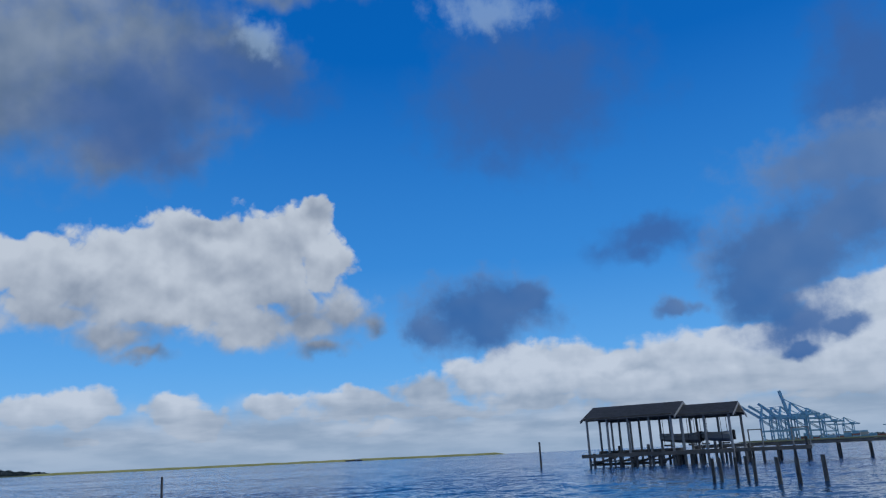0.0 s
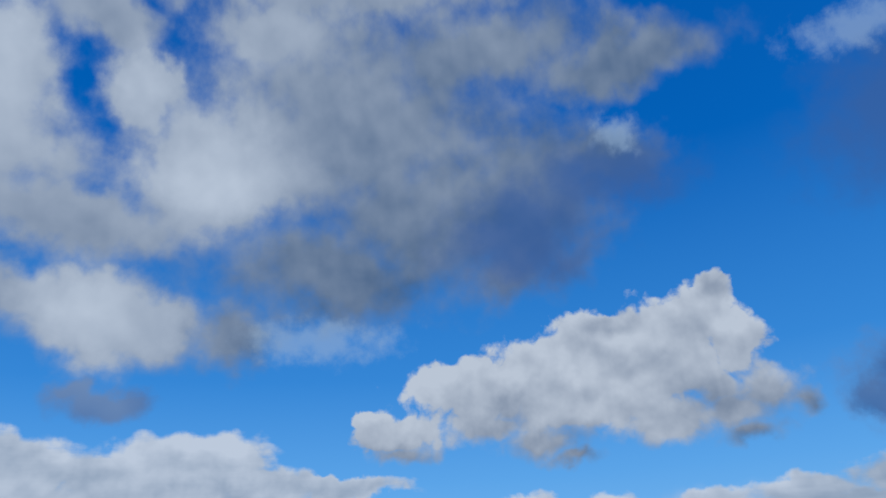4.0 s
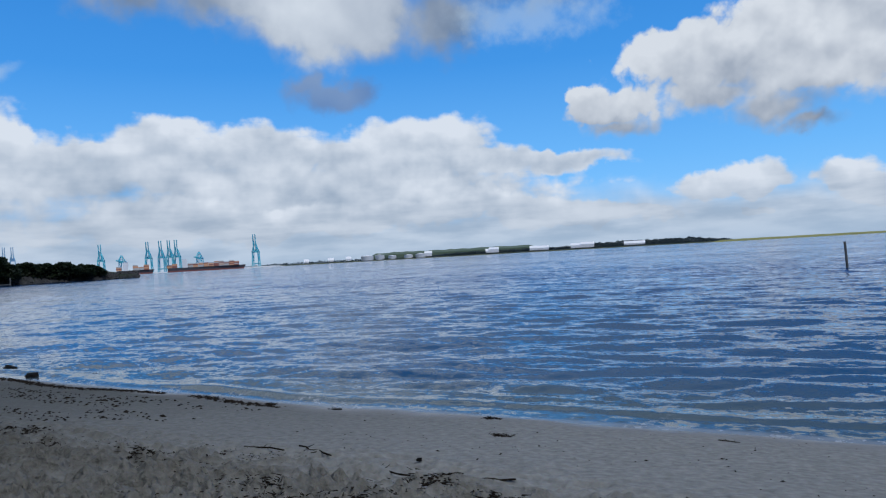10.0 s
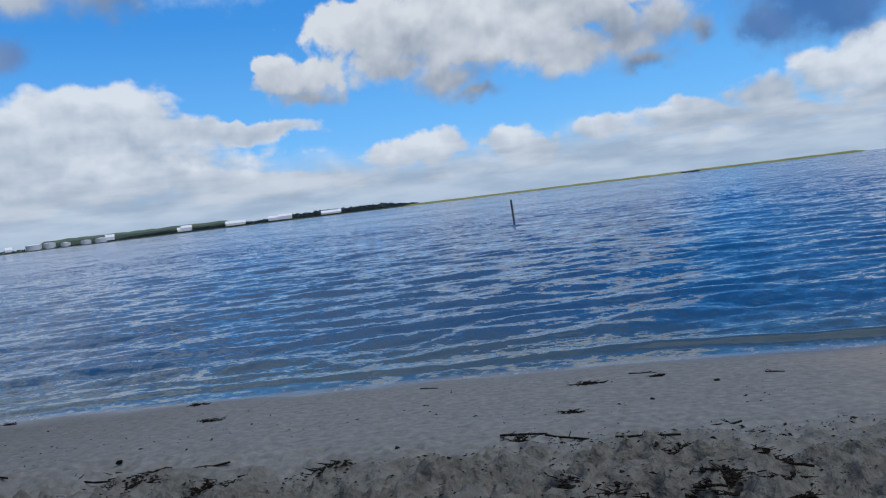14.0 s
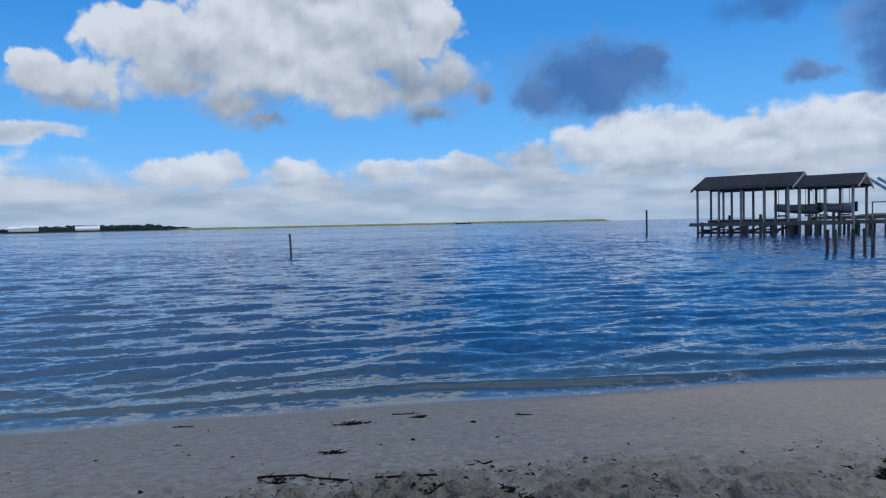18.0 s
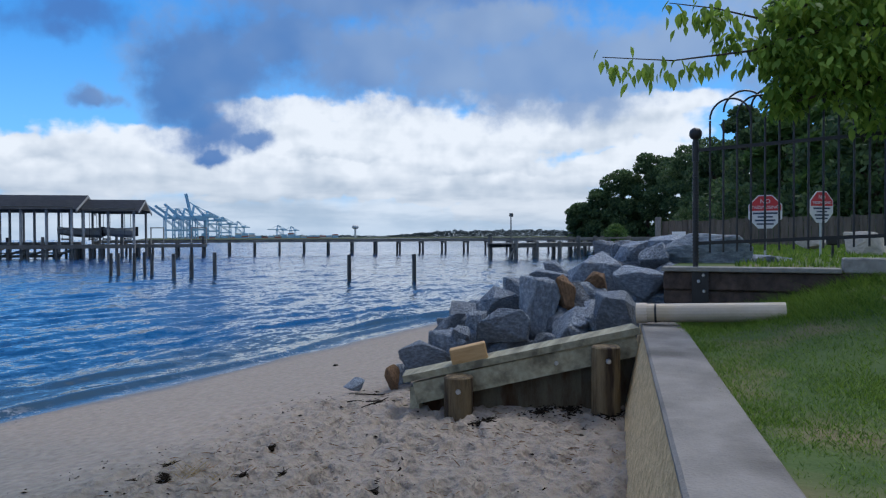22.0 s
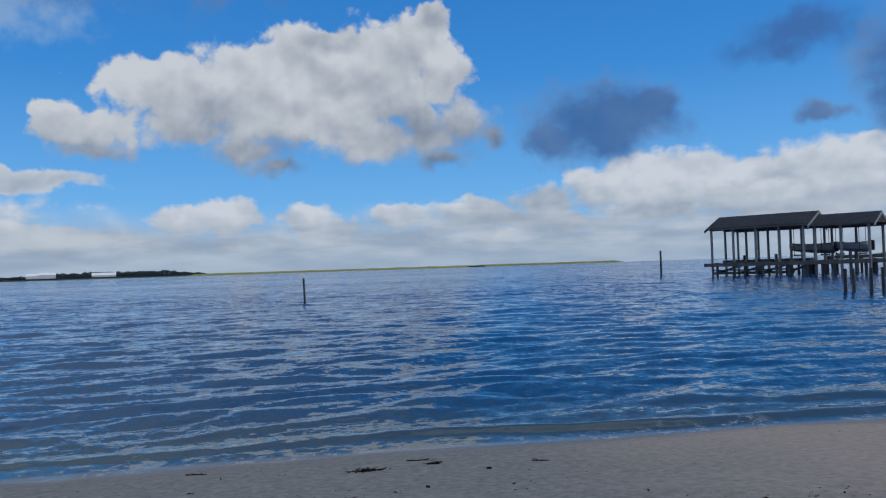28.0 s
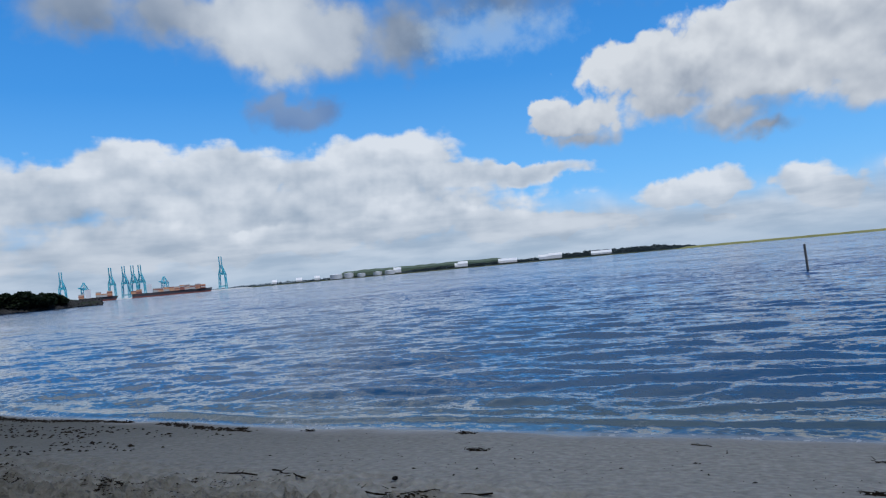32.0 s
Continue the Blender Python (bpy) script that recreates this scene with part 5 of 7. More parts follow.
for i, (az, d, h, s) in enumerate(((76.6, 92, 4.6, 2.6), (78.0, 90, 6.4, 2.8), (79.8, 88, 8.6, 3.2), (81.6, 86, 10.4, 3.2), (83.4, 84, 9.6, 3.4), (85.0, 76, 9.8, 3.4), (86.6, 64, 8.8, 3.2))):
    tree(at(az, d, 0.3), h, s, M_wood_leaf, 50 + i, 10000, 0.19, low=0.06)
for i, (az, d, h, s) in enumerate(((86.4, 44, 5.6, 1.7), (88.6, 38, 7.0, 1.6), (92.4, 30, 10.5, 2.0), (96.0, 27, 11.5, 2.7), (99.0, 24, 11.0, 3.0), (103, 22, 9.5, 3.2), (91.6, 22, 4.0, 1.1), (95.5, 19, 4.0, 1.4))):
    tree(at(az, d, 0.5), h, s, M_wood_light if i in (6, 7) else M_wood_leaf, 70 + i, 11000, 0.12, low=0.12)
for i, (az, d) in enumerate(((84.6, 52), (87.6, 34), (89.2, 26), (92.0, 22), (94.2, 20), (97, 18))):
    tree(at(az, d, 0.4), 2.6 + 0.4 * (i % 3), 1.7, M_wood_leaf, 90 + i, 5000, 0.09, "shrub", "dark shrub at the edge of the shore wood", 0.05, "shrubs along the wood")
tree(at(79.3, 66, 0.2), 1.9, 1.4, M_wood_light, 99, 1500, 0.10, "shrub", "pale green round shrub on the far bank", 0.05, "shrubs along the wood")


M_fenceboard = material("brown_grey_boards", (0.075, 0.062, 0.05), (0.19, 0.165, 0.14), 4, 0.9, 0.4, 50, stretch=(6, 6, 1), vary=0.2)


def board_fence():
    a, b = Vector((13.6, 1.75, 0.5)), Vector((13.4, -3.6, 0.5))
    d = b - a
    t = thing("board_fence", a, "weathered grey board fence at the lawn's end", "fence")
    n = 46
    bm = B()
    box(bm, (0, 0, 0.41), (0.025, 0.108, 0.80))
    me = mesh_of(bm, "board", M_fenceboard)
    rnd = random.Random(3)
    for i in range(n):
        q = d * (i + 0.5) / n
        piece("board", me, t, Matrix.Translation((q.x, q.y, rnd.uniform(-0.02, 0.02) + 0.0016 * i)))
    for z in (0.2, 0.7):
        bm = B()
        beam(bm, (0.05, 0, z), (d.x + 0.05, d.y, z + 0.07), 0.05, 0.09)
        part("rail", bm, M_greywood, t)
    bm = B()
    box(bm, (-0.06, 0.06, 0.40), (0.1, 0.1, 0.95), bevel=0.008)
    part("post", bm, M_greywood, t, "pale end post")
    bm = B()
    box(bm, (-0.04, -0.30, 0.52), (0.012, 0.24, 0.18))
    part("notice", bm, M_farwhite, t, "small white notice")


board_fence()


# the bank that carries the wood, behind the pier
bx = np.linspace(0, 1, 60)
bank_rows = []
for k, (off, z) in enumerate(((0, -1.2), (0.8, 0.05), (3.0, 0.35), (40, 0.7), (120, 1.0))):
    az = 64 + 0 * bx
    px = 16 + bx * 120
    py = 4.35 - 0.03 * (px - 16) + np.where(px > 60, (px - 60) * 0.38, 0) - off
    bank_rows.append((px, py, z + 0 * px + 0.05 * fractal(px, py, 81, 2)))
BX, BY, BZ = (np.array([q[i] for q in bank_rows]) for i in range(3))
tagged(sheet("bank", BX, BY, BZ, M_hill), "low grassy bank under the shore wood", "bank", kind="structure")


# ---- the overhanging branch by the fence ----
def leaf_mesh(size):
    bm = B()
    prof = ((0.0, 0.0), (0.22, 0.20), (0.45, 0.25), (0.75, 0.13), (1.05, 0.0))
    left, right, mid = [], [], []
    for s, w in prof:
        sag = -0.10 * s * s
        mid.append(bm.verts.new((s * size, 0, sag * size)))
        left.append(bm.verts.new((s * size, w * size, (sag + 0.08 * (w > 0)) * size)))
        right.append(bm.verts.new((s * size, -w * size, (sag + 0.08 * (w > 0)) * size)))
    for i in range(4):
        for side in (left, right):
            q = [mid[i], mid[i + 1], side[i + 1], side[i]]
            bm.faces.new(q if side is left else q[::-1])
    bmesh.ops.remove_doubles(bm, verts=bm.verts, dist=1e-5)
    return mesh_of(bm, "leaf", M_leaf)


def near_tree():
    base = Vector((5.6, -2.6, 0.6))
    t = thing("overhanging_tree", base, "leafy green tree reaching over the iron fence", "tree")
    rnd = random.Random(12)

    def local(az, el, d):
        p = at(az, d)
        return Vector((p.x, p.y, EYE + d * math.tan(radians(el)))) - base

    bm = B()
    rod(bm, (0, 0, -0.3), (0, 0.15, 1.3), 0.09, 0.07, 10)
    trunk = part("trunk", bm, M_bark, t)
    fork = Vector((0, 0.15, 1.3))
    # main boughs, from the fork out towards the water
    boughs = ([local(103, 13, 5.3), local(95, 14.5, 5.0), local(89, 13.4, 4.9), local(83.5, 13.2, 4.8), local(78.2, 13.8, 4.7)],
              [local(103, 15, 5.3), local(96, 17.5, 5.0), local(90.5, 15.2, 4.9), local(86.5, 16.6, 4.8), local(83.2, 17.3, 4.75)],
              [local(104, 10, 5.3), local(97, 10.5, 5.0), local(92, 9.6, 4.9)],
              [local(104, 20, 5.3), local(97, 21, 5.0), local(92, 19, 4.9)])
    small = leaf_mesh(0.085)
    count = 0
    for k, pts in enumerate(boughs):
        bm = B()
        last, r = fork, 0.035
        for p in pts:
            rod(bm, last, p, r, r * 0.6, 7)
            last, r = p, r * 0.6
        limb = part("limb", bm, M_bark, trunk)
        # leaves hang along the thin outer part
        if k < 2:
            for a, b in zip(pts[1:], pts[2:]):
                m = 34 if k == 0 else 28
                for i in range(m):
                    s = (i + rnd.random()) / m
                    q = a.lerp(b, s) + Vector((rnd.gauss(0, 0.03), rnd.gauss(0, 0.03), rnd.gauss(-0.045, 0.05)))
                    mat = Matrix.Translation(q) @ Matrix.Rotation(rnd.uniform(0, 6.28), 4, "Z") @ Matrix.Rotation(radians(rnd.uniform(45, 88)), 4, "Y") @ Matrix.Scale(rnd.uniform(0.7, 1.25), 4)
                    piece("leaf", small, t, mat)
                    count += 1
    r = np.random.default_rng(31)
    quads = []
    for az, el, d, ra, rv, n in ((90.4, 13.2, 4.95, 0.16, 0.16, 200), (91.2, 10.2, 4.95, 0.14, 0.16, 220), (91.6, 15.6, 4.95, 0.20, 0.12, 220), (92.6, 12.6, 5.0, 0.28, 0.24, 560), (94.2, 15.6, 5.05, 0.30, 0.16, 420),
                                 (94.6, 11.4, 4.9, 0.24, 0.20, 420), (96.6, 13.8, 5.1, 0.36, 0.30, 640), (97.0, 9.0, 5.0, 0.20, 0.20, 300), (98.6, 16.4, 5.1, 0.34, 0.22, 420), (98.8, 11.2, 5.1, 0.30, 0.30, 480),
                                 (101, 12.5, 5.2, 0.42, 0.42, 480), (96.4, 18.4, 5.1, 0.34, 0.16, 300), (87.6, 14.4, 4.9, 0.10, 0.09, 50), (86.4, 16.2, 4.85, 0.12, 0.08, 50)):
        c = np.array(local(az, el, d))
        v = r.normal(0, 1, (n, 3))
        v /= np.linalg.norm(v, axis=1, keepdims=True)
        p = c + v * (r.uniform(0.1, 1, (n, 1)) ** 0.5) * np.array([ra, ra, rv])
        a, dip = r.uniform(0, 6.28, n), r.uniform(0.35, 1.35, n)
        f = np.stack([np.cos(a) * np.cos(dip), np.sin(a) * np.cos(dip), -np.sin(dip)], -1)
        s = np.stack([-np.sin(a), np.cos(a), 0 * a], -1)
        up = np.cross(f, s)
        L = r.uniform(0.055, 0.095, (n, 1))
        quads.append(np.stack([p, p + f * L * 0.3 + s * L * 0.21 + up * L * 0.06, p + f * L * 0.65 + s * L * 0.19 + up * L * 0.04, p + f * L, p + f * L * 0.65 - s * L * 0.19 + up * L * 0.04, p + f * L * 0.3 - s * L * 0.21 + up * L * 0.06], 1))
    ob = new("crown", tri_cloud("crown", np.concatenate(quads), M_leaf))
    ob.parent = t
    tagged(ob, kind="stuff")


near_tree()


# ---- what the tide left on the sand ----
def sand_z(x, y):
    """The ground's own height at a place."""
    j, i = int(np.searchsorted(gx, x)), int(np.searchsorted(gy, y))
    return float(Z[min(i, Z.shape[0] - 1), min(j, Z.shape[1] - 1)])


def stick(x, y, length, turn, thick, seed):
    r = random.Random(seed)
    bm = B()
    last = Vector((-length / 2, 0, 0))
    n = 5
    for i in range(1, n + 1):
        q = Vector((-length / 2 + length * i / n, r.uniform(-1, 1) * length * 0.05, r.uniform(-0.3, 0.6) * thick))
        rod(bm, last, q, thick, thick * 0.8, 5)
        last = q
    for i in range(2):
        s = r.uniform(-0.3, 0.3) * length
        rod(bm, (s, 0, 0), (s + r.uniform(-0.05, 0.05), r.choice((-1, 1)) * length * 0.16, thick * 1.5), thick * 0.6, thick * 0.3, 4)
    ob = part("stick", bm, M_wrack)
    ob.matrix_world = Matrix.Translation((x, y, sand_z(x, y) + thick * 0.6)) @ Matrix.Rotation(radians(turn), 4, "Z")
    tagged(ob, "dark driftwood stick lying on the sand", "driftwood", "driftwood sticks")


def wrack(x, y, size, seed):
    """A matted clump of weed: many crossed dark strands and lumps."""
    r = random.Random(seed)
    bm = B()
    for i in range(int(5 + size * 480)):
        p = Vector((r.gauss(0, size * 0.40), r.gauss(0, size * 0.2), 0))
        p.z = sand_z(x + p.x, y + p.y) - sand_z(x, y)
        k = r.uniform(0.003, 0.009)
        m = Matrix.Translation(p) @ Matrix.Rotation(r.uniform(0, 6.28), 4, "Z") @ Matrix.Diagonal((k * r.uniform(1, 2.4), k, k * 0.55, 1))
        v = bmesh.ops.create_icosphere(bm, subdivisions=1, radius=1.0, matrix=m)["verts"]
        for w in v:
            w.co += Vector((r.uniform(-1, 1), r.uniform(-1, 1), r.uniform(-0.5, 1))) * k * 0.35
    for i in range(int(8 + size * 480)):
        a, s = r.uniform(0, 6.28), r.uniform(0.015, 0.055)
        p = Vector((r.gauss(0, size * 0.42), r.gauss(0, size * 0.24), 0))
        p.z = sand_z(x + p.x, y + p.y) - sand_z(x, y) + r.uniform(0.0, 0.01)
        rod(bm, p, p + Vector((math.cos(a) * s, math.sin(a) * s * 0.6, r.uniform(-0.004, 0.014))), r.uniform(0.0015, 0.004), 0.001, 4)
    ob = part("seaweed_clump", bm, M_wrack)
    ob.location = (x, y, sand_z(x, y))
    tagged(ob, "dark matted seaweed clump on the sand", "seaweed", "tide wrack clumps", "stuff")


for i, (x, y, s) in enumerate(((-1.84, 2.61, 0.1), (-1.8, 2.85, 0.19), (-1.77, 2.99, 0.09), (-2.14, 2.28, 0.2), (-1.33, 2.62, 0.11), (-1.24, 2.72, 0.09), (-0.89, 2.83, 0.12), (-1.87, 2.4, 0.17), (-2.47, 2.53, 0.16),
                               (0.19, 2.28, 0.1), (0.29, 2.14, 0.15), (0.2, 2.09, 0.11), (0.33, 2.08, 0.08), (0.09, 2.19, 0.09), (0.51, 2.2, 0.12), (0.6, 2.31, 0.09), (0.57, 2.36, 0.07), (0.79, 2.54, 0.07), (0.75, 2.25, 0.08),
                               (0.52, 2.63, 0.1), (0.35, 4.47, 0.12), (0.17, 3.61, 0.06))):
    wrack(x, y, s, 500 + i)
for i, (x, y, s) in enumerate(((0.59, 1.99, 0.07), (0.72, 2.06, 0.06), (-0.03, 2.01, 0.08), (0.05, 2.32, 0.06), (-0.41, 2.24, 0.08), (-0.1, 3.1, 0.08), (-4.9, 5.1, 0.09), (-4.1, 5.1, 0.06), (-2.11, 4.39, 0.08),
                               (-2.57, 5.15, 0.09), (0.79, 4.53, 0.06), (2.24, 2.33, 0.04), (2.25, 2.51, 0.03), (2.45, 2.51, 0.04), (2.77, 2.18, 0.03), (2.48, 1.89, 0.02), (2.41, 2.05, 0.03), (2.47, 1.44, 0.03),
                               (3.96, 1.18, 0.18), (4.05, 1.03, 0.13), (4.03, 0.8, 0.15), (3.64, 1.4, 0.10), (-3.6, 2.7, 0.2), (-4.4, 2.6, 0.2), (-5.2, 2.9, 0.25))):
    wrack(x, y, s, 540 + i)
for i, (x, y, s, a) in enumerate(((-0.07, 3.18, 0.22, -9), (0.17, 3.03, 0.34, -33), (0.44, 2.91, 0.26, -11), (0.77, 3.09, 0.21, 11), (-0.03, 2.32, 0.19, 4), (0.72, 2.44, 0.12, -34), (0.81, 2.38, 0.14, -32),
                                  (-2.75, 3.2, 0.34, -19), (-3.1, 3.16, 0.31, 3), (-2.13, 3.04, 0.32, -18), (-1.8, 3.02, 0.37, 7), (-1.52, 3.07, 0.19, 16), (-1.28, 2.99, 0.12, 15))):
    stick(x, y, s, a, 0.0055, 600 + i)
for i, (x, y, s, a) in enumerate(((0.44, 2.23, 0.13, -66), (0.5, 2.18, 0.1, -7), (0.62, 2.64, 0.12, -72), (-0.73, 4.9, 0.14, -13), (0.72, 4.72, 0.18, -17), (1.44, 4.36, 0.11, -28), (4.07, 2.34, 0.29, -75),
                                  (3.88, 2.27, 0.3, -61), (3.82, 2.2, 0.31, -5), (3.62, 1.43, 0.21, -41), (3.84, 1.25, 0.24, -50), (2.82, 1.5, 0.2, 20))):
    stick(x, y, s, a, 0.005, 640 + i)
for i, (x, y, s) in enumerate(((1.06, 4.20, 0.03), (-2.1, 3.3, 0.03), (0.62, 3.81, 0.03), (-0.66, 3.19, 0.03), (5.58, 3.65, 0.05))):
    lay_rock(700 + i, (x, y, sand_z(x, y) + s * 0.1), (s * 0.6, s * 0.45, s * 0.3), i * 40, 0, M_wet_shaderock, "small dark stone on the smooth sand", "stones on the sand")


def beach_bits():
    """Shell, weed and twig crumbs too many to count, thickest along two tide lines."""
    r = np.random.default_rng(23)
    n = 60000
    x = np.where(r.uniform(0, 1, n) < 0.25, r.uniform(-9, 8, n), r.uniform(-3.5, 4.2, n))
    edge = 5.3 - 0.055 * np.clip(x, 0, 40) + 0.05 * np.clip(-x - 5, 0, 14)
    kind = r.uniform(0, 1, n)
    y = np.where(kind < 0.16, edge - 2.35 + r.normal(0, 0.10, n), np.where(kind < 0.20, edge - 1.35 + r.normal(0, 0.3, n), np.where(kind < 0.23, edge - r.uniform(0.05, 4.6, n), edge - r.uniform(2.2, 4.4, n))))
    j, i = np.clip(np.searchsorted(gx, x), 0, len(gx) - 1), np.clip(np.searchsorted(gy, y), 0, len(gy) - 1)
    hollow = beach_height(x, y)[0] - Z[i, j]            # crumbs gather in the hollows
    keep = (value_noise(x * 1.3, y * 1.9, 77) > 0.36) & ((x < 1.5) | (r.uniform(0, 1, n) < 0.18)) & ((hollow > 0.012) | (r.uniform(0, 1, n) < 0.16))
    x, y = x[keep], y[keep]
    n = len(x)
    z = np.array([sand_z(a, b) for a, b in zip(x, y)]) + 0.002
    a, s = r.uniform(0, 6.28, n), r.uniform(0.003, 0.010, n) * np.where(r.uniform(0, 1, n) < 0.12, 2.2, 1)
    b = np.stack([x, y, z], -1)
    u = np.stack([np.cos(a), np.sin(a), 0 * a], -1) * s[:, None]
    v = np.stack([-np.sin(a), np.cos(a), 0 * a], -1) * (s * r.uniform(0.15, 0.5, n))[:, None]
    up = np.stack([0 * a, 0 * a, s * 0.35], -1)
    top = b + up
    faces = [np.stack([b - u, b + v, top], 1), np.stack([b + v, b + u, top], 1), np.stack([b + u, b - v, top], 1), np.stack([b - v, b - u, top], 1)]
    tagged(new("beach_litter", tri_cloud("beach_litter", np.concatenate(faces), M_wrack)), "dark crumbs of weed and twigs strewn on the sand", "litter", kind="stuff")


beach_bits()


def straw_bits():
    """Brown twig and grass-stalk crumbs on the clean sand by the groyne."""
    r = np.random.default_rng(29)
    n = 900
    x, y = r.uniform(1.9, 4.2, n), r.uniform(0.3, 2.6, n)
    keep = (value_noise(x * 2.2, y * 2.2, 78) > 0.42) & (y < 3.1 - 0.25 * x + 0.3 * r.normal(0, 1, n)) & (y > 0.19 * x - 0.05)
    x, y = x[keep], y[keep]
    n = len(x)
    z = np.array([sand_z(a, b) for a, b in zip(x, y)]) + 0.003
    a, L = r.uniform(0, 6.28, n), r.uniform(0.008, 0.035, n)
    b = np.stack([x, y, z], -1)
    u = np.stack([np.cos(a), np.sin(a), 0.15 * r.normal(0, 1, n)], -1) * L[:, None]
    v = np.stack([-np.sin(a), np.cos(a), 0 * a], -1) * 0.0022
    up = np.array([0, 0, 0.004])
    faces = [np.stack([b - u - v, b - u + v, b + u], 1), np.stack([b - u - v, b + u, b + up], 1), np.stack([b - u + v, b + up, b + u], 1)]
    tagged(new("straw_litter", tri_cloud("straw_litter", np.concatenate(faces), M_rock_brown)), "brown grass stalks strewn on the clean sand", "litter", kind="stuff")


straw_bits()


def tide_weed():
    """Dark weed left along the water's edge and in rows across the western beach."""
    r = np.random.default_rng(37)
    n = 16000
    x = -4.6 - 12.4 * r.uniform(0, 1, n) ** 0.8
    edge = 5.3 + 0.05 * np.clip(-x - 5, 0, 14)
    row = r.uniform(0, 1, n)
    y = np.where(row < 0.25, edge - 0.22 + 0.12 * np.sin(x * 1.7) + r.normal(0, 0.05, n), edge - 0.5 - 4.2 * r.uniform(0, 1, n) ** 0.8)
    keep = (row < 0.25) & (value_noise(x * 1.1, x * 0, 79) + np.clip(-x - 4, 0, 5) * 0.1 > 0.45) | (row >= 0.25) & (value_noise(x * 1.1, y * 2.6, 80) * 0.7 + 0.3 * value_noise(x * 4, y * 7, 81) + 0.05 * (edge - y) > 0.62)
    x, y = x[keep], y[keep]
    n = len(x)
    z = np.array([sand_z(a, b) for a, b in zip(x, y)]) + 0.004
    a, s = r.normal(0, 0.7, n), r.uniform(0.008, 0.026, n) * np.where(r.uniform(0, 1, n) < 0.1, 1.8, 1)
    b = np.stack([x, y, z], -1)
    u = np.stack([np.cos(a), np.sin(a), 0 * a], -1) * s[:, None]
    v = np.stack([-np.sin(a), np.cos(a), 0 * a], -1) * (s * r.uniform(0.25, 0.6, n))[:, None]
    top = b + np.stack([0 * a, 0 * a, s * 0.4], -1)
    faces = [np.stack([b - u, b + v, top], 1), np.stack([b + v, b + u, top], 1), np.stack([b + u, b - v, top], 1), np.stack([b - v, b - u, top], 1)]
    tagged(new("tide_weed", tri_cloud("tide_weed", np.concatenate(faces), M_wrack)), "dark weed strewn along the water's edge", "seaweed", kind="stuff")


tide_weed()


def grass_tuft(place, seed, n=60, tall=0.12):
    r = np.random.default_rng(seed)
    a, h = r.uniform(0, 6.28, n), r.uniform(0.4, 1, n) * tall
    b = np.stack([r.normal(0, 0.05, n), r.normal(0, 0.03, n), 0 * a - 0.01], -1)
    s = np.stack([np.cos(a), np.sin(a), 0 * a], -1) * 0.002
    tip = b + np.stack([np.cos(a) * h * 0.9, np.sin(a) * h * 0.9, h * 0.7], -1)
    ob = new("grass_tuft", tri_cloud("grass_tuft", np.stack([b - s, b + s, tip], 1), M_drygrass))
    ob.location = place
    tagged(ob, "small straw-coloured dry grass tuft in the sand", "grass tuft", "dry tufts")


grass_tuft((2.36, 2.30, sand_z(2.36, 2.30)), 1)
grass_tuft((2.37, 2.17, sand_z(2.37, 2.17)), 2, 40, 0.08)
grass_tuft((2.56, 1.9, sand_z(2.56, 1.9)), 3, 14, 0.10)


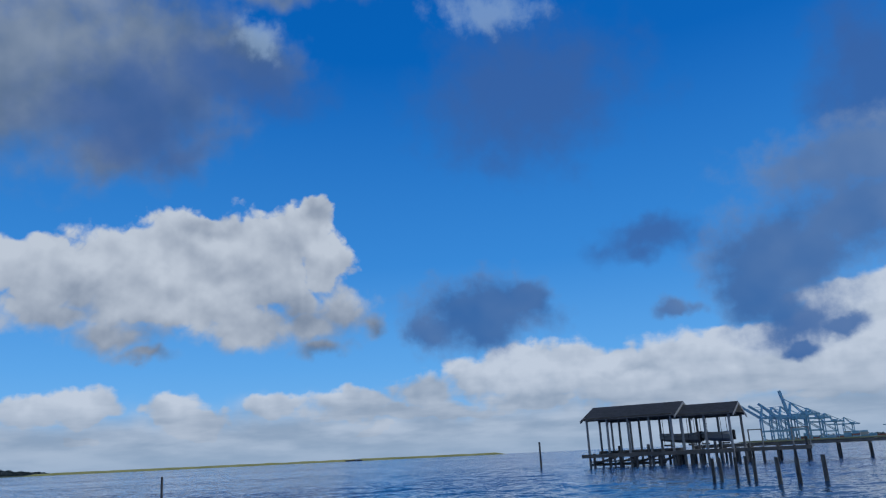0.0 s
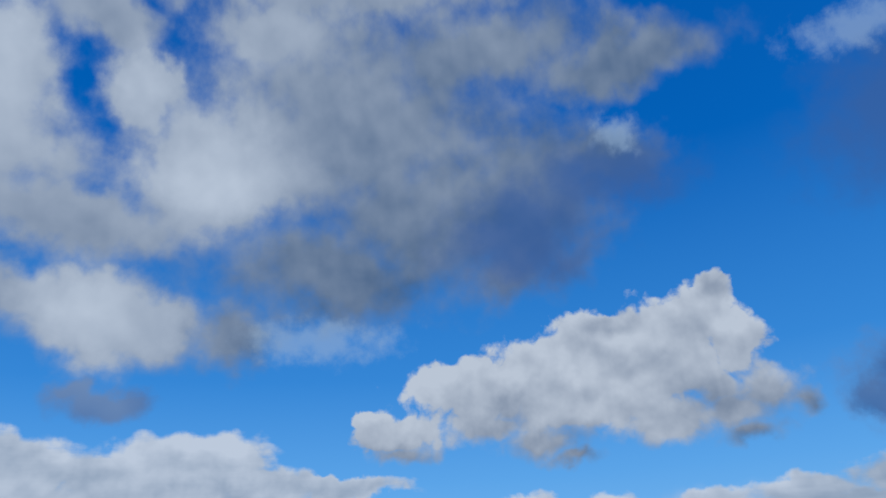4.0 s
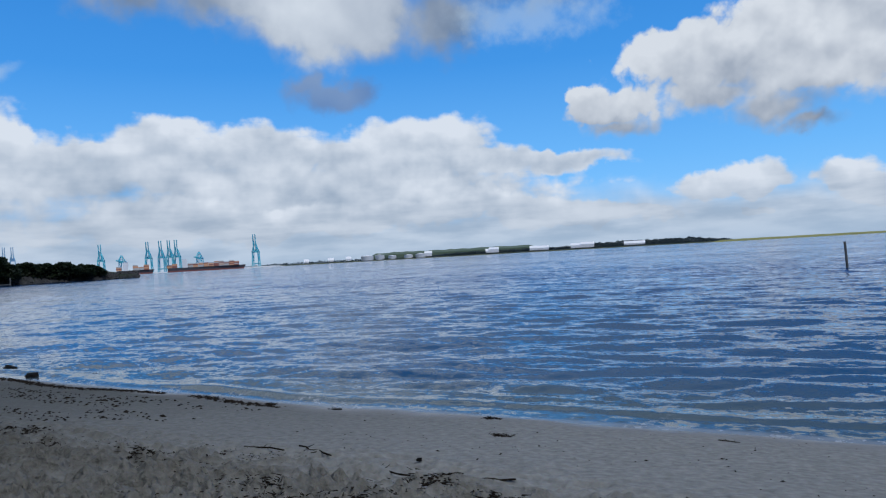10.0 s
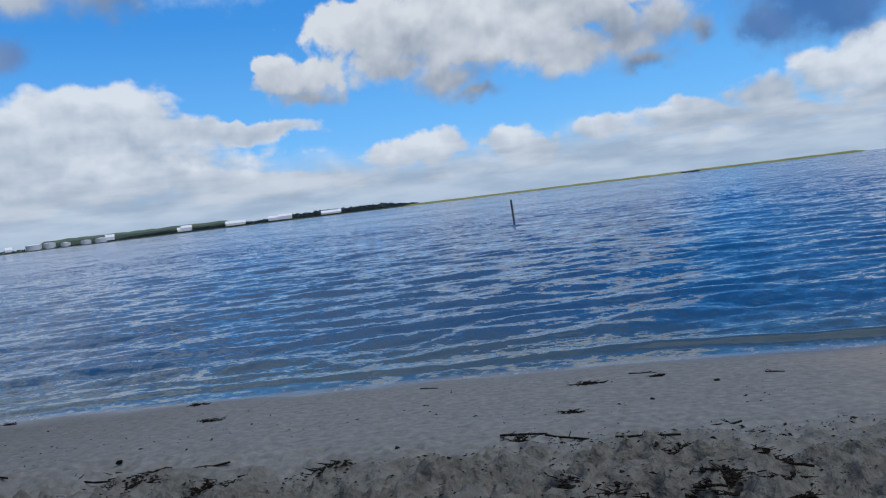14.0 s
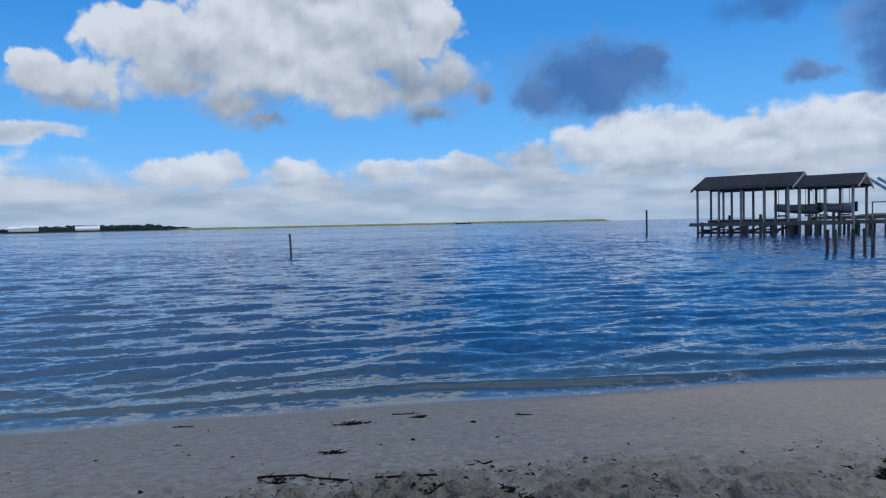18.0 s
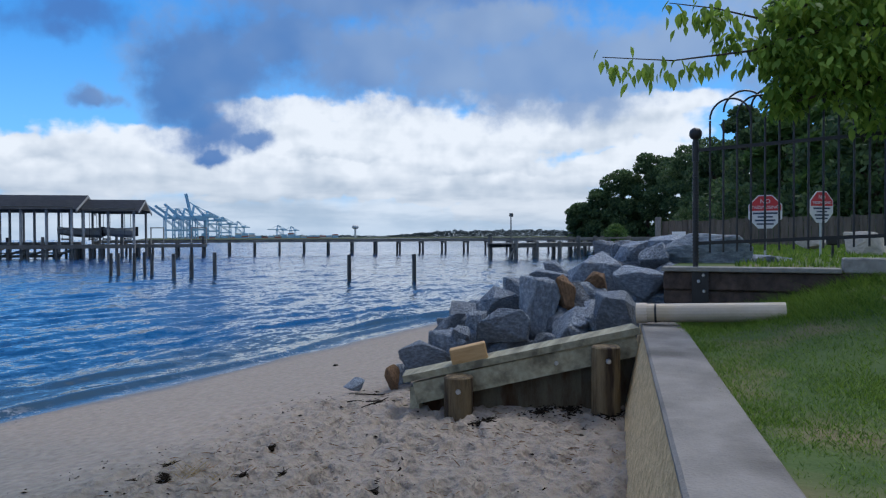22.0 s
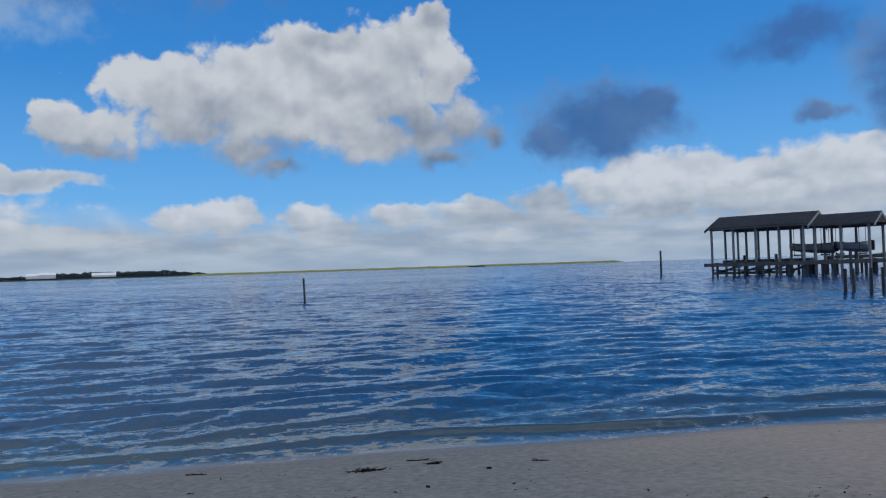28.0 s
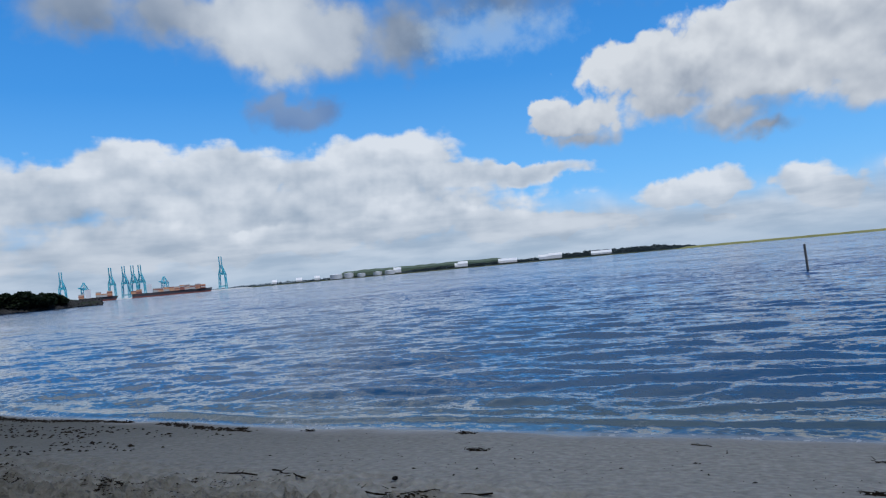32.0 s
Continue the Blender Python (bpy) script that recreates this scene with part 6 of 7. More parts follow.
# ---- the rock jetty down the beach ----
def jetty():
    r = random.Random(8)
    for i in range(210):
        s = i / 210
        y = -1.5 + 8.6 * s
        x = -17.2 - 0.10 * y + r.gauss(0, 0.5)
        w = r.uniform(0.12, 0.30)
        z = (0.62 - 0.05 * abs(y - 4)) * (1 - abs(x + 17.2 + 0.1 * y) / 2.2) + r.uniform(-0.5, 0.10)
        lay_rock(800 + i % 23, (x + 0.4, y, z), (w, w * 0.9, w * 0.72), r.uniform(0, 180), r.uniform(-15, 15), M_wet_shaderock, "boulder in the rock jetty, coloured near-black as in shade", "boulders of the jetty")
    for i, (x, y, z, w, h, tip) in enumerate(((-16.9, 1.3, 0.62, 1.5, 0.34, 1), (-16.9, 2.9, 0.60, 1.5, 0.36, -2), (-17.1, 4.2, 0.60, 0.9, 0.36, 3), (-17.3, 5.05, 0.58, 0.7, 0.34, -3))):
        bm = B()
        box(bm, (0, 0, 0), (0.7, w, h), bevel=0.03)
        bmesh.ops.subdivide_edges(bm, edges=bm.edges, cuts=3, use_grid_fill=True)
        for v in bm.verts:
            v.co += Vector((1, 0.6, 1)) * 0.05 * noise.fractal(v.co * 4 + Vector((i * 7, 0, 0)), 1.0, 2.0, 3)
        ob = part("concrete_slab", bm, M_slab)
        ob.matrix_world = Matrix.Translation((x, y, z)) @ Matrix.Rotation(radians(6), 4, "Z") @ Matrix.Rotation(radians(tip), 4, "X")
        tagged(ob, "grey broken concrete slab capping the jetty", "slab", "slabs of the jetty")
    t = thing("bulkhead", (-17.6, 6.2, SEA), "dark timber bulkhead at the jetty's outer end", "bulkhead", turn=97)
    for z, x0, x1 in ((0.31, -2.4, 2.42), (0.52, -2.4, 2.42), (0.70, -2.4, 2.42), (0.10, -2.4, 0.55), (0.10, 1.02, 1.75)):
        bm = B()
        box(bm, ((x0 + x1) / 2, 0, z), (x1 - x0, 0.24, 0.205 if z < 0.6 else 0.16), bevel=0.012)
        part("timber", bm, M_shadepile, t)
    for x, h in ((-2.2, 0.72), (-1.3, 0.72), (-0.4, 0.72), (0.4, 0.72), (1.35, 0.74), (2.35, 1.02)):
        bm = B()
        rod(bm, (x, 0.22, -1.2), (x, 0.22, h), 0.15, 0.13, 10)
        part("post", bm, M_shadepile, t)
    bm = B()
    box(bm, (2.35, 0.22, 1.03), (0.46, 0.40, 0.03))
    part("post_cap", bm, M_shadepile, t)
    for k, (x, z, w) in enumerate(((1.15, 1.62, 0.11), (1.75, 1.50, 0.10))):
        bm = B()
        rod(bm, (x, 0.05, -1.0), (x, 0.05, z), w * 1.3, w * 1.3, 12)
        part("tall_post", bm, M_shadepile, t)
    bm = B()
    beam(bm, (1.6, 0.05, 1.40), (2.1, 0.05, 1.52), 0.2, 0.10)
    part("bracket", bm, M_shadepile, t)
    s = thing("diamond_sign", (-17.55, 7.35, 1.03), "white diamond danger sign with an orange border on a post", "sign", turn=63)
    for k, (r0, y, mat, nm) in enumerate(((0.305, 0.0, M_orange, "border"), (0.26, -0.008, M_signwhite, "panel"))):
        bm = B()
        v = [bm.verts.new(c) for c in ((0, y, -r0), (r0 * 0.72, y, 0), (0, y, r0), (-r0 * 0.72, y, 0))]
        f = bm.faces.new(v)
        bmesh.ops.solidify(bm, geom=[f], thickness=0.006)
        part(nm, bm, mat, s)
    for k in range(3):
        bm = B()
        box(bm, (0, -0.016, 0.06 - 0.06 * k), (0.26 - 0.05 * k, 0.004, 0.03))
        part("printed_bar", bm, M_ink, s)


jetty()
lay_rock(861, (-11.2, 6.15, SEA), (0.13, 0.11, 0.09), 10, 0, M_wet_shaderock, "dark wet stone in the shallows", "stones in the shallows")
lay_rock(862, (-13.0, 6.3, SEA + 0.02), (0.18, 0.13, 0.08), 30, 0, M_wet_shaderock, "dark wet stone in the shallows", "stones in the shallows")
lay_rock(863, (-9.9, 5.75, SEA + 0.02), (0.10, 0.08, 0.06), 30, 0, M_wet_shaderock, "dark wet stone in the shallows", "stones in the shallows")


# ---- pier, boathouse and old piles ----
PIER_A, PIER_B = Vector((72, 8, 0)), Vector((40.6, 49.2, 0))
pdir = (PIER_B - PIER_A).normalized()
pside = Vector((pdir.y, -pdir.x, 0))


def pile(place, height, r, lean=(0, 0), group="old piles in the water", label="weathered dark timber pile standing in the water", mat=None):
    bm = B()
    rod(bm, (0, 0, -1.6), (lean[0], lean[1], height), r * 0.72, r * 0.62, 10)
    ob = part("pile", bm, mat or M_pile, smooth=False)
    ob.location = (place[0], place[1], SEA)
    return tagged(ob, label, "pile", group)


for az, d, h, r, lx in ((40.4, 28.3, 0.85, 0.09, 0.05), (41.0, 29.0, 0.84, 0.10, -0.04), (42.0, 28.8, 0.84, 0.09, 0.02), (42.8, 29.6, 0.86, 0.09, -0.06), (43.2, 28.6, 0.80, 0.10, 0.03),
                       (44.8, 26.7, 0.84, 0.11, -0.03), (46.0, 26.5, 0.82, 0.11, 0.02), (47.7, 26.9, 0.86, 0.11, 0.0), (58.0, 22.6, 0.83, 0.10, 0.0), (63.2, 22.0, 0.85, 0.10, 0.0)):
    pile(at(az, d), h, r, (lx, 0))
pile(at(0.05, 32.8), 1.06, 0.075, (-0.10, 0.0), "channel stakes", "leaning dark marker pile far out in the water")
pile(at(28.05, 64.0), 2.15, 0.13, (0, 0), "channel stakes", "tall dark marker pile far out in the water")


def pier():
    t = thing("pier", PIER_A, "long weathered timber pier on paired piles", "pier", turn=math.degrees(math.atan2(pdir.y, pdir.x)))
    n = (PIER_B - PIER_A).length
    bm = B()
    box(bm, (n / 2, 0, 0.93), (n, 1.5, 0.05))
    part("deck", bm, M_pierwood, t)
    for s in (-0.68, 0, 0.68):
        bm = B()
        box(bm, (n / 2, s, 0.80), (n, 0.09, 0.2))
        part("stringer", bm, M_pierwood, t)
    bm = B()
    rod(bm, (0, 0, -2.2), (0, 0, 0.72), 0.10, 0.095, 8)
    me = mesh_of(bm, "leg", M_pile)
    bm = B()
    box(bm, (0, 0, 0.64), (0.16, 1.75, 0.16))
    cap = mesh_of(bm, "cross_beam", M_pierwood)
    k = 0.5
    while k < n:
        for s in (-0.72, 0.72):
            piece("leg", me, t, Matrix.Translation((k, s, 0)))
        piece("cross_beam", cap, t, Matrix.Translation((k, 0, 0)))
        k += 2.05


pier()


def boathouse():
    """Two gabled roofs on posts over boat lifts, at the pier's outer end."""
    o = Vector((38.9, 42.1, 0))
    t = thing("boathouse", o, "open boathouse with dark gabled roofs on timber posts over the water", "boathouse", turn=math.degrees(math.atan2(pdir.y, pdir.x)))
    # local x runs outward along the pier, local y away from the land side

    def roof(x0, x1, eave, ridge, y0, y1):
        mid = (y0 + y1) / 2
        for side, a in ((-1, y0 - 0.35), (1, y1 + 0.35)):
            bm = B()
            v = [bm.verts.new(c) for c in ((x0 - 0.3, a, eave - 0.12), (x1 + 0.3, a, eave - 0.12), (x1 + 0.3, mid, ridge), (x0 - 0.3, mid, ridge))]
            f = bm.faces.new(v if side < 0 else v[::-1])
            bmesh.ops.solidify(bm, geom=[f], thickness=0.10)
            part("roof_slope", bm, M_shingle, t, "dark grey shingled slope")
        for x in (x0 - 0.28, x1 + 0.28):
            for a in (y0 - 0.35, y1 + 0.35):
                bm = B()
                beam(bm, (x, a, eave - 0.22), (x, mid, ridge - 0.1), 0.05, 0.18)
                part("barge_board", bm, M_whitetrim, t, "pale barge board")
            bm = B()
            v = [bm.verts.new(c) for c in ((x, y0, eave), (x, y1, eave), (x, mid, ridge - 0.15))]
            f = bm.faces.new(v)
            bmesh.ops.solidify(bm, geom=[f], thickness=0.04)
            part("gable", bm, M_pierwood, t)
        for y in (y0, y1, mid):
            bm = B()
            beam(bm, (x0, y, eave - 0.06), (x1, y, eave - 0.06), 0.12, 0.25)
            part("plate", bm, M_pierwood, t)

    roof(4.1, 10.7, 3.25, 4.25, -2.8, 2.8)
    roof(0.2, 3.7, 3.15, 3.95, -2.4, 2.2)
    posts = [(x, y, 3.2) for x in (4.2, 5.8, 7.4, 9.0, 10.6) for y in (2.8, 0.0, -2.8)] + [(x, y, 3.1) for x in (0.3, 2.0, 3.6) for y in (2.2, -2.4)]
    for x, y, h in posts:
        bm = B()
        rod(bm, (x, y, -2.2), (x, y, h), 0.10, 0.09, 8)
        part("post", bm, M_whitetrim, t)
    rnd = random.Random(4)
    # walkways and their many short piles
    for x0, x1, y, w in ((0.0, 10.9, 3.3, 0.7), (0.0, 10.9, -3.4, 1.2), (3.5, 4.3, 0.0, 6.0), (-4.5, 0.5, -0.5, 2.2)):
        bm = B()
        box(bm, ((x0 + x1) / 2, y, 0.62), (x1 - x0, w, 0.06))
        box(bm, ((x0 + x1) / 2, y + w / 2, 0.50), (x1 - x0, 0.07, 0.2))
        part("walkway", bm, M_pierwood, t)
        k = x0 + 0.3
        while k < x1:
            bm = B()
            rod(bm, (k, y + w / 2 - 0.1, -2), (k, y + w / 2 - 0.1, 0.7 + rnd.choice((0, 0, 0.5))), 0.10, 0.10, 8)
            part("short_pile", bm, M_pile, t)
            k += rnd.uniform(0.7, 1.3)
    for x in (5.0, 6.6, 8.2, 9.8):
        bm = B()
        beam(bm, (x, 2.7, 0.75), (x, -2.7, 0.75), 0.15, 0.2)
        part("lift_beam", bm, M_pierwood, t)
    # the low landing stage by the water
    for y in (2.5, 1.2):
        bm = B()
        box(bm, (8.0, y, 0.10), (5.4, 0.5, 0.07))
        beam(bm, (5.3, y, -0.12), (10.7, y, -0.12), 0.08, 0.16)
        part("low_stage", bm, M_pierwood, t)
    for x in (5.3, 7.0, 8.6, 10.4):
        bm = B()
        beam(bm, (x, 2.8, -0.1), (x, -2.8, 0.35), 0.08, 0.16)
        part("cross_brace", bm, M_pierwood, t)
    # railings and light racks by the landing
    for x in (-0.3, -1.2, -3.2, -4.3):
        bm = B()
        rod(bm, (x, -1.0, 0.5), (x, -1.0, 1.9), 0.05, 0.05, 6)
        part("rail_post", bm, M_whitetrim, t)
    for x0, x1 in ((-1.25, -0.25), (-4.35, -3.15)):
        bm = B()
        beam(bm, (x0, -1.0, 1.88), (x1, -1.0, 1.88), 0.08, 0.08)
        part("rail", bm, M_whitetrim, t)
    return t


boathouse()


def hung_boat(place, length, turn):
    t = thing("boat", place, "pale covered motor boat hanging in the boathouse lift", "boat", turn=turn)
    rings, tops = [], []
    bm, cv = B(), B()
    n = 9
    for k in range(n):
        q = k / (n - 1)
        x = (q - 0.5) * length
        b = 0.95 * (1 - max(0, (q - 0.35) / 0.65) ** 2.4 * 0.93)
        rise = 0.16 * q * q
        prof = ((-b, 0.22 + rise), (-b * 0.82, -0.08 + rise), (0, -0.32 + rise * 1.8), (b * 0.82, -0.08 + rise), (b, 0.22 + rise))
        rings.append([bm.verts.new((x, y, z)) for y, z in prof])
        crown = ((-b * 1.02, 0.20 + rise), (-b * 0.6, 0.36 + rise), (0, 0.46 + rise - 0.2 * q), (b * 0.6, 0.36 + rise), (b * 1.02, 0.20 + rise))
        tops.append([cv.verts.new((x, y, z)) for y, z in crown])
    for mesh, rows in ((bm, rings), (cv, tops)):
        for a, b in zip(rows, rows[1:]):
            for u in range(4):
                mesh.faces.new((a[u], a[u + 1], b[u + 1], b[u]))
        mesh.faces.new(rows[0])
        mesh.faces.new(rows[-1][::-1])
        bmesh.ops.recalc_face_normals(mesh, faces=mesh.faces)
    part("hull", bm, M_whitetrim, t)
    part("cover", cv, M_fartank, t, "grey canvas cover")
    bm = B()
    box(bm, (-length / 2 - 0.12, 0, 0.15), (0.24, 0.3, 0.7), bevel=0.04)
    part("outboard_motor", bm, M_iron, t, "black outboard motor")
    for x in (-length * 0.3, length * 0.3):
        bm = B()
        beam(bm, (x, -1.1, -0.40), (x, 1.1, -0.40), 0.12, 0.12)
        for y in (-1.05, 1.05):
            rod(bm, (x, y, -0.40), (x, y, 1.6), 0.02, 0.02, 5)
        part("sling", bm, M_iron, t)


bt = math.degrees(math.atan2(pdir.y, pdir.x))
inward = Vector((pdir.y, -pdir.x, 0))       # from the near posts towards the pier
hung_boat(Vector((38.9, 42.1, 0)) + pdir * 4.4 + inward * 0.0 + Vector((0, 0, 1.45)), 3.0, bt)
hung_boat(Vector((38.9, 42.1, 0)) + pdir * 1.9 + inward * 0.2 + Vector((0, 0, 1.45)), 2.4, bt)


def side_dock():
    """The lower, wider dock nearer the land."""
    a, b = Vector((42.0, 15.2, 0)), Vector((64, 7.0, 0))
    d = (b - a).normalized()
    t = thing("dock", a, "low weathered timber dock with stout posts near the wooded shore", "dock", turn=math.degrees(math.atan2(d.y, d.x)))
    n = (b - a).length
    bm = B()
    box(bm, (n / 2, 0, 0.62), (n, 2.2, 0.06))
    part("deck", bm, M_pierwood, t)
    for s in (-1.0, 1.0):
        bm = B()
        box(bm, (n / 2, s, 0.48), (n, 0.1, 0.22))
        part("stringer", bm, M_pierwood, t)
    rnd = random.Random(9)
    k = 0.3
    while k < n:
        for s in (-1.05, 1.05):
            bm = B()
            rod(bm, (k, s, -2), (k, s, 0.75 + rnd.choice((0, 0.1, 0.35))), 0.15, 0.14, 8)
            part("post", bm, M_pierwood, t)
        k += rnd.uniform(1.8, 2.6)
    bm = B()
    beam(bm, (-0.5, -1.05, -0.5), (0.3, -1.05, 0.5), 0.12, 0.12)
    part("brace", bm, M_pierwood, t)
    bm = B()
    box(bm, (n / 2 - 2, -0.9, 0.95), (n * 0.7, 0.08, 0.12))
    part("rail", bm, M_pierwood, t)


side_dock()


# ---- distance ----
def strip(name, az0, az1, d, h, mat, label, depth=60.0, step=0.6, seed=1, rough=0.4):
    """A low tongue of land far over the water, with an uneven top."""
    azs = np.arange(az0, az1 + step, step)
    rows = []
    for k, (dd, hh) in enumerate(((0, -0.5), (4, 0.7), (depth * 0.3, 1.0), (depth, 1.0), (depth * 1.2, -0.5))):
        r = d + dd
        top = SEA + np.where(hh > 0, h * hh * (1 - rough / 2 + rough * fractal(azs * 2.0, azs * 0 + k * 0.3, seed, 3)), -0.5)
        ends = np.clip(np.minimum(azs - az0, az1 - azs) / (2 * step), 0, 1)
        top = np.where(hh > 0, SEA - 0.3 + (top - SEA + 0.3) * ends, top)
        rows.append((r * np.sin(np.radians(azs)), r * np.cos(np.radians(azs)), top))
    xs, ys, zs = (np.array([q[i] for q in rows]) for i in range(3))
    return tagged(sheet(name, xs, ys, zs, mat, False), label, "land", kind="structure")


def tree_belt(name, az0, az1, d, h, mat, label, count, seed, spread=30.0, leaf=1.6, lift=0.0):
    """A far wood: many leaf clumps with an uneven top."""
    r = np.random.default_rng(seed)
    az = r.uniform(az0, az1, count)
    dd = d + r.uniform(0, spread, count)
    top = h * (0.72 + 0.42 * fractal(az * 1.6 * (d / 1000) ** 0.3 * 2, az * 0, seed, 3))
    ends = np.clip(0.35 + 0.65 * np.minimum(az - az0, az1 - az) / ((az1 - az0) * 0.22 + 1e-6), 0.35, 1)
    z = SEA + lift + top * ends * r.uniform(0, 1, count) ** 0.7
    c = np.stack([dd * np.sin(np.radians(az)), dd * np.cos(np.radians(az)), z], -1)
    s = leaf * r.uniform(0.5, 1.2, count)[:, None, None]
    v = r.normal(0, 1, (count, 4, 3))
    v /= np.linalg.norm(v, axis=-1, keepdims=True)
    v[..., 2] *= 0.7
    return tagged(new(name, tri_cloud(name, c[:, None, :] + v * s, mat)), label, "trees", kind="stuff")


strip("far_shore", -46, -6, 2272, 3.0, M_farland, "low far shore with terminal ground", 80, 0.5, 3)
strip("marsh_island", -9, 25.5, 1600, 4.4, M_marsh, "flat green marsh island across the water", 90, 0.4, 5, 0.5)
strip("terminal_quay", -56, -42, 2050, 3.4, M_fartank, "grey container terminal quay", 60, 0.5, 7, 0.1)
strip("port_ground", 43, 59, 1200, 2.4, M_farland, "low port ground under the far cranes", 640, 0.5, 11, 0.05)
strip("far_shore_east", 42, 84, 1900, 4.0, M_farland, "far wooded shore behind the pier", 80, 0.5, 9)
strip("far_hill", -36, -21.5, 2420, 26.0, M_hazegreen, "low green hill behind the far shore", 160, 0.5, 13, 0.2)
tree_belt("shore_scrub", -45.5, -7, 2278, 5.5, M_haze_leaf, "low dark scrub along the far waterline", 9000, 31, 10, 2.0)
tree_belt("far_wood", -33, -7, 2310, 13, M_haze_leaf, "dark green woods along the far shore", 16000, 3, 40, 3.2)
tree_belt("far_wood", -20, -7.5, 2350, 20, M_haze_leaf, "taller dark woods behind the far warehouses", 9000, 14, 60, 3.6)
tree_belt("far_wood", -46, -31, 2380, 9, M_haze_leaf, "low trees behind the tank farm", 1500, 4, 60, 4.0)
tree_belt("far_wood", 61, 84, 1950, 22, M_haze_leaf, "woods on the shore behind the pier, tinted blue by haze", 14000, 6, 70, 3.2)
tree_belt("far_wood", 44, 62, 1950, 10, M_haze_leaf, "low trees behind the distant cranes", 2400, 8, 70, 4.0)
tree_belt("island_scrub", -8, 24, 1620, 2.4, M_wood_light, "thin scrub on the marsh island", 1500, 10, 60, 1.2)


# ---- the near point of land on the other side of the cove ----
def point_of_land():
    n = 60
    s = np.linspace(0, 1, n)
    az = -92 + s * (92 - 53.0)
    d = 150 + 100 * s
    rows = []
    for k, (back, h) in enumerate(((0, -1.0), (2.5, 1.3), (6, 2.2), (14, 2.5), (38, 2.8), (70, 2.8))):
        taper = np.clip((1 - s) / 0.05, 0, 1)
        z = SEA + (h if h < 0 else h * (0.5 + 0.5 * taper)) + 0.15 * (fractal(az * 2, az * 0 + k, 91, 2) - 0.5) + 0 * s
        if k >= 4:
            z = z + 6.9 / (1 + np.exp((az + 65.0) / 1.6)) * (0.85 + 0.3 * fractal(az * 0.35, az * 0, 95, 2))
        dd = d + back * (0.15 + 0.85 * taper)
        rows.append((dd * np.sin(np.radians(az)), dd * np.cos(np.radians(az)), z))
    xs, ys, zs = (np.array([q[i] for q in rows]) for i in range(3))
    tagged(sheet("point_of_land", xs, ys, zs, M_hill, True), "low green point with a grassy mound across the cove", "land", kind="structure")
    # stones along its edge
    r = random.Random(2)
    verts, faces = [], []
    for i in range(3600):
        q = r.random()
        a = -92 + q * 39.2
        up = r.random()
        dd = 149.5 + 100 * q + 6.0 * up
        w = r.uniform(0.3, 0.8)
        c = at(a, dd, SEA + 2.2 * up)
        b = len(verts)
        for v in ((1, 0, 0), (0, 1, 0), (-1, 0, 0), (0, -1, 0), (0, 0, 0.8), (0, 0, -0.8)):
            verts.append((c.x + v[0] * w * r.uniform(0.7, 1.2), c.y + v[1] * w * r.uniform(0.7, 1.2), c.z + v[2] * w))
        for f in ((0, 1, 4), (1, 2, 4), (2, 3, 4), (3, 0, 4), (1, 0, 5), (2, 1, 5), (3, 2, 5), (0, 3, 5)):
            faces.append([b + k for k in f])
    me = bpy.data.meshes.new("riprap")
    me.from_pydata(verts, [], faces)
    me.materials.append(M_riprap)
    tagged(new("riprap", me), "grey riprap stones edging the far point", "rocks", kind="stuff")


point_of_land()
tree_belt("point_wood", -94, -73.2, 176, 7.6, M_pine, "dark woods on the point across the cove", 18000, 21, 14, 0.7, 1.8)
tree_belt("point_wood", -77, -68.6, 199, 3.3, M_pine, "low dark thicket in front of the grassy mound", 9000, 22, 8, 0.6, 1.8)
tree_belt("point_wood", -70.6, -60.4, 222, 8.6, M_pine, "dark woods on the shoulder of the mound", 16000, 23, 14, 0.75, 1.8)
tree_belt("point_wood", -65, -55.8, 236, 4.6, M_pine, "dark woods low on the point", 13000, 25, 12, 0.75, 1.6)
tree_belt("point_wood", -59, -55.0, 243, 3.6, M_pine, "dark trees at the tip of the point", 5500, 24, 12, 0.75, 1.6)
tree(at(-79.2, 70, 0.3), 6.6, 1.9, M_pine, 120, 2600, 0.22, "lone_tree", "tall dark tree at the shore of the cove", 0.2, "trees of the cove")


def cove_fence():
    """A long low walkway with posts in front of the stones."""
    t = thing("walkway", at(-72, 176, SEA), "long low grey walkway with posts along the stony edge", "walkway")
    o = at(-72, 176)
    pts = [at(-85 + i * 1.6, 160 + 4.1 * i, 0) - o for i in range(16)]
    for a, b in zip(pts, pts[1:]):
        bm = B()
        beam(bm, a + Vector((0, 0, 0.35)), b + Vector((0, 0, 0.35)), 0.6, 0.2)
        part("deck", bm, M_pile, t)
    for p in pts:
        bm = B()
        rod(bm, p + Vector((0, 0, -1)), p + Vector((0, 0, 2.1)), 0.2, 0.18, 6)
        part("post", bm, M_pile, t)


cove_fence()


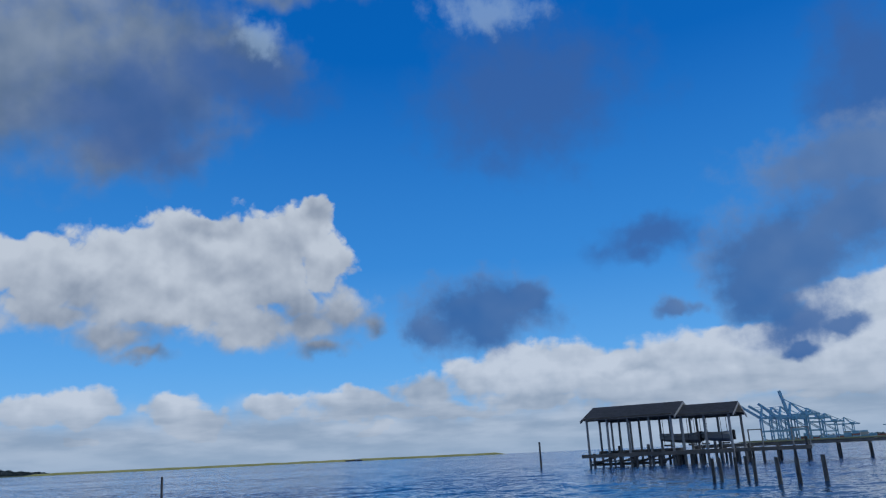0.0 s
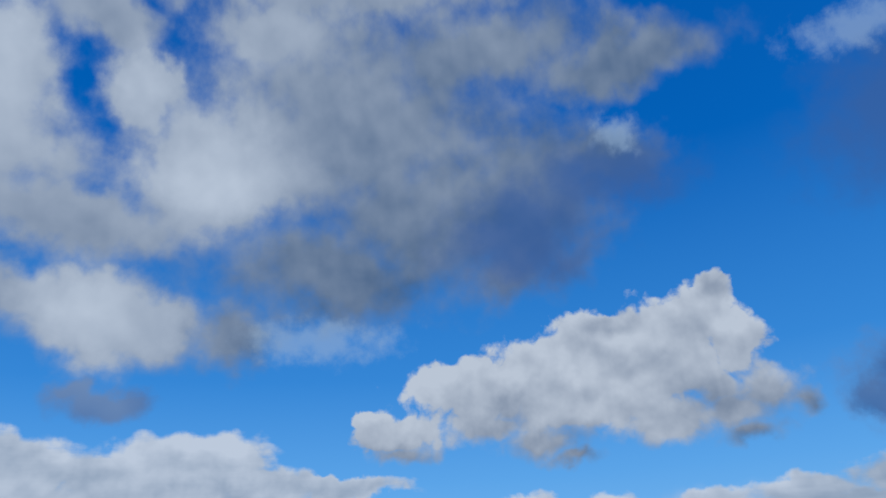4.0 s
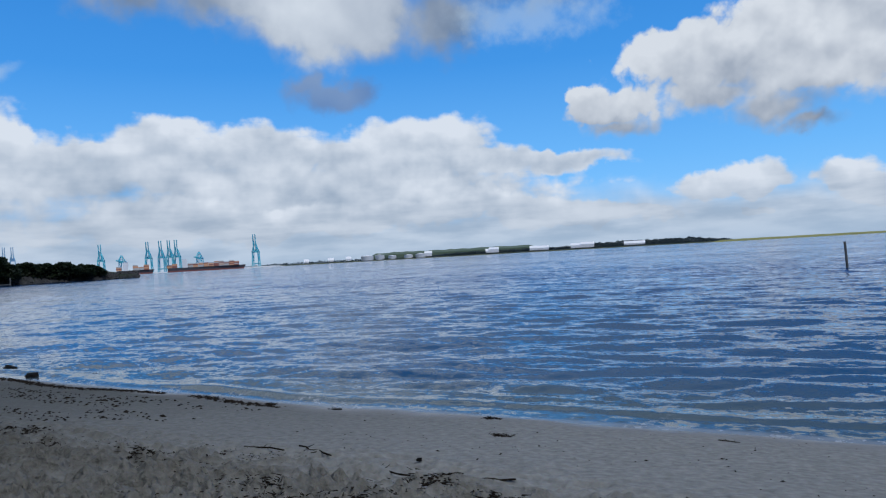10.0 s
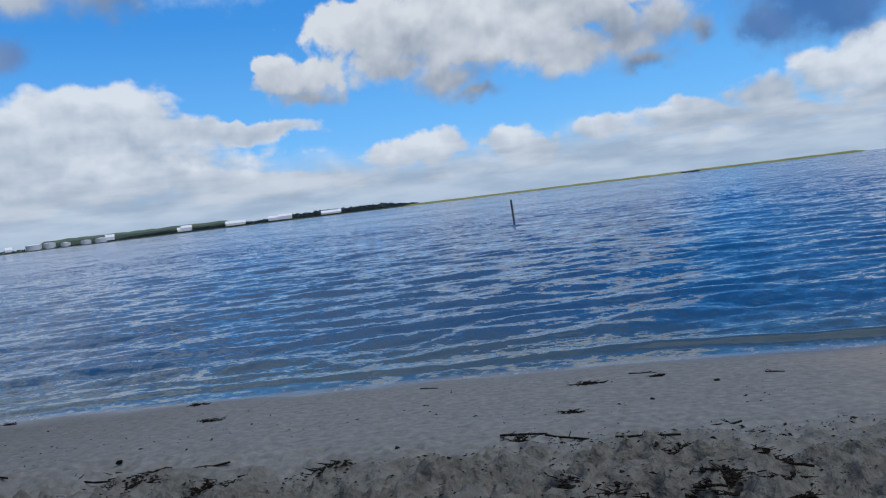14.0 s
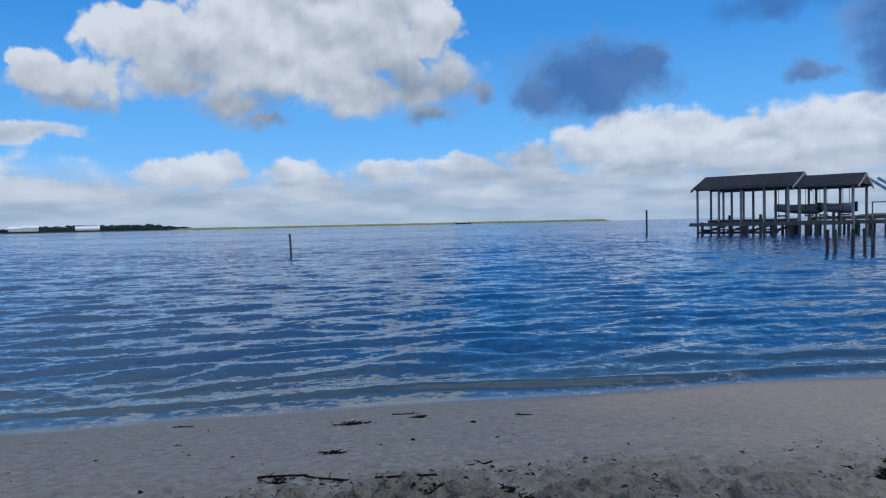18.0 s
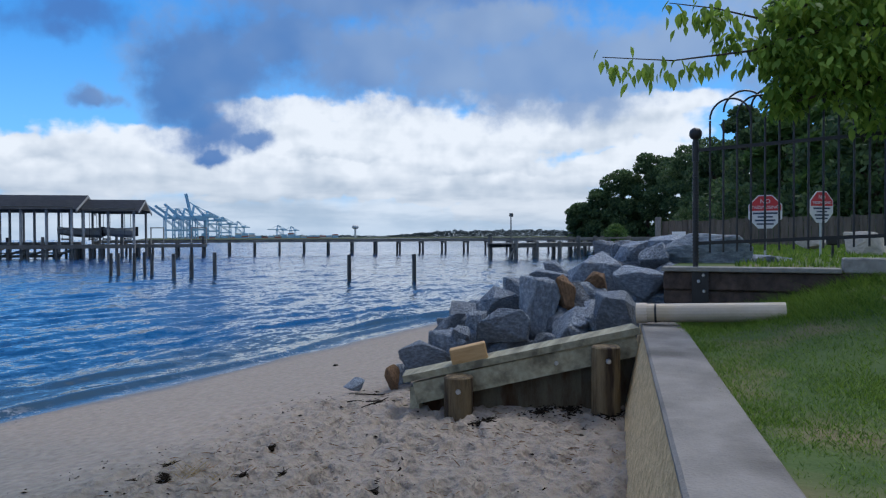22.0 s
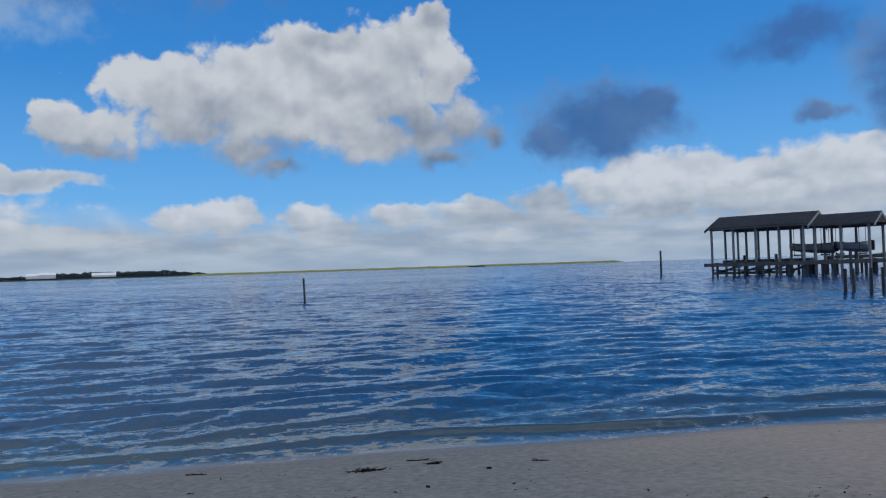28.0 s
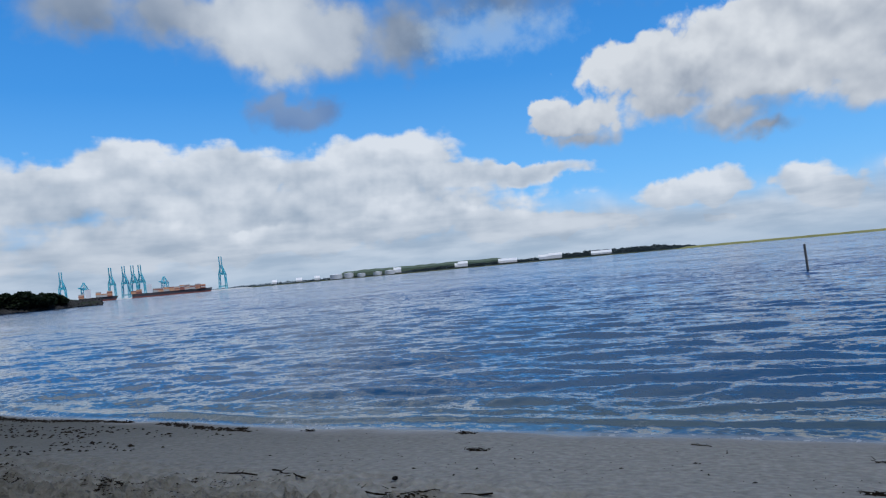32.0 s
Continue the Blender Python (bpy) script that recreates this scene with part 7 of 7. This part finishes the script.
# ---- ports ----
def quay_crane(place, h, turn, mat, boom, group, label):
    """A ship-to-shore crane: portal legs, beams, tower, boom (degrees raised) and machinery house."""
    t = thing("quay_crane", place, label, "crane", group, turn)
    w, g, k = h * 0.20, h * 0.17, h * 0.026
    deck = h * 0.46
    for x in (-g, g):
        for y in (-w / 2, w / 2):
            bm = B()
            beam(bm, (x, y, 0), (x, y * 0.8, deck), k, k)
            part("leg", bm, mat, t)
        for z in (h * 0.10, deck):
            bm = B()
            beam(bm, (x, -w / 2, z), (x, w / 2, z), k, k * 1.2)
            part("sill_beam", bm, mat, t)
    for y in (-w * 0.42, w * 0.42):
        bm = B()
        beam(bm, (-g, y, h * 0.2), (g, y, h * 0.2), k, k * 1.3)
        beam(bm, (-g, y, h * 0.2), (g, y, deck), k * 0.7, k * 0.7)
        part("portal_beam", bm, mat, t)
        bm = B()
        beam(bm, (-h * 0.42, y * 0.4, deck + k), (g, y * 0.4, deck + k), k, k * 1.8)
        part("back_girder", bm, mat, t)
        bm = B()
        beam(bm, (g, y, deck), (g * 0.6, y * 0.25, h * 0.74), k * 0.9, k * 0.9)
        beam(bm, (-g, y, deck), (g * 0.6, y * 0.25, h * 0.74), k * 0.7, k * 0.7)
        part("tower", bm, mat, t)
        a = radians(boom)
        tip = Vector((g + math.cos(a) * h * 0.54, y * 0.4, deck + math.sin(a) * h * 0.54))
        bm = B()
        beam(bm, (g, y * 0.4, deck + k), tip, k, k * 1.6)
        part("boom", bm, mat, t)
        bm = B()
        beam(bm, (g * 0.6, y * 0.25, h * 0.74), Vector((g, 0, deck)).lerp(tip, 0.7), k * 0.3, k * 0.3)
        beam(bm, (g * 0.6, y * 0.25, h * 0.74), (-h * 0.4, y * 0.4, deck + k), k * 0.3, k * 0.3)
        part("stay", bm, mat, t)
    bm = B()
    box(bm, (-g * 0.9, 0, deck + h * 0.055), (h * 0.16, w * 0.5, h * 0.07))
    part("machinery_house", bm, M_farwhite if mat is M_cyan else mat, t)


CY = "cyan ship-to-shore container crane with its boom raised"
for az, d, h, boom in ((-55.3, 2150, 84, 80), (-52.1, 2080, 84, 80), (-51.2, 1950, 80, 80), (-50.6, 2080, 86, 80), (-50.1, 2080, 86, 80), (-44.35, 2080, 92, 82)):
    quay_crane(at(az, d, SEA + 2), h, 262 - az, M_cyan, boom, "cranes of the container terminal", CY)
for az, d, h in ((-53.9, 2150, 70), (-48.5, 2150, 70)):
    quay_crane(at(az, d, SEA + 2), h, 255 - az, M_cyan, 8, "cranes of the container terminal", "cyan ship-to-shore container crane with its boom lowered")
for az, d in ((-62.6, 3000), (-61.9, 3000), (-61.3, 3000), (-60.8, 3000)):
    quay_crane(at(az, d, SEA + 30), 92, 268 - az, M_hazeblue, 80, "far cranes behind the point", "faint blue crane far behind the wooded point")
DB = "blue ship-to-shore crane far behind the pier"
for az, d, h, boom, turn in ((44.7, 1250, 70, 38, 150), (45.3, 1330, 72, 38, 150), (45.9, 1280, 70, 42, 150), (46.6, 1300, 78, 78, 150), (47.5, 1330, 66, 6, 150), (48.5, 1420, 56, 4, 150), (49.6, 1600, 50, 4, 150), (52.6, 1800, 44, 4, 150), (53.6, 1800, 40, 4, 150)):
    quay_crane(at(az, d, SEA + 2), h, turn, M_hazeblue, boom, "cranes behind the pier", DB)


def stack_yard(az0, az1, d, rows, seed, group):
    """Stacks of shipping containers, each stack one thing."""
    r = random.Random(seed)
    bm = B()
    box(bm, (0, 0, 1.3), (12.2, 2.44, 2.55))
    shared = {m.name: mesh_of(B_copy(bm), "container", m) for m in (M_box_a, M_box_b, M_box_c, M_hazeblue)}
    bm.free()
    step = math.degrees(13.0 / d)
    a = az0
    while a < az1:
        t = thing("container_stack", at(a, d + r.uniform(0, 8), SEA + 2.2), "stack of rust, orange and pale shipping containers", "containers", group, -a)
        for k in range(r.choice(rows)):
            m = r.choice((M_box_a, M_box_a, M_box_b, M_box_c) if d > 1900 else (M_box_b, M_hazeblue, M_hazeblue, M_box_c))
            piece("container", shared[m.name], t, Matrix.Translation((0, 0, 2.6 * k)))
        a += step


def B_copy(bm):
    return bm.copy()


def ship(az0, az1, d, seed):
    r = random.Random(seed)
    mid = (az0 + az1) / 2
    n = 2 * d * math.tan(radians((az1 - az0) / 2))
    t = thing("container_ship", at(mid, d, SEA), "long container ship with a red waterline moored at the quay", "ship", "", -mid)
    for z0, z1, m, nm in ((-1, 3.5, M_hull, "boot_top"), (3.5, 10.5, M_hulldark, "hull")):
        bm = B()
        box(bm, (0, 0, (z0 + z1) / 2), (n, 24, z1 - z0))
        for v in bm.verts:
            if v.co.x > 0:
                v.co.y *= 0.35
                v.co.x += (v.co.z) * 0.5
        part(nm, bm, m, t)
    bm = B()
    box(bm, (-n * 0.28, 0, 21), (12, 22, 22))
    part("bridge_house", bm, M_farwhite, t)
    x = -n * 0.48
    bm = B()
    box(bm, (0, 0, 1.3), (12.4, 20, 2.55))
    shared = [mesh_of(bm.copy(), "container", m) for m in (M_box_a, M_box_a, M_box_b, M_box_c)]
    bm.free()
    while x < n * 0.44:
        if abs(x + n * 0.28) > 13:
            for k in range(r.choice((3, 4, 4, 5))):
                piece("container", r.choice(shared), t, Matrix.Translation((x, 0, 10.6 + 2.6 * k)))
        x += 13


ship(-54.2, -51.9, 2000, 1)
ship(-50.8, -45.3, 1990, 2)
stack_yard(46.0, 57.0, 1500, (1, 2, 2, 3, 4), 4, "containers behind the pier")


def tank(az, d, r, h):
    t = thing("storage_tank", at(az, d, SEA + 2.5), "pale grey cylindrical storage tank on the far shore", "tank", "tanks of the far terminal")
    bm = B()
    rod(bm, (0, 0, 0), (0, 0, h), r, r, 28)
    part("shell", bm, M_fartank, t)
    bm = B()
    rod(bm, (0, 0, h), (0, 0, h + r * 0.12), r * 1.01, r * 0.1, 28)
    part("roof", bm, M_farwhite, t)


for az, r, h in ((-35.7, 20, 14), (-34.7, 15, 15), (-33.7, 13, 11), (-32.4, 14, 11), (-31.4, 17, 12)):
    tank(az, 2290, r, h)


def shed(az, d, w, h, label="long white flat-roofed warehouse on the far shore"):
    t = thing("warehouse", at(az, d, SEA + 5.5), label, "building", "buildings of the far shore", -az)
    bm = B()
    box(bm, (0, 0, h / 2), (w, 30, h))
    part("wall", bm, M_farwhite, t)
    bm = B()
    box(bm, (0, 0, h + 3.0), (w + 1.5, 31, 1.0), Matrix.Translation((0, 0, h + 3.0)) @ Matrix.Rotation(radians(14), 4, "X") @ Matrix.Translation((0, 0, -h - 3.0)))
    part("roof", bm, M_farwhite, t)
    k = -w / 2 + 5
    while k < w / 2 - 2:
        bm = B()
        box(bm, (k, -15.2, 1.6), (3.0, 0.4, 3.2))
        part("door", bm, M_fartank, t)
        k += 11


for az, w, h in ((-30.8, 26, 13), (-25.5, 34, 14), (-26.0, 14, 8), (-22.3, 30, 10), (-21.6, 40, 9), (-19.0, 36, 11), (-18.1, 46, 14), (-14.5, 70, 7), (-38.6, 20, 6), (-40.5, 16, 6), (-37.2, 18, 8)):
    shed(az, 2296, w * 0.9, h * 0.75)


def water_tower():
    t = thing("water_tower", at(58.5, 1850, SEA + 3), "pale water tower on the far shore", "water tower")
    bm = B()
    rod(bm, (0, 0, 0), (0, 0, 24), 3.0, 2.4, 10)
    part("stem", bm, M_fartank, t)
    bm = B()
    bmesh.ops.create_uvsphere(bm, u_segments=16, v_segments=10, radius=9, matrix=Matrix.Translation((0, 0, 27)) @ Matrix.Diagonal((1, 1, 0.62, 1)))
    part("bowl", bm, M_fartank, t, smooth=True)


water_tower()


def barge():
    t = thing("barge", at(13.7, 1500, SEA), "low dark barge lying off the marsh island", "barge", turn=-13.7)
    bm = B()
    box(bm, (0, 0, 1.2), (34, 9, 2.6))
    part("hull", bm, M_hulldark, t)
    bm = B()
    box(bm, (8, 0, 3.2), (10, 6, 1.6))
    part("deckhouse", bm, M_fartank, t)


barge()


def pier_lamp():
    p = at(71.0, 60, 0.6)
    t = thing("dock_lamp", p, "slim lamp post standing on the pier", "lamp post")
    bm = B()
    rod(bm, (0, 0, 0), (0, 0, 2.2), 0.06, 0.05, 8)
    part("pole", bm, M_pile, t)
    bm = B()
    box(bm, (0.1, 0, 2.3), (0.35, 0.25, 0.3), bevel=0.03)
    part("head", bm, M_pile, t)


pier_lamp()
